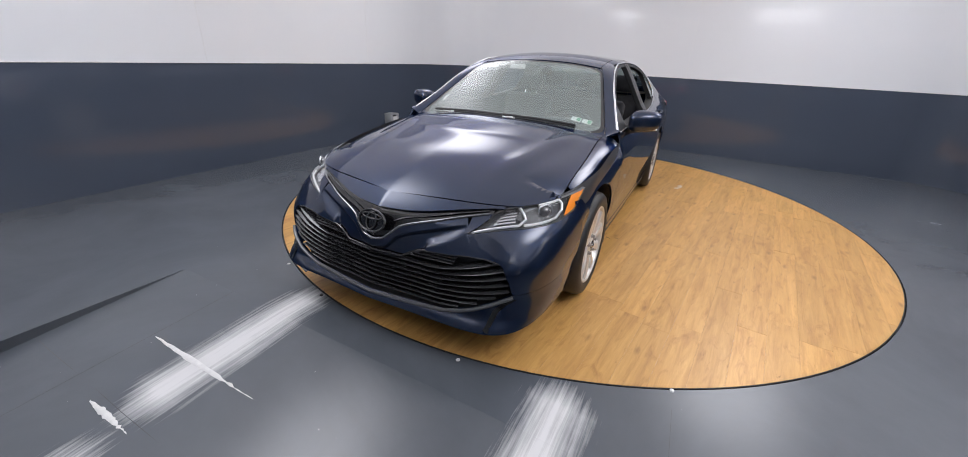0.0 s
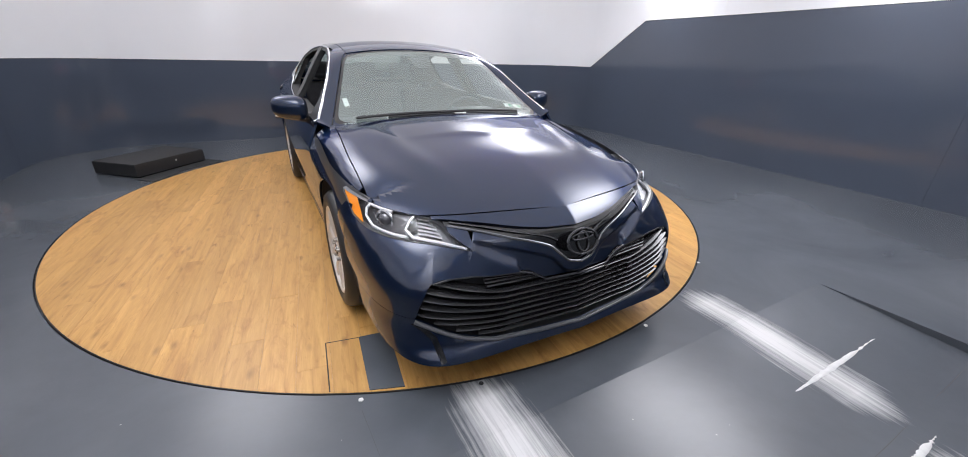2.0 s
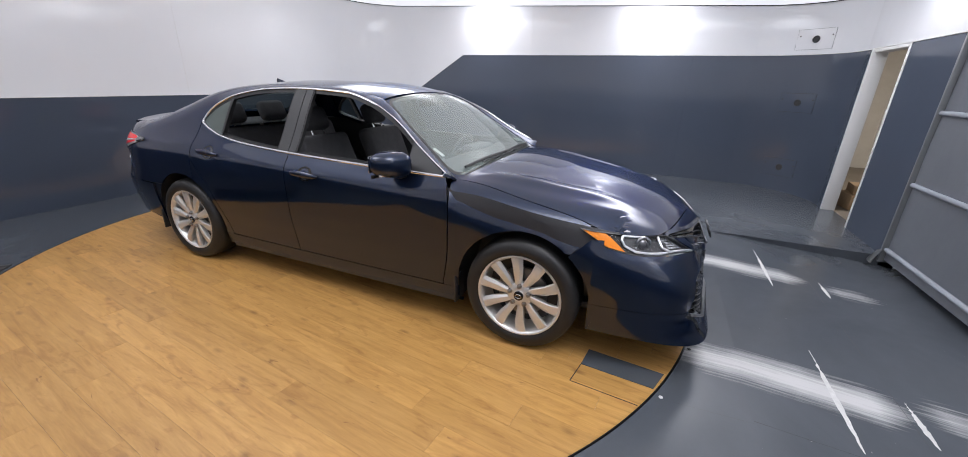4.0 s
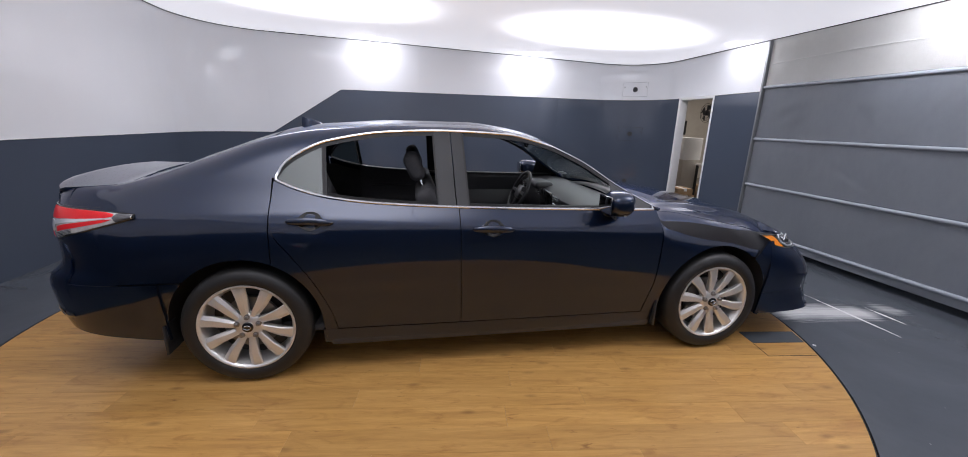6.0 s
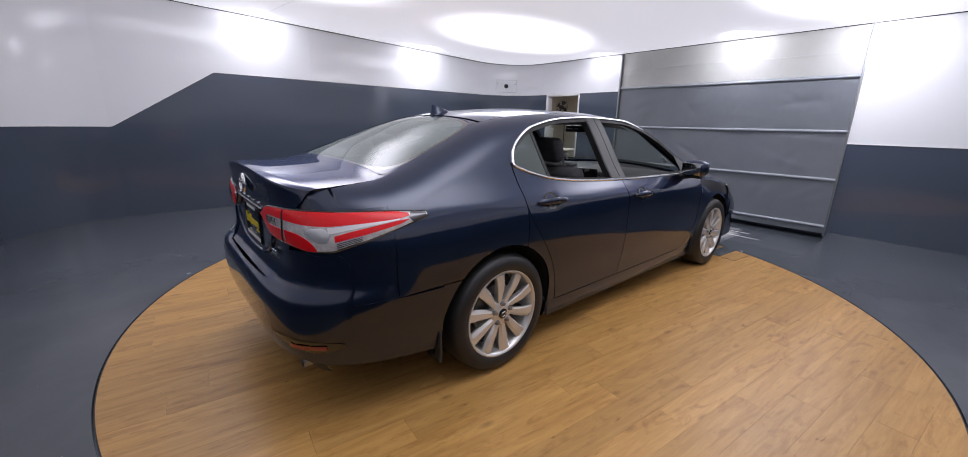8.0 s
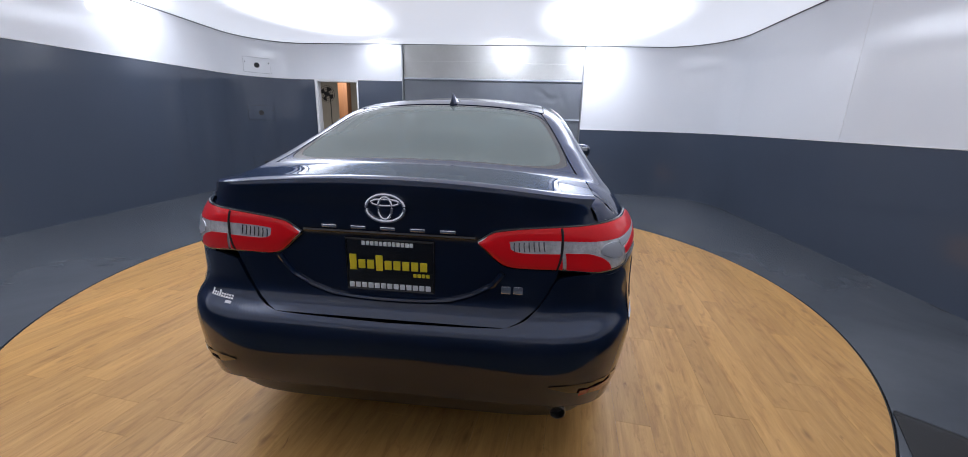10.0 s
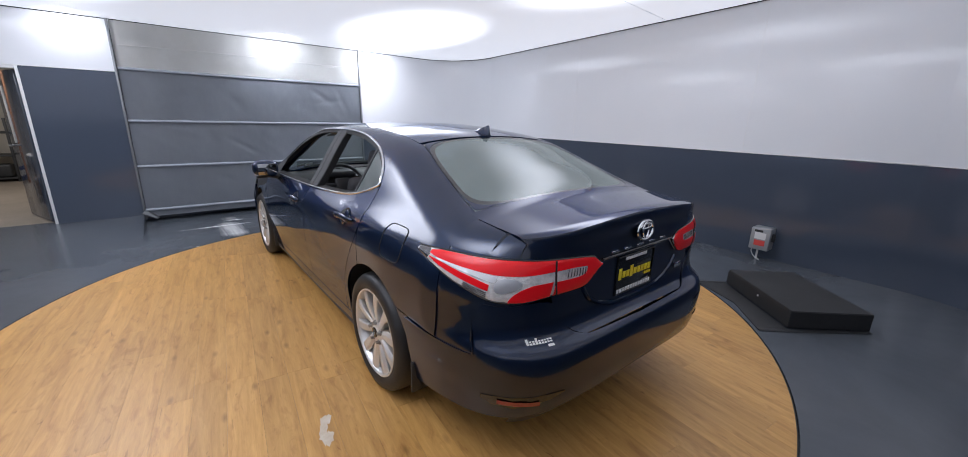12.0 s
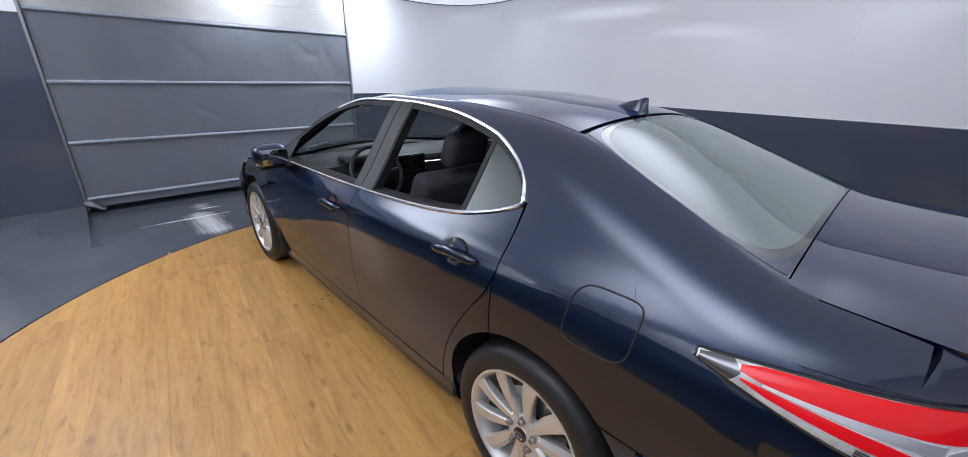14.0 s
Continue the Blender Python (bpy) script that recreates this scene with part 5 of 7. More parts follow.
# shoulder between lid and quarter, round to the tail light
for s in (-1, 1):
    rows = []
    for x in np.linspace(float(rear_x(0.685, 0.985)), -2.03, 22):
        pts = cut_section(x, 0.9845, ("y", 0.675), 20)
        rows.append([(x, s * y, z) for y, z in pts])
    sh2 = []
    q_cut = q_where(tail, 0.9, lambda p: p.x > -2.028)
    for q in np.linspace(QT(0.672), q_where(tail, 0.9, lambda p: p.x > -1.93), 32):
        sh2.append([tail(s * q, z, -0.007 if q > q_cut else -0.007 * (1 - step((z - 0.78) / 0.05))) for z in np.linspace(0.57, 0.9835, 24)])
    fill = []
    for q in np.linspace(QT(0.60), QT(0.74), 16):
        y_ = abs(tail(q, 1.0).y)
        zt = float(top(float(rear_x(y_, 1.0)), y_)) - 0.016 - 0.5 * max(0.0, y_ - 0.69)
        fill.append([tail(s * q, z, -0.010) for z in np.linspace(0.955, zt, 8)])
    panel("corner_filler", [fill], M_PAINT, car, "navy inner corner beside the boot lid", 0)
    panel("rear_shoulder", [rows], M_PAINT, car, "navy shoulder beside the boot lid", 0)
    panel("rear_corner", [sh2], M_PAINT, car, "navy corner panel behind the tail light")
    # tail light: red outer body, clear lower wedge, boot-lid half
    qa, qb, qm = QT(0.310), q_where(tail, 0.93, lambda p: p.x > -1.868), QT(0.60)
    up = smooth_curve([(qa, 0.919), (QT(0.384), 0.955), (qm, 0.974), (qm + 0.2, 0.978), (qm + 0.40, 0.974), (qb, 0.956)])
    dn = smooth_curve([(qa, 0.911), (QT(0.393), 0.840), (QT(0.43), 0.834), (QT(0.57), 0.832), (qm + 0.12, 0.818), (qm + 0.20, 0.821)] + [(qm + 0.20 + (qb - qm - 0.20) * k, 0.821 + 0.117 * k) for k in (0.25, 0.5, 0.75, 1)])

    def tl(q, v, out):
        return tail(s * q, float(dn(q)) + (float(up(q)) - float(dn(q))) * v, out)

    bm = bmesh.new()
    rows = []
    for q in np.linspace(qa, qb, 80):
        rows.append([tl(q, 0, -0.02)] + [tl(q, v, 0.004 + 0.012 * math.sin(math.pi * v) ** 0.5) for v in np.linspace(0, 1, 15)] + [tl(q, 1, -0.02)])
    sheet(bm, rows)
    bmesh.ops.recalc_face_normals(bm, faces=bm.faces)
    tl_body = part("tail_light", bm, M_CLEAR, car, "wrap-round tail light with red bands over clear reflectors")

    def lens(name, m, lab, keys, out=0.0065):
        """A lens piece of the lamp between two curves of (length along it, low edge, high edge)."""
        lo_c, hi_c = smooth_curve([(k[0], k[1]) for k in keys]), smooth_curve([(k[0], k[2]) for k in keys])
        bm = bmesh.new()
        rows = []
        for q in np.linspace(keys[0][0], keys[-1][0], 40):
            lo_, hi_ = float(lo_c(q)), float(hi_c(q))
            vs_ = [lo_ + (hi_ - lo_) * v for v in np.linspace(0, 1, 8)]
            ridge = lambda v: 0.012 * math.sin(math.pi * min(max(v, 0), 1)) ** 0.5
            rows.append([tl(q, vs_[0], out - 0.004 + ridge(vs_[0]))] + [tl(q, v, out + ridge(v)) for v in vs_] + [tl(q, vs_[-1], out - 0.004 + ridge(vs_[-1]))])
        sheet(bm, rows)
        bmesh.ops.recalc_face_normals(bm, faces=bm.faces)
        part(name, bm, m, tl_body, lab)

    lens("upper_band", M_RED, "red upper band", [(QT(0.40), 0.72, 0.98), (QT(0.45), 0.74, 0.99), (qm, 0.70, 0.99), (qm + 0.15, 0.66, 0.99), (qm + 0.28, 0.64, 0.98), (qb - 0.13, 0.58, 0.97), (qb - 0.085, 0.68, 0.88)])
    lens("lid_tip", M_RED, "red pointed inner end", [(qa + 0.002, 0.2, 0.8), (QT(0.35), 0.02, 0.98), (QT(0.384), 0.01, 0.98), (QT(0.415), 0.01, 0.98)])
    lens("lid_band", M_RED, "red lower band", [(QT(0.41), 0.01, 0.56), (QT(0.43), 0.01, 0.46), (QT(0.46), 0.01, 0.42), (qm - 0.024, 0.01, 0.40)], 0.0072)
    lens("quarter_wedge", M_RED, "red lower wedge", [(qm - 0.012, 0.01, 0.42), (qm + 0.06, 0.01, 0.42), (qm + 0.10, 0.01, 0.36), (qm + 0.14, 0.01, 0.20), (qm + 0.155, 0.01, 0.05)])
    lens("side_band", M_RED, "red side band", [(qm + 0.235, 0.24, 0.40), (qm + 0.33, 0.24, 0.44), (qb - 0.15, 0.25, 0.46), (qb - 0.09, 0.38, 0.44)])
    lens("side_strip", M_BRIGHT, "bright clear strip", [(qm + 0.215, 0.47, 0.62), (qm + 0.30, 0.49, 0.62), (qb - 0.13, 0.50, 0.57)])
    lens("reversing_cell", M_BRIGHT, "grey reversing lamp cell", [(qm + 0.115, 0.40, 0.50), (qm + 0.14, 0.33, 0.58), (qm + 0.18, 0.24, 0.60), (qm + 0.205, 0.26, 0.56), (qm + 0.216, 0.36, 0.46)])
    lens("dark_tip", M_CELL, "dark front end", [(qb - 0.088, 0.55, 0.62), (qb - 0.07, 0.05, 0.97), (qb - 0.04, 0.03, 0.98), (qb - 0.004, 0.1, 0.9)], 0.005)
    for k in range(7):
        q = QT(0.43) + 0.016 * k
        bm = bmesh.new()
        tube(bm, [tl(q + 0.004 * math.sin(9 * v), v, 0.008 + 0.012 * math.sin(math.pi * v) ** 0.5) for v in np.linspace(0.47, 0.70, 5)], 0.0018, 5)
        part("lens_rib", bm, M_CELL, tl_body)
    for k in range(4):
        v0 = 0.04 + 0.05 * k
        bm = bmesh.new()
        tube(bm, [tl(qm + 0.24 + 0.10 * t, v0, 0.0075 + 0.012 * math.sin(math.pi * v0) ** 0.5) for t in np.linspace(0, 1, 8)], 0.0018, 5)
        part("lens_rib", bm, M_CELL, tl_body)
    bm = bmesh.new()
    tube(bm, [tl(q, 0.0, 0.003) for q in np.linspace(qa, qb, 60)] + [tl(q, 1.0, 0.003) for q in np.linspace(qb, qa, 60)], 0.0045, 6, True)
    part("lamp_rim", bm, M_GLOSS, tl_body, "thin black rim")
    bm = bmesh.new()
    tube(bm, [tl(qm - 0.02 + 0.045 * (v - 0.5), v, 0.006 + 0.012 * math.sin(math.pi * v) ** 0.5) for v in np.linspace(0.02, 0.98, 12)], 0.0045, 6)
    part("lens_joint", bm, M_BLACK, tl_body, "dark joint between the lens halves")

# badge, letter bars, plate
oval_badge("rear_badge", lid, (float(rear_x(0, 1.015)) - 0.010, 0, 1.015), 0.063, 0.043, radians(4), M_CHROME, M_PAINT, -1)
for k in range(5):
    bm = bmesh.new()
    y = 0.20 - 0.10 * k
    x = float(rear_x(y, 0.943))
    box(bm, (x - 0.007, y - 0.026, 0.938), (x + 0.004, y + 0.026, 0.949), 0.003)
    part("letter_bar", bm, M_CHROME, lid)
for y in (-0.395, -0.435):
    bm = bmesh.new()
    x = float(rear_x(y, 0.755))
    box(bm, (x - 0.006, y - 0.016, 0.742), (x + 0.004, y + 0.016, 0.768), 0.002)
    part("letter_bar", bm, M_CHROME, lid)
px = float(rear_x(0, 0.8)) + 0.012
bm = bmesh.new()
box(bm, (px - 0.008, -0.155, 0.718), (px + 0.004, 0.155, 0.905), 0.004)
plate = part("dealer_plate", bm, M_GLOSS, lid, "black dealer plate with yellow and white print bars")
def print_bars(y0, y1, z0, z1, n, m, slope=0.0, tall=()):
    """A line of print as plain bars, one to a character; those in tall rise above the rest."""
    step_ = (y0 - y1) / n
    for k in range(n):
        ya, yb = y0 - step_ * k, y0 - step_ * (k + 0.80)
        up_ = (z1 - z0) * (0.55 if k in tall else 0.0)
        bm = bmesh.new()
        box(bm, (px - 0.0105, yb, z0 - up_ * 0.35 + slope * k), (px - 0.0075, ya, z1 + up_ + slope * k), 0.0012, seg=1)
        part("print_bar", bm, m, plate)


print_bars(0.095, -0.085, 0.880, 0.895, 12, M_WHITE)
print_bars(0.145, -0.145, 0.727, 0.746, 13, M_WHITE)
print_bars(0.140, -0.135, 0.797, 0.829, 9, M_YELLOW, 0.0, (0, 3))
print_bars(-0.080, -0.140, 0.775, 0.788, 4, M_YELLOW)
bm = bmesh.new()
tube(bm, [(px - 0.008, y, z) for y, z in ((0.15, 0.722), (-0.15, 0.722), (-0.15, 0.901), (0.15, 0.901))], 0.004, 6, True)
part("plate_frame", bm, M_SATIN, plate, "black plate frame")
bm = bmesh.new()
for k in range(9):
    ya = 0.685 - 0.0122 * k
    h = 0.020 if k in (0, 3) else 0.012
    sheet(bm, [[tail(QT(y), z, 0.002) for z in (0.650, 0.650 + h / 2, 0.650 + h)] for y in (ya - 0.0095, ya)])
sheet(bm, [[tail(QT(y), z, 0.002) for z in (0.640, 0.646)] for y in (0.578, 0.605)])
bmesh.ops.recalc_face_normals(bm, faces=bm.faces)
part("dealer_sticker", bm, M_WHITE, rear, "small white lettered sticker, shown as bars")

# antenna, exhaust, fuel flap, mud flaps, stickers
bm = bmesh.new()
prof = [(-0.085, 0.0, 0.030), (-0.06, 0.014, 0.030), (-0.02, 0.034, 0.024), (0.02, 0.052, 0.016), (0.045, 0.066, 0.008), (0.062, 0.070, 0.004), (0.066, 0.030, 0.012), (0.070, 0.0, 0.02)]
rows = []
for dx, h, w in prof:
    base = float(top(-1.205 - dx, 0))
    rows.append([(-1.205 - dx, w * 1.3 * (1 - t) * sg + w * 0.2 * t * sg, base - 0.006 + h * t) for sg, t in ((-1, 0), (-1, 0.5), (-1, 1), (1, 1), (1, 0.5), (1, 0))])
sheet(bm, rows)
bmesh.ops.recalc_face_normals(bm, faces=bm.faces)
part("antenna", bm, M_PAINT, car, "navy shark-fin antenna")
bm = bmesh.new()
lathe(bm, [(0, 0.026), (-0.16, 0.03), (-0.165, 0.026), (-0.02, 0.022)], (-2.205, -0.60, 0.282), 20, "x")
part("exhaust_pipe", bm, M_STEEL, car, "dull steel exhaust tip")
ring = []
for k in range(40):
    a = 2 * math.pi * k / 40
    ca, sa = math.cos(a), math.sin(a)
    ring.append(side_point(-1.635 + 0.098 * math.copysign(abs(ca) ** 0.45, ca) - 0.012 * sa, 0.905 + 0.082 * math.copysign(abs(sa) ** 0.45, sa), 1, 0.0006))
bm = bmesh.new()
tube(bm, [p + Vector((0, 0.001, 0)) for p in ring], 0.0026, 6, True)
part("fuel_flap_joint", bm, M_SEAM, car, "joint round the fuel flap")
for s in (-1, 1):
    for c, d in ((WB, 0.405), (-WB, 0.405)):
        bm = bmesh.new()
        xx = c - d
        box(bm, (xx - 0.008, 0.775, 0.185 if c > 0 else 0.195), (xx + 0.008, 0.892, 0.36), 0.006)
        bmesh.ops.transform(bm, matrix=Matrix.Diagonal((1, s, 1, 1)), verts=bm.verts)
        bmesh.ops.recalc_face_normals(bm, faces=bm.faces)
        part("mud_flap", bm, M_SATIN, car, "black mud flap")
for k, (y, m) in enumerate(((0.615, M_GREEN), (0.535, M_GREEN))):
    bm = bmesh.new()
    sheet(bm, [[over(x, y + dy, -0.008) for dy in (-0.034, 0.034)] for x in (0.885, 0.845)])
    st = part("inspection_sticker", bm, M_WHITE, car, "white and green inspection sticker inside the windscreen")
    bm = bmesh.new()
    sheet(bm, [[over(x, y + dy, -0.0065) for dy in (0.004, 0.030)] for x in (0.88, 0.85)])
    part("sticker_print", bm, m, st)

# wheels
def wheel(c, s):
    w = new("wheel")
    w.location = (c, s * 0.90, HUB)
    w.parent = car
    tagged(w, "silver ten-spoke alloy wheel with a black tyre")
    bm = bmesh.new()
    prof = [(-0.205, 0.205), (-0.212, 0.225), (-0.215, 0.27), (-0.208, 0.312), (-0.19, 0.329), (-0.16, 0.333), (-0.105, 0.334), (-0.05, 0.333), (-0.018, 0.328), (0.002, 0.312), (0.010, 0.285), (0.010, 0.272), (0.006, 0.254), (-0.004, 0.244), (-0.02, 0.232)]
    lathe(bm, prof, (0, 0, 0), 72, "y", s)
    bmesh.ops.recalc_face_normals(bm, faces=bm.faces)
    part("tyre", bm, M_TYRE, w, "black road tyre with a worn sidewall")
    bm = bmesh.new()
    lathe(bm, [(-0.006, 0.2465), (0.003, 0.2455), (0.004, 0.240), (0.0, 0.233), (-0.012, 0.228), (-0.022, 0.224), (-0.05, 0.214), (-0.19, 0.206), (-0.20, 0.225)], (0, 0, 0), 72, "y", s)
    bmesh.ops.recalc_face_normals(bm, faces=bm.faces)
    part("rim", bm, M_SILVER, w, "silver rim barrel")
    for k in range(10):
        bm = bmesh.new()
        rows = []
        for r, hw, d, th in ((0.035, 0.017, -0.020, 0.045), (0.062, 0.0185, -0.016, 0.045), (0.085, 0.0205, -0.013, 0.042), (0.12, 0.0245, -0.008, 0.038), (0.16, 0.0285, -0.004, 0.034), (0.20, 0.0315, -0.003, 0.030), (0.225, 0.034, -0.004, 0.026), (0.240, 0.042, -0.008, 0.02)):
            tw = -0.012 * min(1, max(0, (r - 0.06) / 0.10))
            rows.append([(r, s * (d - th), tw - hw * 0.8), (r, s * (d - 0.015), tw - hw), (r, s * (d - 0.011), tw - hw * 0.96), (r, s * d, tw - hw * 0.35), (r, s * (d + 0.0005), tw + hw * 0.2), (r, s * d, tw + hw * 0.82), (r, s * (d - 0.004), tw + hw * 0.98), (r, s * (d - 0.010), tw + hw), (r, s * (d - th), tw + hw * 0.8)])
        sheet(bm, rows)
        bmesh.ops.recalc_face_normals(bm, faces=bm.faces)
        bmesh.ops.transform(bm, matrix=Matrix.Rotation(2 * math.pi * (k + 0.25) / 10, 4, "Y"), verts=bm.verts)
        part("spoke", bm, M_SILVER, w, angle=25)
    bm = bmesh.new()
    lathe(bm, [(-0.05, 0.076), (-0.024, 0.074), (-0.016, 0.066), (-0.012, 0.044), (-0.010, 0.031), (-0.008, 0.030), (-0.007, 0.001)], (0, 0, 0), 32, "y", s)
    bmesh.ops.recalc_face_normals(bm, faces=bm.faces)
    part("hub", bm, M_SILVER, w, "silver hub")
    bm = bmesh.new()
    lathe(bm, [(-0.01, 0.029), (-0.003, 0.028), (-0.001, 0.025), (0.0, 0.001)], (0, 0, 0), 28, "y", s)
    bmesh.ops.recalc_face_normals(bm, faces=bm.faces)
    cap = part("hub_cap", bm, M_GLOSS, w, "black hub cap with a plain silver oval")
    bm = bmesh.new()
    tube(bm, [(0.017 * math.cos(a), s * 0.001, 0.012 * math.sin(a)) for a in np.linspace(0, 2 * math.pi, 20)[:-1]], 0.0025, 6, True)
    part("cap_ring", bm, M_CHROME, cap)
    for k in range(5):
        bm = bmesh.new()
        a = 2 * math.pi * (k + 0.25) / 5
        lathe(bm, [(-0.03, 0.0150), (-0.010, 0.0150), (-0.009, 0.0105), (0.004, 0.0095), (0.006, 0.001)], (0.057 * math.cos(a), 0, 0.057 * math.sin(a)), 12, "y", s)
        bmesh.ops.recalc_face_normals(bm, faces=bm.faces)
        part("wheel_nut", bm, M_STEEL, w)
    bm = bmesh.new()
    lathe(bm, [(-0.10, 0.02), (-0.085, 0.06), (-0.075, 0.07), (-0.075, 0.148), (-0.095, 0.148)], (0, 0, 0), 48, "y", s)
    bmesh.ops.recalc_face_normals(bm, faces=bm.faces)
    part("brake_disc", bm, M_STEEL, w, "steel brake disc")
    bm = bmesh.new()
    lathe(bm, [(-0.12, 0.001), (-0.12, 0.212)], (0, 0, 0), 32, "y", s)
    part("wheel_back", bm, M_INNER, w, "dark inside of the wheel")


for c in (WB, -WB):
    for s in (-1, 1):
        wheel(c, s)

# cabin
bm = bmesh.new()
sheet(bm, [[over(x, y, -0.035) for y in np.linspace(-0.53, 0.53, 12)] for x in np.linspace(-1.25, 0.3, 16)])
part("headliner", bm, M_HEADLINER, car, "grey roof lining")
bm = bmesh.new()
box(bm, (-1.3, -0.84, 0.26), (1.0, 0.84, 0.30), 0.01)
part("cabin_floor", bm, M_CLOTH, car, "black carpet")


def seat(x, y, wide, name="seat", lab="charcoal cloth front seat with headrest", rests=(0,)):
    st = new(name)
    st.location = (x, y, 0.3)
    st.parent = car
    tagged(st, lab)
    bm = bmesh.new()
    box(bm, (-0.26, -wide / 2, 0.02), (0.27, wide / 2, 0.24), 0.06, seg=4)
    part("cushion", bm, M_CLOTH, st)
    bm = bmesh.new()
    lean = Matrix.Translation((-0.25, 0, 0.16)) @ Matrix.Rotation(radians(-22), 4, "Y")
    box(bm, (-0.065, -wide / 2, 0.0), (0.065, wide / 2, 0.62), 0.05, lean, seg=4)
    part("backrest", bm, M_CLOTH, st)
    for r in rests:
        bm = bmesh.new()
        box(bm, (-0.05, r - 0.13, 0.66), (0.05, r + 0.13, 0.84), 0.045, lean, seg=4)
        part("headrest", bm, M_CLOTH, st)
        for d in (-0.06, 0.06):
            bm = bmesh.new()
            tube(bm, [lean @ Vector((0, r + d, 0.58)), lean @ Vector((0, r + d, 0.70))], 0.007, 6)
            part("headrest_post", bm, M_CHROME, st)


seat(0.02, 0.37, 0.52)
seat(0.02, -0.37, 0.52)
seat(-0.86, 0.0, 1.3, "rear_bench", "charcoal cloth rear bench with headrests", (-0.42, 0, 0.42))
bm = bmesh.new()
rows = []
for y in np.linspace(-0.80, 0.80, 30):
    rows.append([(0.94, y, 0.93), (0.80, y, 0.955 - 0.01 * abs(y)), (0.62, y, 0.935), (0.55, y, 0.90), (0.53, y, 0.80), (0.58, y, 0.66), (0.70, y, 0.55)])
sheet(bm, rows)
bmesh.ops.recalc_face_normals(bm, faces=bm.faces)
dash = part("dashboard", bm, M_INNER, car, "black dashboard with a silver trim line")
bm = bmesh.new()
tube(bm, [(0.535 - 0.0 * y, y, 0.862 + 0.02 * math.sin(3 * y)) for y in np.linspace(-0.76, 0.12, 24)], 0.006, 6)
part("dash_trim", bm, M_CHROME, dash, "silver dashboard trim")
bm = bmesh.new()
box(bm, (0.515, -0.12, 0.78), (0.54, 0.12, 0.93), 0.01)
part("touch_screen", bm, M_GLOSS, dash, "black touch screen")
bm = bmesh.new()
box(bm, (0.50, 0.20, 0.90), (0.66, 0.54, 0.965), 0.03, seg=3)
part("instrument_hood", bm, M_INNER, dash, "black hood over the instruments")
for y in (-0.70, -0.20, 0.20, 0.70):
    bm = bmesh.new()
    for k in range(3):
        box(bm, (0.520, y - 0.06, 0.868 + 0.018 * k), (0.545, y + 0.06, 0.875 + 0.018 * k), 0.002, seg=1)
    part("air_vent", bm, M_RIM, dash, "slatted air vent")
bm = bmesh.new()
box(bm, (-0.25, -0.11, 0.32), (0.55, 0.11, 0.60), 0.03)
part("centre_console", bm, M_INNER, car, "black centre console")
bm = bmesh.new()
tilt = Matrix.Translation((0.40, 0.37, 0.86)) @ Matrix.Rotation(radians(-65), 4, "Y")
tube(bm, [tilt @ Vector((0.185 * math.cos(a), 0.185 * math.sin(a), 0)) for a in np.linspace(0, 2 * math.pi, 33)[:-1]], 0.015, 8, True)
for a in (0, math.pi, -math.pi / 2):
    tube(bm, [tilt @ Vector((0.03 * math.sin(a), 0.03 * math.cos(a), -0.01)), tilt @ Vector((0.18 * math.sin(a), 0.18 * math.cos(a), 0))], 0.016, 6)
box(bm, (-0.06, -0.07, -0.03), (0.06, 0.07, 0.015), 0.02, tilt)
part("steering_wheel", bm, M_INNER, car, "black steering wheel")
for s in (-1, 1):
    for xa, xb in ((-0.22, 0.85), (-1.0, -0.36)):
        bm = bmesh.new()
        sheet(bm, [[(x, s * (float(side_y(x, z)) - d), z) for z, d in ((0.32, 0.06), (0.5, 0.07), (0.62, 0.06), (0.66, 0.12), (0.72, 0.11), (0.80, 0.075), (0.93, 0.075), (float(belt(x)), 0.03))] for x in np.linspace(xa, xb, 16)])
        bmesh.ops.recalc_face_normals(bm, faces=bm.faces)
        card = part("door_card", bm, M_INNER, car, "black inner door trim with a silver line")
        bm = bmesh.new()
        tube(bm, [(x, s * (float(side_y(x, 0.85)) - 0.080), 0.85) for x in np.linspace(xa + 0.1, xb - 0.05, 10)], 0.005, 6)
        part("card_trim", bm, M_CHROME, card)
bm = bmesh.new()
sheet(bm, [[(x, y, 1.06 + 0.02 * (x + 1.6)) for y in np.linspace(-0.66, 0.66, 10)] for x in np.linspace(-1.95, -1.25, 6)])
part("parcel_shelf", bm, M_CLOTH, car, "dark parcel shelf")
bm = bmesh.new()
box(bm, (0.30, -0.12, 1.27), (0.33, 0.12, 1.33), 0.012)
part("rear_view_mirror", bm, M_GLOSS, car, "black rear-view mirror")

bm = bmesh.new()
sheet(bm, [[over(x, y * (1 - 0.35 * (x - 0.33) / 0.15), -0.012 - 0.02 * (1 - abs(y) / 0.10)) for y in np.linspace(-0.10, 0.10, 9)] for x in np.linspace(0.33, 0.48, 8)])
face_out(bm)
part("sensor_cover", bm, M_INNER, car, "black sensor cover behind the windscreen")
bm = bmesh.new()
sheet(bm, [[over(x, y, -0.009) for y in (-0.655, -0.625)] for x in (0.80, 0.73)])
face_out(bm)
part("paper_tag", bm, M_WHITE, car, "small white tag inside the windscreen")

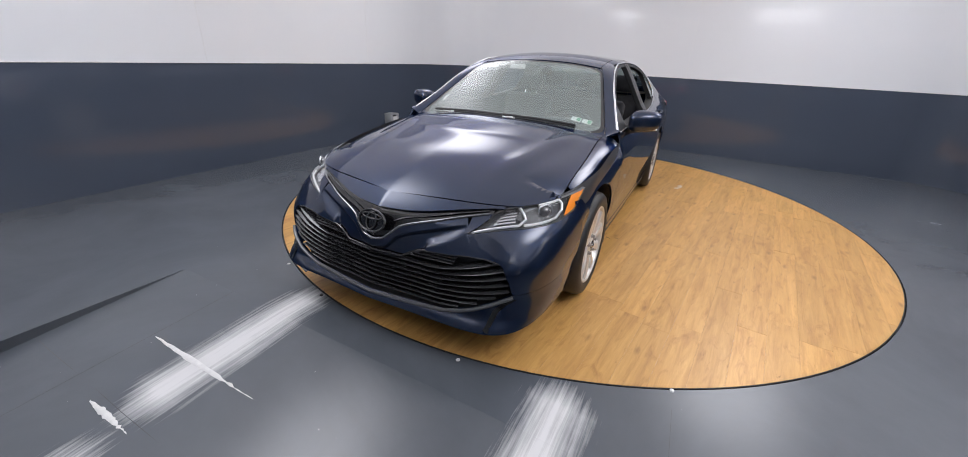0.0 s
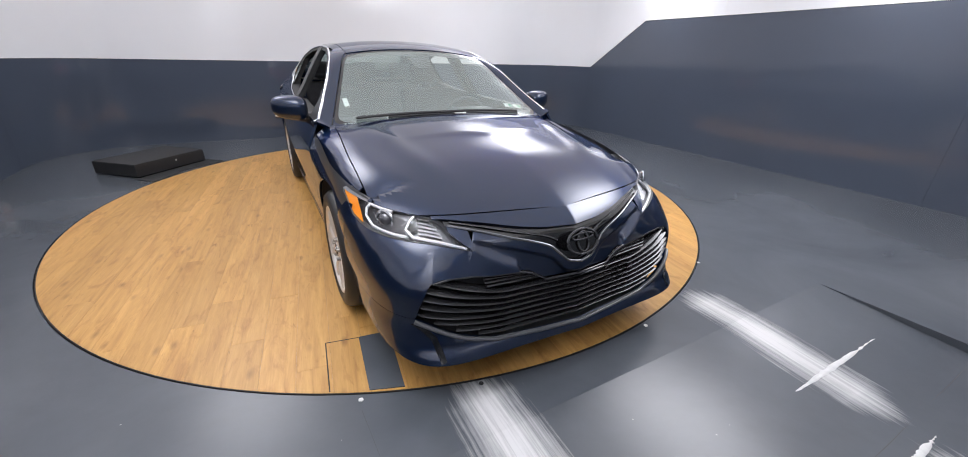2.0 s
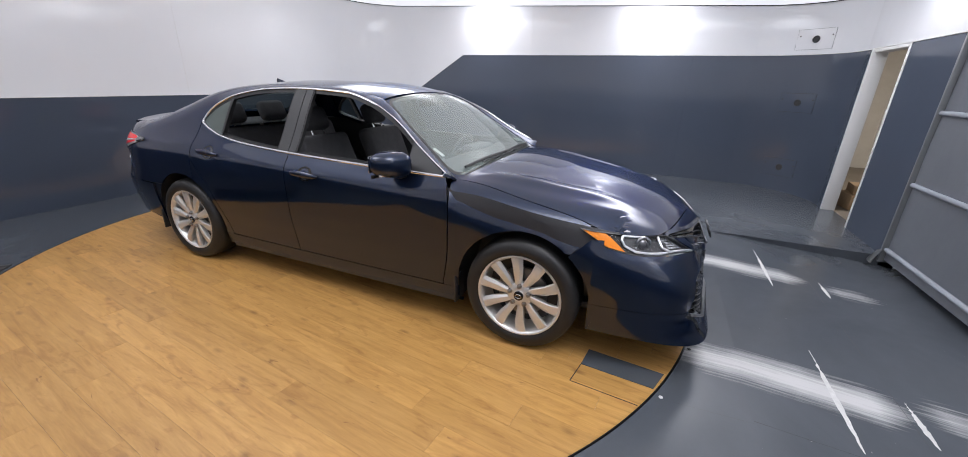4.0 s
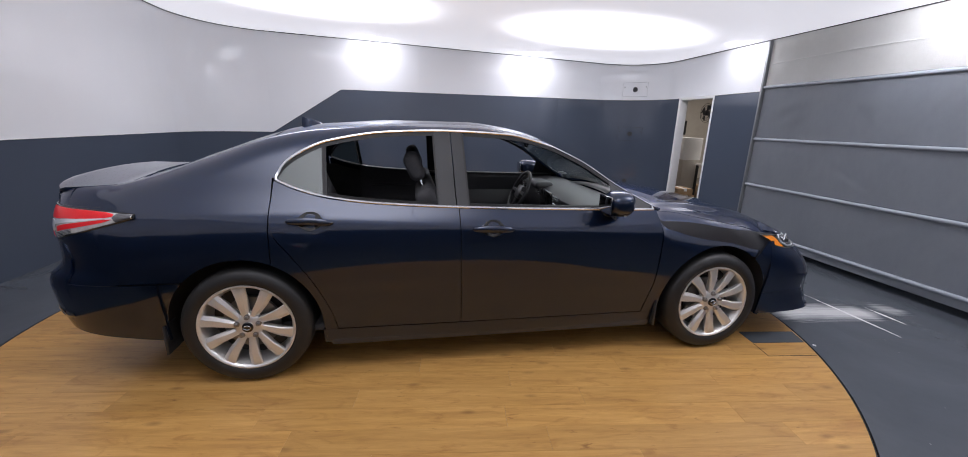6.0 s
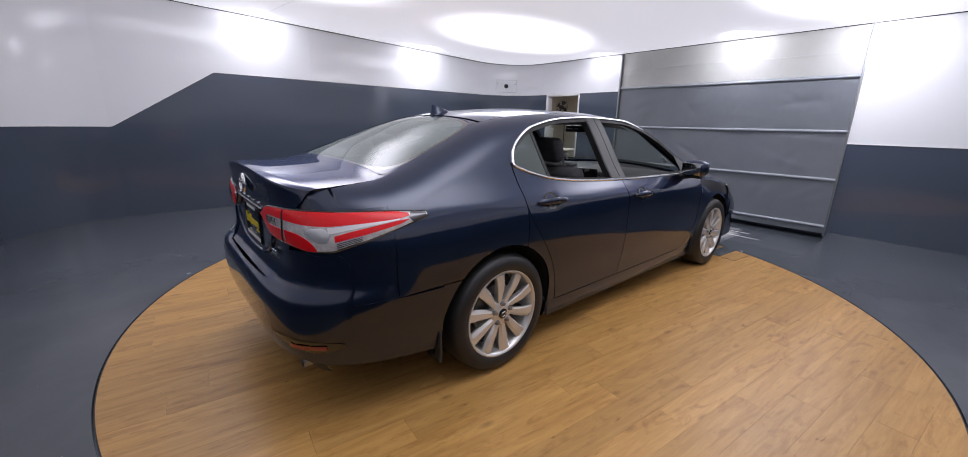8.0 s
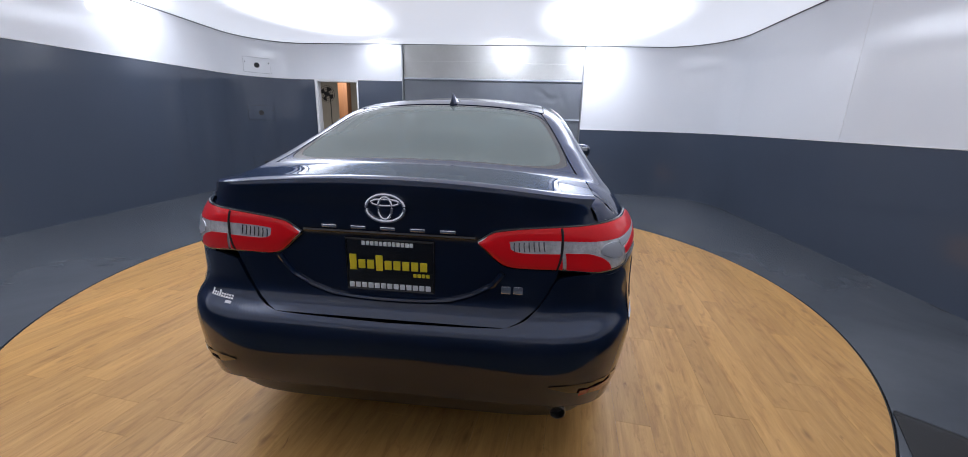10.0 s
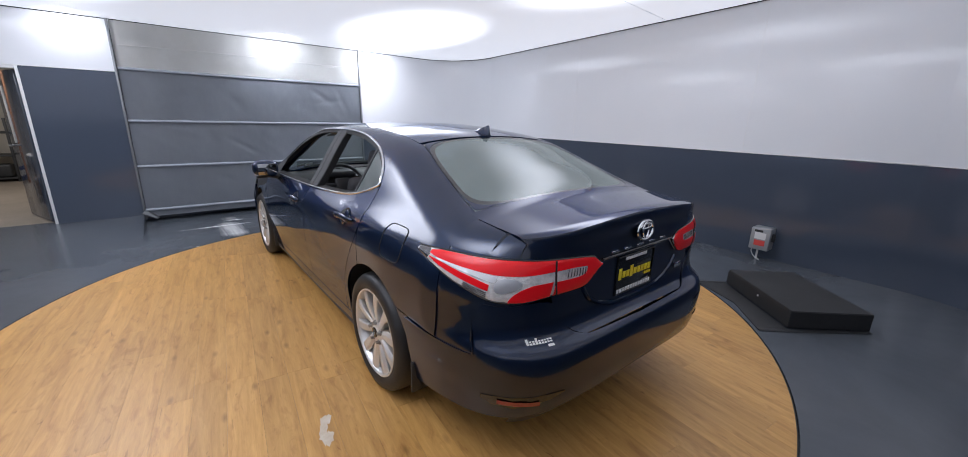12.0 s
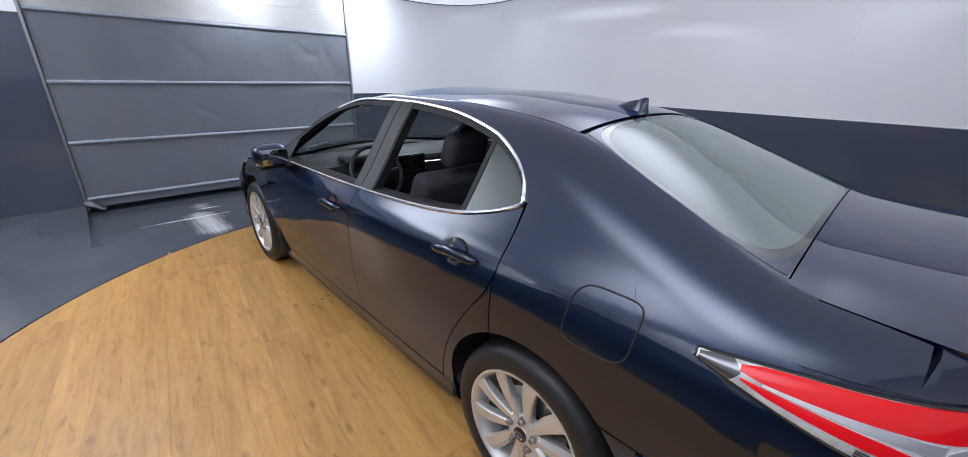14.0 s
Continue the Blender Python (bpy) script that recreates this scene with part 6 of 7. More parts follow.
# ---- turntable ----
table = holder("turntable", "round turntable covered in honey-coloured laminate planks", "turntable", TT)


def wood_material():
    mat = material("honey_laminate", (0.42, 0.25, 0.11), 0.34)
    n, l, b = bits(mat)
    tc = node(n, "ShaderNodeTexCoord")
    info = node(n, "ShaderNodeObjectInfo")
    sc = node(n, "ShaderNodeVectorMath")
    sc.operation = "SCALE"
    sc.inputs[0].default_value = (37, 11, 5)
    l.new(info.outputs["Random"], sc.inputs["Scale"])
    ad = node(n, "ShaderNodeVectorMath")
    ad.operation = "ADD"
    l.new(tc.outputs["Object"], ad.inputs[0])
    l.new(sc.outputs[0], ad.inputs[1])
    mp = node(n, "ShaderNodeMapping", Scale=(1.3, 14, 1))
    l.new(ad.outputs[0], mp.inputs[0])
    grain = node(n, "ShaderNodeTexNoise", Scale=1.6, Detail=8, Roughness=0.62, Distortion=0.6)
    fine = node(n, "ShaderNodeTexNoise", Scale=9, Detail=6, Roughness=0.7)
    for q in (grain, fine):
        l.new(mp.outputs[0], q.inputs["Vector"])
    mp2 = node(n, "ShaderNodeMapping", Scale=(3.2, 8, 1))
    l.new(ad.outputs[0], mp2.inputs[0])
    knot = node(n, "ShaderNodeTexVoronoi", Scale=1.0)
    l.new(mp2.outputs[0], knot.inputs["Vector"])
    ramp = node(n, "ShaderNodeValToRGB")
    e = ramp.color_ramp.elements
    e[0].position, e[0].color = 0.25, (0.41, 0.205, 0.058, 1)
    e[1].position, e[1].color = 0.74, (0.67, 0.385, 0.13, 1)
    e.new(0.46).color = (0.55, 0.300, 0.088, 1)
    l.new(grain.outputs["Fac"], ramp.inputs[0])
    m1 = node(n, "ShaderNodeMix")
    m1.data_type, m1.blend_type = "RGBA", "MULTIPLY"
    m1.inputs["Factor"].default_value = 0.24
    r2 = node(n, "ShaderNodeValToRGB")
    r2.color_ramp.elements[0].position, r2.color_ramp.elements[0].color = 0.35, (0.62, 0.55, 0.48, 1)
    r2.color_ramp.elements[1].position, r2.color_ramp.elements[1].color = 0.6, (1, 1, 1, 1)
    l.new(fine.outputs["Fac"], r2.inputs[0])
    l.new(ramp.outputs[0], m1.inputs["A"])
    l.new(r2.outputs[0], m1.inputs["B"])
    m2 = node(n, "ShaderNodeMix")
    m2.data_type, m2.blend_type = "RGBA", "MULTIPLY"
    r3 = node(n, "ShaderNodeValToRGB")
    r3.color_ramp.elements[0].position, r3.color_ramp.elements[0].color = 0.03, (0.32, 0.24, 0.18, 1)
    r3.color_ramp.elements[1].position, r3.color_ramp.elements[1].color = 0.16, (1, 1, 1, 1)
    l.new(knot.outputs["Distance"], r3.inputs[0])
    m2.inputs["Factor"].default_value = 0.55
    l.new(m1.outputs["Result"], m2.inputs["A"])
    l.new(r3.outputs[0], m2.inputs["B"])
    # cloudy heartwood patches and short dark flecks
    mp3 = node(n, "ShaderNodeMapping", Scale=(2.2, 7, 1))
    l.new(ad.outputs[0], mp3.inputs[0])
    cloud = node(n, "ShaderNodeTexNoise", Scale=1.7, Detail=4, Roughness=0.65, Distortion=1.4)
    l.new(mp3.outputs[0], cloud.inputs["Vector"])
    mp4 = node(n, "ShaderNodeMapping", Scale=(9, 34, 1))
    l.new(ad.outputs[0], mp4.inputs[0])
    fleck = node(n, "ShaderNodeTexNoise", Scale=1.0, Detail=3, Roughness=0.6, Distortion=0.8)
    l.new(mp4.outputs[0], fleck.inputs["Vector"])
    for tex, p0, c0, p1 in ((cloud, 0.30, (0.74, 0.66, 0.58, 1), 0.46), (fleck, 0.24, (0.48, 0.38, 0.30, 1), 0.33)):
        r4 = node(n, "ShaderNodeValToRGB")
        r4.color_ramp.elements[0].position, r4.color_ramp.elements[0].color = p0, c0
        r4.color_ramp.elements[1].position, r4.color_ramp.elements[1].color = p1, (1, 1, 1, 1)
        l.new(tex.outputs["Fac"], r4.inputs[0])
        m4 = node(n, "ShaderNodeMix")
        m4.data_type, m4.blend_type = "RGBA", "MULTIPLY"
        m4.inputs["Factor"].default_value = 0.8
        l.new(m2.outputs["Result"], m4.inputs["A"])
        l.new(r4.outputs[0], m4.inputs["B"])
        m2 = m4
    hue = node(n, "ShaderNodeHueSaturation")
    mr = node(n, "ShaderNodeMapRange")
    mr.inputs["To Min"].default_value, mr.inputs["To Max"].default_value = 0.91, 1.08
    l.new(info.outputs["Random"], mr.inputs[0])
    l.new(mr.outputs[0], hue.inputs["Value"])
    l.new(m2.outputs["Result"], hue.inputs["Color"])
    l.new(hue.outputs[0], b.inputs["Base Color"])
    rr = node(n, "ShaderNodeMapRange")
    rr.inputs["To Min"].default_value, rr.inputs["To Max"].default_value = 0.26, 0.46
    l.new(fine.outputs["Fac"], rr.inputs[0])
    l.new(rr.outputs[0], b.inputs["Roughness"])
    bp = node(n, "ShaderNodeBump", Strength=0.12, Distance=0.002)
    l.new(fine.outputs["Fac"], bp.inputs["Height"])
    l.new(bp.outputs[0], b.inputs["Normal"])
    return mat


M_WOOD = wood_material()
bm = bmesh.new()
lathe(bm, [(-0.006, 0.001), (-0.006, TR - 0.004), (-0.10, TR - 0.004)], (0, 0, 0), 160, "z")
part("deck", bm, M_SEAM, table, "dark deck under the planks")
bm = bmesh.new()
lathe(bm, [(-0.05, TR - 0.006), (-0.0015, TR - 0.006), (-0.0005, TR - 0.004), (-0.0005, TR - 0.001), (-0.0015, TR), (-0.05, TR)], (0, 0, 0), 160, "z")
part("edge_ring", bm, M_SATINRING, table, "thin dark edge ring")


def clip_round(poly, r, sides=180):
    """A convex polygon cut to a circle round the origin."""
    for k in range(sides):
        a = 2 * math.pi * (k + 0.5) / sides
        nx, ny, d = math.cos(a), math.sin(a), r * math.cos(math.pi / sides)
        if all(nx * x + ny * y <= d for x, y in poly):
            continue
        out = []
        for i in range(len(poly)):
            p, q = poly[i - 1], poly[i]
            dp, dq = nx * p[0] + ny * p[1] - d, nx * q[0] + ny * q[1] - d
            if (dp <= 0) != (dq <= 0):
                t = dp / (dp - dq)
                out.append((p[0] + (q[0] - p[0]) * t, p[1] + (q[1] - p[1]) * t))
            if dq <= 0:
                out.append(q)
        poly = out
        if len(poly) < 3:
            return []
    return poly


turn = math.radians(-6.5)
rnd = random.Random(5)
W_, L_, G_ = 0.152, 1.22, 0.0005
rows_n = int(TR / W_) + 1
for r in range(-rows_n, rows_n):
    x = -TR - rnd.random() * L_
    while x < TR:
        rect = [(x + G_, r * W_ + G_ * 0.7), (x + L_ - G_, r * W_ + G_ * 0.7), (x + L_ - G_, (r + 1) * W_ - G_ * 0.7), (x + G_, (r + 1) * W_ - G_ * 0.7)]
        poly = clip_round(rect, TR - 0.006)
        if len(poly) >= 3:
            bm = bmesh.new()
            lift = rnd.uniform(-0.0004, 0.0002)
            top_ = [bm.verts.new((*p, lift)) for p in poly]
            low_ = [bm.verts.new((*p, -0.008)) for p in poly]
            bm.faces.new(top_)
            for i in range(len(poly)):
                bm.faces.new((low_[i - 1], low_[i], top_[i], top_[i - 1]))
            ob = part("plank", bm, M_WOOD, table, smooth=False)
            ob.rotation_euler = (0, 0, turn)
        x += L_
ca, sa = math.cos(turn), math.sin(turn)


def on_table(x, y, z=0.0):
    return Vector((x - TT.x, y - TT.y, z))


bm = bmesh.new()
ends = [on_table(*p, 0.0035) for p in ((1.80, -0.893), (2.178, -0.931), (2.228, -0.788), (1.82, -0.742))]
vs = [bm.verts.new(p) for p in ends] + [bm.verts.new(p - Vector((0, 0, 0.008))) for p in ends]
bm.faces.new(vs[:4])
for i in range(4):
    bm.faces.new((vs[i], vs[(i + 1) % 4], vs[4 + (i + 1) % 4], vs[4 + i]))
bmesh.ops.recalc_face_normals(bm, faces=bm.faces)
part("patch_plate", bm, M_FLOOR, table, "grey painted patch where planks are missing", smooth=False)
for a, b in (((1.771, -1.05), (1.80, -0.893)), ((1.771, -1.05), (2.110, -1.085))):
    bm = bmesh.new()
    tube(bm, [on_table(*a, 0.0002), on_table(*b, 0.0002)], 0.0028, 6, flat=0.5)
    part("hatch_joint", bm, M_SEAM, table, "open joint of the cut plank")


def stain(name, cx, cy, length, wide, angle, mat, label, seed, parent=None, z=0.0016):
    """A flat ragged mark on the planks."""
    r = random.Random(seed)
    bm = bmesh.new()
    for _ in range(7):
        ox, oy = r.uniform(-0.5, 0.5) * length, r.uniform(-0.35, 0.35) * wide
        k = 12
        ring = []
        rl, rw = r.uniform(0.10, 0.3) * length, r.uniform(0.15, 0.4) * wide
        for i in range(k):
            a = 2 * math.pi * i / k
            q = r.uniform(0.6, 1.1)
            ring.append(bm.verts.new((ox + rl * q * math.cos(a), oy + rw * q * math.sin(a), z + 0.0001 * _)))
        bm.faces.new(ring)
    ob = thing(name, bm, mat, label, "stain", kind="stuff" if name == "smear" else "", smooth=False)
    ob.location, ob.rotation_euler = (cx, cy, 0), (0, 0, angle)
    return ob


M_SMEAR = mottle(material("dried_white_smear", (0.62, 0.55, 0.45), 0.6), 20, (0.5, 0.38, 0.24), (0.72, 0.66, 0.58))
stain("smear", -1.60, 1.24, 0.21, 0.055, radians(-20), M_SMEAR, "dried pale smear on the laminate planks", 3)
for k, (x, y) in enumerate(((0.44, 0.90), (0.47, 0.84), (0.49, 0.78), (0.50, 0.72), (0.52, 0.67))):
    stain("scuff", x, y, 0.035, 0.012, radians(70), M_SEAM, "small dark scuff mark on the laminate planks", 20 + k)

# ---- floor details ----
def bar_on(name, pts, r, mat, label, cat, flat=0.5):
    bm = bmesh.new()
    tube(bm, pts, r, 6, flat=flat)
    return thing(name, bm, mat, label, cat, kind="structure")


def ramp_z(x):
    return -0.0004 - 0.128 * min(1, max(0, (x - RX) / (X1 + 0.9 - RX)) * 1.3)


for pts in ([(2.27, -0.985, -0.0005), (2.62, -0.97, -0.0005)], [(2.18, 1.50, -0.0005), (2.62, 1.52, -0.0005)]):
    bar_on("floor_joint", pts, 0.0012, M_SEAM, "dark joint between floor boards", "joint")
bar_on("floor_joint", [(x, -0.97 + 0.02 * x / 3, ramp_z(x)) for x in np.linspace(2.62, 4.1, 8)], 0.0012, M_SEAM, "dark joint between ramp boards", "joint")
for xj, w in ((3.05, 0.0012), (3.36, 0.002)):
    bar_on("ramp_joint", [(xj + 0.002 * math.sin(9 * y), y, ramp_z(xj) - 0.001) for y in np.linspace(-1.4, 1.9, 24)], w, M_SEAM, "dark joint across the ramp boards", "joint", 0.6)
M_CHIP = mottle(material("chipped_white", (0.66, 0.66, 0.65), 0.6), 30, (0.5, 0.5, 0.5), (0.74, 0.74, 0.73))
r_ = random.Random(9)
for y0, y1, xj in ((-0.92, -0.12, 3.055), (0.80, 1.62, 3.045), (-0.72, -0.40, 3.40), (0.82, 1.10, 3.44)):
    bm = bmesh.new()
    pts, rad = [], []
    for t in np.linspace(0, 1, 26):
        pts.append((xj + r_.uniform(-0.002, 0.002), y0 + (y1 - y0) * t, ramp_z(xj) + 0.001))
        blob = 1.6 if t > 0.72 and len(pts) % 2 else 0.35 if t > 0.72 else 1.0
        rad.append(max(0.001, (0.002 + 0.012 * math.sin(math.pi * min(1, t * 1.1 + 0.02))) * r_.uniform(0.8, 1.15) * blob))
    tube(bm, pts, rad, 6, flat=0.25)
    thing("chipped_edge", bm, M_CHIP, "chipped white edge of a ramp board", "chip", kind="structure")
for x, y in ((2.214, -0.976), (2.365, -0.479), (2.407, 0.534), (2.06, 1.49)):
    bm = bmesh.new()
    lathe(bm, [(0, 0.011), (0.003, 0.010), (0.0045, 0.006), (0.0045, 0.0005)], (x, y, 0.0), 14, "z")
    thing("floor_bolt", bm, M_CHIP if y != -0.479 else M_SEAM, "small screw head in the painted floor", "bolt", group="screws round the turntable")

# low black platform on its mat
D_, C_, E_ = Vector((-2.65, -1.85, 0)), Vector((-2.0, -2.43, 0)), Vector((-3.05, -2.30, 0))
F_ = C_ + E_ - D_


def slab(pts, z0, z1, bevel=0.006):
    bm = bmesh.new()
    a = [bm.verts.new((p.x, p.y, z0)) for p in pts]
    b = [bm.verts.new((p.x, p.y, z1)) for p in pts]
    bm.faces.new(a[::-1])
    bm.faces.new(b)
    for i in range(len(pts)):
        bm.faces.new((a[i], a[(i + 1) % len(pts)], b[(i + 1) % len(pts)], b[i]))
    bmesh.ops.recalc_face_normals(bm, faces=bm.faces)
    if bevel:
        bmesh.ops.bevel(bm, geom=bm.edges[:], offset=bevel, segments=2, affect="EDGES")
    return bm


plat = holder("platform", "low black carpeted platform with a front skirt", "platform", (0, 0, 0))
part("top_board", slab([D_, C_, F_, E_], 0.012, 0.15), M_RUBBER, plat, "black carpeted block")
dirn = (C_ - D_).normalized()
out_ = Vector((dirn.y, -dirn.x, 0))
out_ = out_ if out_.dot(D_ - E_) > 0 else -out_
part("front_strip", slab([D_ + out_ * 0.004, C_ + out_ * 0.004, C_ - out_ * 0.01, D_ - out_ * 0.01], 0.014, 0.135, 0.003), M_SEAM, plat, "black front skirt")
bm = bmesh.new()
mid = D_.lerp(C_, 0.45) + out_ * 0.006
lathe(bm, [(0, 0.010), (0.004, 0.009), (0.006, 0.0005)], (0, 0, 0), 12, "y", 1)
bmesh.ops.transform(bm, matrix=Matrix.Translation((mid.x, mid.y, 0.10)) @ Vector((0, 1, 0)).rotation_difference(out_).to_matrix().to_4x4(), verts=bm.verts)
part("knob", bm, M_CHIP, plat, "small white knob")
mat_ = holder("floor_mat", "flat black rubber mat between turntable and platform", "mat")
inner = [Vector((-1.80, -2.245, 0)), Vector((-2.515, -1.655, 0))]
part("sheet", slab([inner[0], C_ + out_ * 0.01 + dirn * 0.03, D_ + out_ * 0.01 - dirn * 0.03, inner[1], (inner[0] + inner[1]) / 2 + Vector((-0.06, -0.07, 0))], 0.0005, 0.006, 0.0), M_RUBBER, mat_, smooth=False)
for a, b in ((inner[0], C_ + dirn * 0.03), (inner[1], D_ - dirn * 0.03), (E_, D_ - dirn * 0.03)):
    bm = bmesh.new()
    tube(bm, [a + Vector((0, 0, 0.006)), b + Vector((0, 0, 0.006))], 0.022, 8, flat=0.25)
    part("border", bm, M_SEAM, mat_, "raised black border")

# switch box on the wall
sw = holder("switch_box", "grey metal electrical switch box with white and red labels", "switch box", (-1.905, Y0, 0.25))
bm = bmesh.new()
box(bm, (-0.095, 0.0, -0.125), (0.095, 0.17, 0.125), 0.008)
part("case", bm, mottle(material("grey_steel_case", (0.33, 0.34, 0.35), 0.4, 0.3), 5, (0.30, 0.31, 0.32), (0.38, 0.39, 0.40)), sw)
for lo, hi, m in (((-0.055, 0.0), (0.055, 0.075), M_WHITE_LABEL), ((-0.055, -0.075), (0.05, -0.012), M_RED_LABEL), ((-0.02, 0.08), (0.06, 0.105), M_SEAM)):
    bm = bmesh.new()
    box(bm, (lo[0], 0.168, lo[1]), (hi[0], 0.1725, hi[1]), 0.001, seg=1)
    part("label_plate", bm, m, sw)
bm = bmesh.new()
box(bm, (-0.125, 0.08, -0.02), (-0.095, 0.12, 0.07), 0.006)
part("lever", bm, M_SEAM, sw, "black switch lever")
bm = bmesh.new()
tube(bm, [(0.02, 0.09, -0.125), (0.02, 0.09, -0.25)], 0.011, 8)
part("conduit", bm, M_TRIM, sw, "short grey conduit")
bm = bmesh.new()
tube(bm, [(0.07, 0.10, -0.12), (0.075, 0.12, -0.16), (0.05, 0.13, -0.20), (0.025, 0.11, -0.235), (-0.02, 0.12, -0.248)], 0.005, 6)
part("cable", bm, M_TRIM, sw, "loose white cable")

# camera hatches in the curved corner
for z, wht, turned in ((2.15, True, 50.0), (1.305, False, 50.6), (0.36, False, 50.8)):
    ang = radians(turned)
    cx, cy = X1 - RAD, Y1 - RAD
    hatch = holder("camera_hatch", "screwed wall plate with a round black camera port", "hatch", (0, 0, z), "camera ports in the corner")
    bm = bmesh.new()
    rows = []
    for a in np.linspace(-0.23, 0.23, 13):
        rows.append([(cx + (RAD - r) * math.cos(ang + a), cy + (RAD - r) * math.sin(ang + a), h) for h, r in ((-0.13, 0.0), (-0.13, 0.005), (0.13, 0.005), (0.13, 0.0))])
    sheet(bm, rows)
    bmesh.ops.recalc_face_normals(bm, faces=bm.faces)
    part("plate", bm, M_WALL_WHITE if wht else M_WALL_DARK, hatch)
    bm = bmesh.new()
    round_ = [(a, h) for h in (-0.13,) for a in np.linspace(-0.23, 0.23, 13)] + [(a, 0.13) for a in np.linspace(0.23, -0.23, 13)]
    tube(bm, [(cx + (RAD - 0.002) * math.cos(ang + a), cy + (RAD - 0.002) * math.sin(ang + a), h) for a, h in round_], 0.0035, 6, True)
    part("plate_joint", bm, M_STEELGREY if wht else M_SEAM, hatch, "thin joint round the plate")
    face = Matrix.Translation((cx + (RAD - 0.006) * math.cos(ang), cy + (RAD - 0.006) * math.sin(ang), 0)) @ Matrix.Rotation(ang, 4, "Z")
    bm = bmesh.new()
    lathe(bm, [(0.0, 0.001), (-0.002, 0.036), (-0.008, 0.041), (-0.004, 0.046), (0.004, 0.047)], (0, 0, 0), 24, "x")
    bmesh.ops.transform(bm, matrix=face, verts=bm.verts)
    part("port", bm, M_SEAM, hatch, "black round port")
    for a in (-0.20, 0.20):
        bm = bmesh.new()
        lathe(bm, [(0.002, 0.010), (-0.003, 0.009), (-0.004, 0.001)], (0, 0, 0), 10, "x")
        bmesh.ops.transform(bm, matrix=Matrix.Translation((cx + (RAD - 0.006) * math.cos(ang + a), cy + (RAD - 0.006) * math.sin(ang + a), 0.045)) @ Matrix.Rotation(ang + a, 4, "Z"), verts=bm.verts)
        part("screw", bm, M_SEAM, hatch)

# wall joints, ceiling bead and seam
bar_on("trim", [(3.29, Y1 - 0.003, 0.0), (3.27, Y1 - 0.003, 1.95)], 0.005, M_STEELGREY, "pale grey joint strip down the slate wall", "trim", 1)
for x, y, z0, z1 in ((-0.40, Y1 - 0.001, 1.96, 2.76), (1.0, Y0 + 0.001, 1.18, 2.69), (-1.5, Y0 + 0.001, 1.18, 2.78), (X0 + 0.001, 0.9, 1.19, 2.87), (2.3, Y1 - 0.001, 0.0, 1.95)):
    bar_on("wall_joint", [(x, y, z0), (x, y, z1)], 0.0018, M_TRIM if z0 > 1 else M_WALL_DARK, "hairline joint between wall panels", "joint", 1)
edge = (line((X0 + RAD, Y0), (X1 - RAD, Y0), 6) + arc(X1 - RAD, Y0 + RAD, -90, 0) + line((X1, Y0 + RAD), (X1, Y1 - RAD), 6) + arc(X1 - RAD, Y1 - RAD, 0, 90) + line((X1 - RAD, Y1), (X0 + RAD, Y1), 6) + arc(X0 + RAD, Y1 - RAD, 90, 180) + arc(X0 + RAD, Y0 + RAD, 180, 270))
c0 = Vector(((X0 + X1) / 2, (Y0 + Y1) / 2))
bar_on("ceiling_bead", [(c0.x + (p[0] - c0.x) * 0.9985, c0.y + (p[1] - c0.y) * 0.9985, ceil_z(*p) - 0.004) for p in edge], 0.006, M_SEAM, "dark bead where the ceiling fabric meets the walls", "bead", 1)
bar_on("ceiling_seam", [(-1.12 + 0.09 * (4.8 - y), y, ceil_z(-1.12 + 0.09 * (4.8 - y), y) - 0.001) for y in np.linspace(4.8, -3.6, 20)], 0.0022, M_CURTAIN, "fine welded seam across the ceiling fabric", "seam", 1)

# roll-up curtain
curtain = holder("curtain", "grey vinyl roll-up curtain with battens and a white top panel", "curtain", (X1, 0, 0))
rc = random.Random(12)
folds = [(rc.uniform(-1.2, 1.8), rc.uniform(0.1, 1.9), rc.uniform(0.25, 0.7), rc.uniform(0.03, 0.09), rc.uniform(-1.2, 1.2), rc.uniform(-0.012, 0.012)) for _ in range(46)]


def wrinkle(y, z):
    w = 0.004 * math.sin(5 * y + 2 * z) + 0.003 * math.sin(11 * y - 4 * z)
    for fy, fz, ln, wd, sl, am in folds:
        u = (y - fy) * math.cos(sl) + (z - fz) * math.sin(sl)
        v = -(y - fy) * math.sin(sl) + (z - fz) * math.cos(sl)
        w += am * math.exp(-(u / ln) ** 2 * 4) * math.exp(-(v / wd) ** 2)
    return w


for name, z0, z1, m, lab in (("white_panel", 2.02, 2.60, M_CURTAIN_W, "creased off-white top panel"), ("grey_panel", 1.345, 1.985, M_CURTAIN, "grey vinyl panel"), ("grey_panel", 0.72, 1.305, M_CURTAIN, "grey vinyl panel"), ("grey_panel", 0.085, 0.68, M_CURTAIN, "grey vinyl panel"), ("skirt", -0.03, 0.055, M_CURTAIN, "grey bottom skirt")):
    bm = bmesh.new()
    rows = []
    for y in np.linspace(CURT[0] + 0.005, CURT[1] - 0.03, 90):
        rows.append([(0.02 + wrinkle(y, z) * math.sin(math.pi * (z - z0) / (z1 - z0)) ** 0.5, y, z) for z in np.linspace(z0, z1, 26)])
    sheet(bm, rows)
    r = bmesh.ops.solidify(bm, geom=bm.faces[:], thickness=0.004)
    part(name, bm, m, curtain, lab)
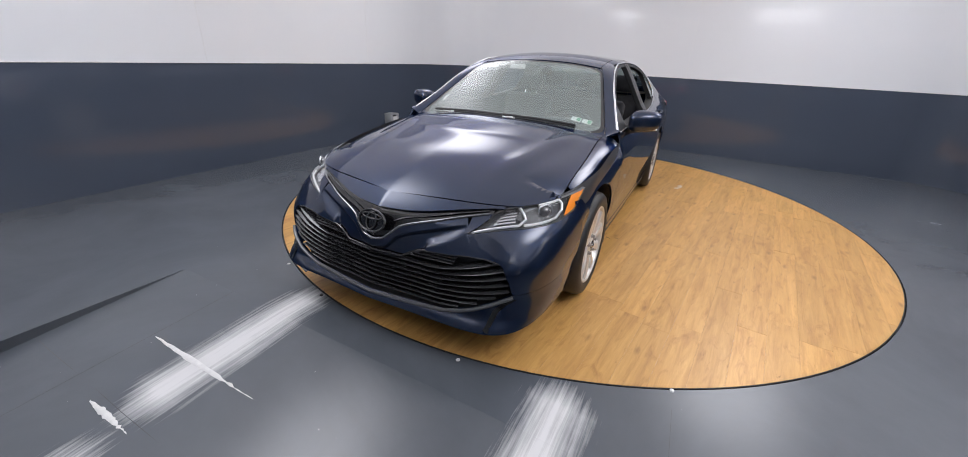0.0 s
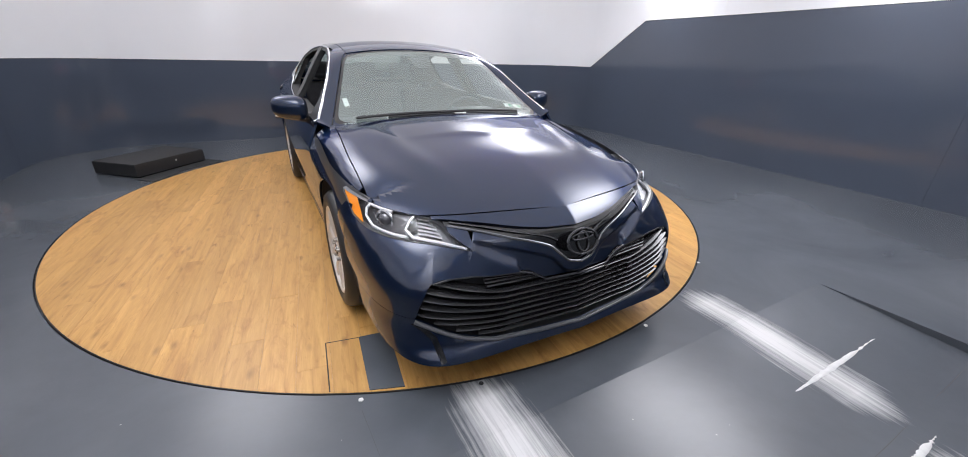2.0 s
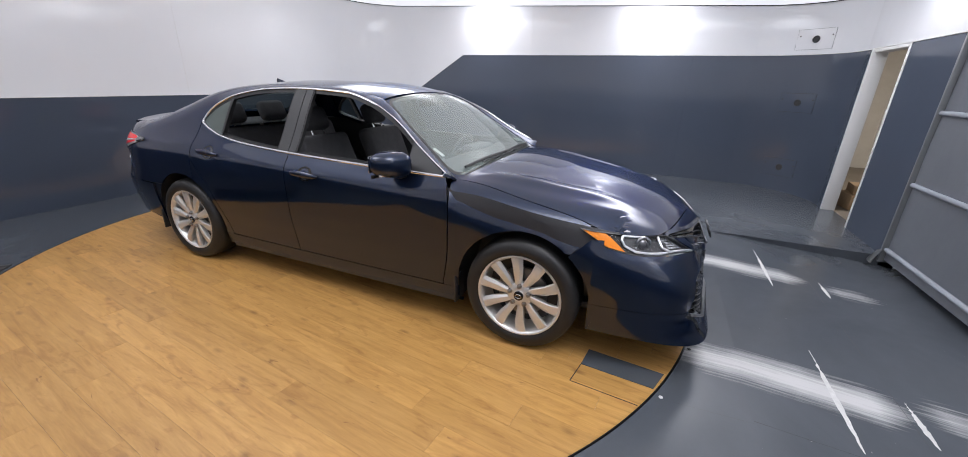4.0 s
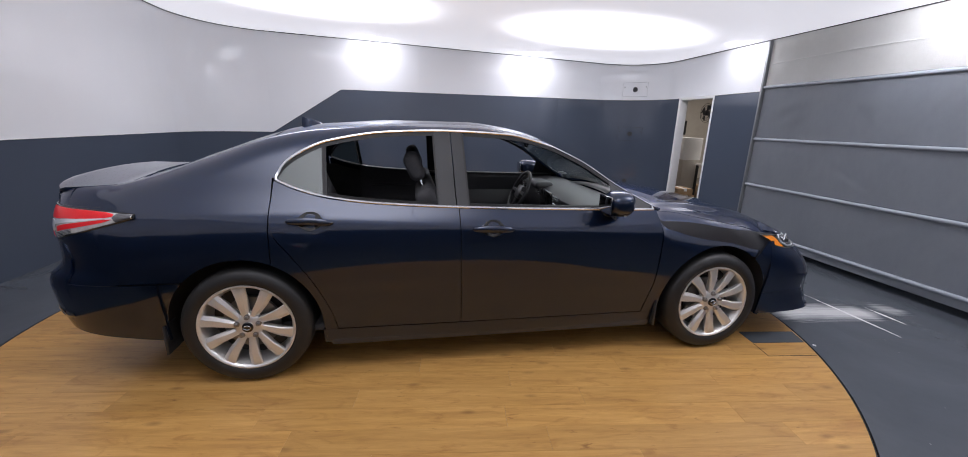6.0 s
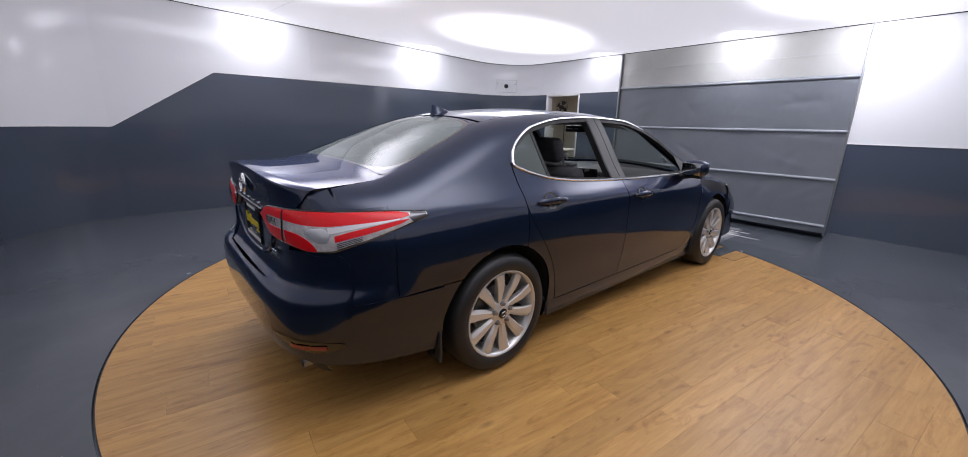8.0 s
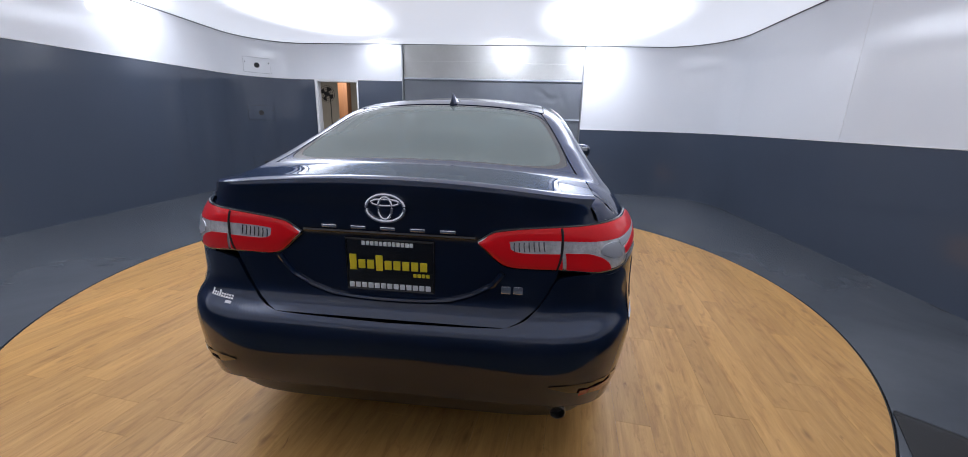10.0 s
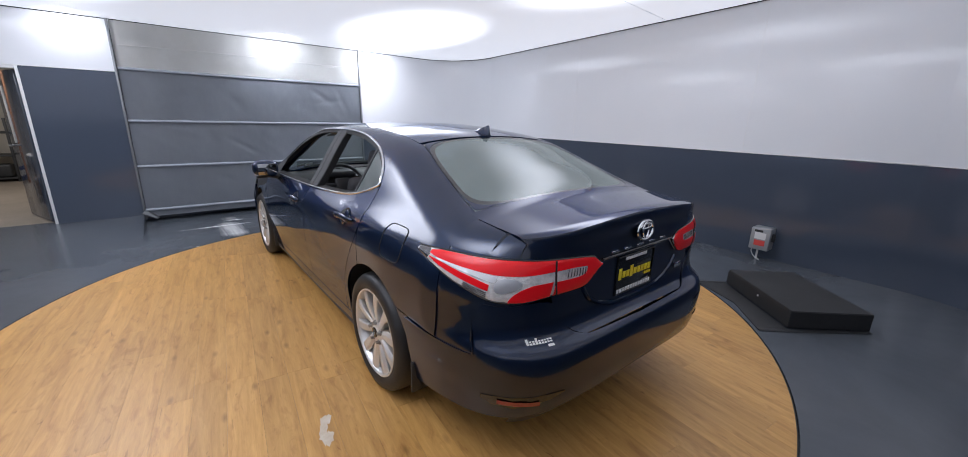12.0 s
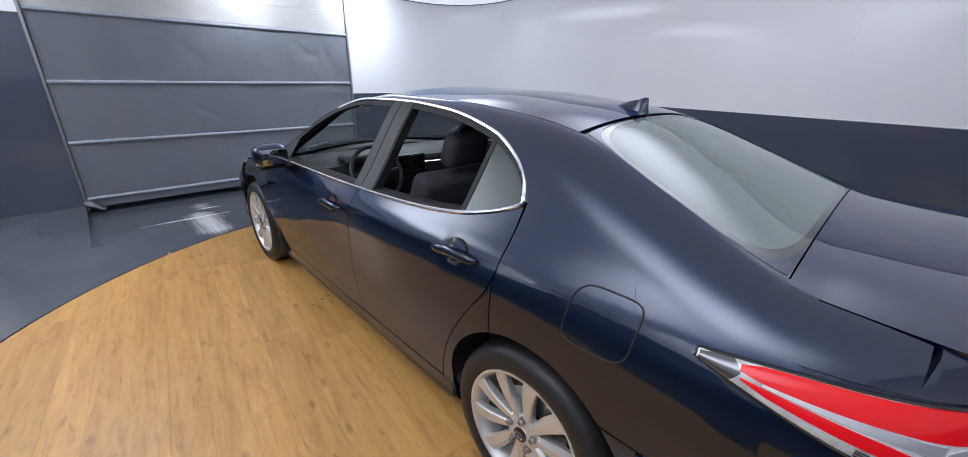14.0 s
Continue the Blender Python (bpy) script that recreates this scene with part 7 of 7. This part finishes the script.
for z in (2.0, 1.325, 0.70, 0.07):
    bm = bmesh.new()
    tube(bm, [(0.012, CURT[0] + 0.003, z), (0.012, 0.3, z - 0.004), (0.012, CURT[1] - 0.03, z)], 0.021, 10, flat=1.0)
    part("batten", bm, M_CURTAIN, curtain, "grey batten in its pocket")
bm = bmesh.new()
tube(bm, [(0.012, y, 2.30 + 0.012 * math.sin(2 * y)) for y in np.linspace(CURT[0] + 0.01, CURT[1] - 0.03, 16)], 0.004, 6)
part("weld_line", bm, M_CURTAIN_W, curtain, "welded line in the white panel")
for y, lab in ((CURT[1] - 0.012, "grey guide post"), (CURT[0] - 0.002, "grey guide strip")):
    bm = bmesh.new()
    box(bm, (-0.02, y - 0.012, -0.06), (0.06, y + 0.014, 2.60), 0.004)
    part("guide", bm, M_STEELGREY, curtain, lab)
bm = bmesh.new()
rag = [[(-0.03 - 0.10 * t + 0.012 * math.sin(7 * u), CURT[1] - 0.05 + 0.09 * u - 0.12 * t, 0.05 - 0.075 * t + 0.02 * math.sin(5 * u + 3 * t)) for u in np.linspace(0, 1, 8)] for t in np.linspace(0, 1, 8)]
sheet(bm, rag)
bmesh.ops.solidify(bm, geom=bm.faces[:], thickness=0.004)
part("torn_corner", bm, M_STEELGREY, curtain, "torn hanging corner of the skirt")
# unseen dark blocker, added so that no outside light passes the curtain
bm = bmesh.new()
box(bm, (X1 + 0.32, CURT[0] - 0.2, -0.2), (X1 + 0.40, CURT[1] + 0.2, 2.8))
thing("curtain_light_stop", bm, M_WALL_DARK, "unseen dark board added to block light behind the curtain", "wall", kind="structure", smooth=False)

# doorway, open leaf and the store room behind
bm = bmesh.new()
box(bm, (X1 - 0.012, DOOR[1] - 0.045, 0), (X1 + 0.135, DOOR[1] + 0.004, 1.955), 0.004)
box(bm, (X1 - 0.008, DOOR[0] - 0.004, 0), (X1 + 0.135, DOOR[0] + 0.025, 1.955), 0.004)
box(bm, (X1 - 0.004, DOOR[0] + 0.025, 1.915), (X1 + 0.135, DOOR[1] - 0.045, 1.953), 0.004)
thing("door_frame", bm, M_TRIM, "white painted door jamb", "door frame", kind="structure")
leaf = holder("door_1", "open slate grey door with a narrow window and lever handle", "door", (X1 + 0.14, DOOR[0] + 0.03, 0.01), kind="structure")
leaf.rotation_euler = (0, 0, radians(22))
bm = bmesh.new()
box(bm, (0.0, 0.0, 0.0), (0.80, 0.042, 1.90), 0.003)
part("leaf", bm, M_WALL_DARK, leaf)
bm = bmesh.new()
box(bm, (0.56, 0.040, 1.0), (0.64, 0.046, 1.72), 0.002)
part("pane", bm, M_WHITE_LABEL, leaf, "narrow bright pane")
bm = bmesh.new()
tube(bm, [(0.74, 0.04, 0.96), (0.74, 0.085, 0.96), (0.64, 0.09, 0.96)], 0.010, 8)
part("lever_handle", bm, M_STEELGREY, leaf, "steel lever handle")
M_STORE = mottle(material("store_wall", (0.5, 0.47, 0.42), 0.8), 1.5, (0.42, 0.39, 0.34), (0.56, 0.53, 0.48))
M_CONC = mottle(material("brown_concrete", (0.16, 0.13, 0.10), 0.6), 2, (0.12, 0.10, 0.075), (0.2, 0.165, 0.13), bump=0.1)
for name, lo, hi, m, lab in (("store_floor", (X1 + 0.12, 1.9, -0.06), (10.2, 8.0, -0.002), M_CONC, "brown concrete store room floor"), ("wall_store_end", (10.2, 1.9, 0), (10.3, 8.0, 3.0), M_STORE, "off-white store room end wall"),
                             ("wall_store_east", (X1 + 0.42, 2.0, 0), (10.2, 2.1, 3.0), M_STORE, "off-white store room side wall"), ("wall_store_west", (X1 + 0.14, 7.9, 0), (10.2, 8.0, 3.0), M_STORE, "off-white store room side wall"),
                             ("ceiling_store", (X1 + 0.12, 1.9, 3.0), (10.3, 8.0, 3.1), M_STORE, "store room ceiling"), ("wall_store_front", (X1 + 0.14, 4.3, 0), (X1 + 0.2, 8.0, 3.0), M_STORE, "store room partition")):
    bm = bmesh.new()
    box(bm, lo, hi)
    thing(name, bm, m, lab, "wall" if "wall" in name else name.split("_")[-1], kind="structure", smooth=False)
M_TIMBER = mottle(material("timber_post", (0.28, 0.12, 0.05), 0.6), 3, (0.2, 0.08, 0.03), (0.33, 0.15, 0.065), stretch=(6, 6, 0.6), bump=0.1)
M_CARD = mottle(material("cardboard", (0.36, 0.24, 0.13), 0.8), 5, (0.30, 0.195, 0.10), (0.42, 0.28, 0.16))
bm = bmesh.new()
box(bm, (7.45, 4.56, 0), (7.71, 4.82, 3.0), 0.01)
thing("timber_post", bm, M_TIMBER, "reddish brown timber post in the store room", "post")
fan = holder("pedestal_fan", "round black cage fan on a tall pole stand", "fan", (4.80, 3.80, 1.725))
bm = bmesh.new()
for r in (0.05, 0.09, 0.13, 0.165):
    tube(bm, [(0, r * math.cos(a), r * math.sin(a)) for a in np.linspace(0, 2 * math.pi, 29)[:-1]], 0.004, 6, True)
part("cage", bm, M_SEAM, fan)
for k in range(4):
    bm = bmesh.new()
    a = math.pi / 2 * k + 0.4
    vs = [bm.verts.new((0.012 * sx_, 0.15 * rr * math.cos(a + da), 0.15 * rr * math.sin(a + da))) for sx_, rr, da in ((-1, 0.15, 0), (-1, 0.95, -0.35), (1, 1.0, 0.15), (1, 0.9, 0.5))]
    bm.faces.new(vs)
    part("blade", bm, M_SEAM, fan, smooth=False)
bm = bmesh.new()
lathe(bm, [(-0.05, 0.001), (-0.05, 0.04), (0.03, 0.045), (0.05, 0.02)], (0, 0, 0), 16, "x")
part("motor", bm, M_SEAM, fan)
bm = bmesh.new()
tube(bm, [(0.03, 0, 0), (0.12, 0.0, -0.04), (0.14, 0.0, -0.12), (0.14, 0.0, -1.70)], 0.009, 8)
part("pole", bm, M_SEAM, fan)
bm = bmesh.new()
lathe(bm, [(0.0, 0.16), (0.02, 0.155), (0.03, 0.03), (0.06, 0.02)], (0.14, 0, -1.725), 24, "z")
part("base", bm, M_SEAM, fan)
cab = holder("cabinet", "white metal cabinet with a door seam", "cabinet", (4.95, 4.68, 0))
bm = bmesh.new()
box(bm, (-0.04, -0.26, 0.82), (0.36, 0.26, 1.26), 0.008)
part("body", bm, M_TRIM, cab)
bm = bmesh.new()
box(bm, (-0.055, -0.25, 0.84), (-0.043, 0.0, 1.24), 0.004)
part("door", bm, M_TRIM, cab)
bm = bmesh.new()
box(bm, (-0.02, -0.25, 0.0), (0.35, 0.25, 0.815), 0.01)
part("stand", bm, M_STORE, cab, "beige stand")
mon = holder("monitor", "black flat monitor on a foot", "monitor", (4.95, 4.72, 1.265))
bm = bmesh.new()
box(bm, (-0.015, -0.19, 0.05), (0.015, 0.19, 0.33), 0.006)
part("screen", bm, M_SEAM, mon)
bm = bmesh.new()
box(bm, (-0.06, -0.07, 0.0), (0.06, 0.07, 0.012), 0.004)
tube(bm, [(0.02, 0, 0.01), (0.02, 0, 0.10)], 0.015, 8)
part("foot", bm, M_SEAM, mon)
for x, y, z, sx_, sy_, sz_, a in ((4.62, 3.98, 0, 0.36, 0.40, 0.20, 5), (4.64, 3.98, 0.20, 0.30, 0.34, 0.12, -6), (5.6, 4.35, 0, 0.4, 0.5, 0.3, 12)):
    crate = holder("cardboard_box", "brown cardboard box with a taped top", "box", (x, y, z))
    crate.rotation_euler = (0, 0, radians(a))
    bm = bmesh.new()
    box(bm, (-sx_ / 2, -sy_ / 2, 0), (sx_ / 2, sy_ / 2, sz_ - 0.004), 0.004)
    part("carton", bm, M_CARD, crate)
    bm = bmesh.new()
    box(bm, (-0.03, -sy_ / 2 - 0.001, sz_ - 0.05), (0.03, sy_ / 2 + 0.001, sz_ - 0.002), 0.001, seg=1)
    part("tape", bm, M_CURTAIN_W, crate)
desk = holder("desk", "small dark desk with a pale top", "desk", (5.5, 4.15, 0))
bm = bmesh.new()
box(bm, (-0.3, -0.25, 0.72), (0.3, 0.25, 0.75), 0.004)
part("top", bm, M_TRIM, desk)
for sx_ in (-0.27, 0.27):
    for sy_ in (-0.22, 0.22):
        bm = bmesh.new()
        box(bm, (sx_ - 0.02, sy_ - 0.02, 0), (sx_ + 0.02, sy_ + 0.02, 0.72), 0.003)
        part("leg", bm, M_SEAM, desk)
rack = holder("storage_rack", "dark storage rack with tools and black bags", "rack", (9.2, 4.45, 0))
for z in (0.05, 0.5, 0.95):
    bm = bmesh.new()
    box(bm, (-0.25, -0.5, z), (0.25, 0.5, z + 0.03), 0.004)
    part("shelf", bm, M_SEAM, rack)
for sy_ in (-0.48, 0.48):
    for sx_ in (-0.23, 0.23):
        bm = bmesh.new()
        box(bm, (sx_ - 0.02, sy_ - 0.02, 0), (sx_ + 0.02, sy_ + 0.02, 1.25), 0.002)
        part("upright", bm, M_SEAM, rack)
for y, z, m in ((-0.25, 0.08, M_SEAM), (0.15, 0.08, M_SEAM), (-0.1, 0.53, M_SEAM), (0.25, 0.53, M_CARD)):
    bm = bmesh.new()
    box(bm, (9.02, 4.45 + y - 0.15, z), (9.35, 4.45 + y + 0.15, z + 0.26), 0.04, seg=3)
    thing("bag", bm, m, "bulging dark bag on the storage rack", "bag")
bucket = holder("bucket", "blue and white plastic bucket on the store floor", "bucket", (8.45, 4.75, 0))
bm = bmesh.new()
lathe(bm, [(0, 0.001), (0, 0.11), (0.28, 0.14), (0.285, 0.135), (0.05, 0.105), (0.045, 0.001)], (0, 0, 0), 20, "z")
part("pail", bm, material("blue_plastic", (0.05, 0.07, 0.25), 0.4), bucket)
bm = bmesh.new()
lathe(bm, [(0.10, 0.123), (0.22, 0.1355)], (0, 0, 0), 20, "z")
part("paper_band", bm, M_TRIM, bucket, "white band")
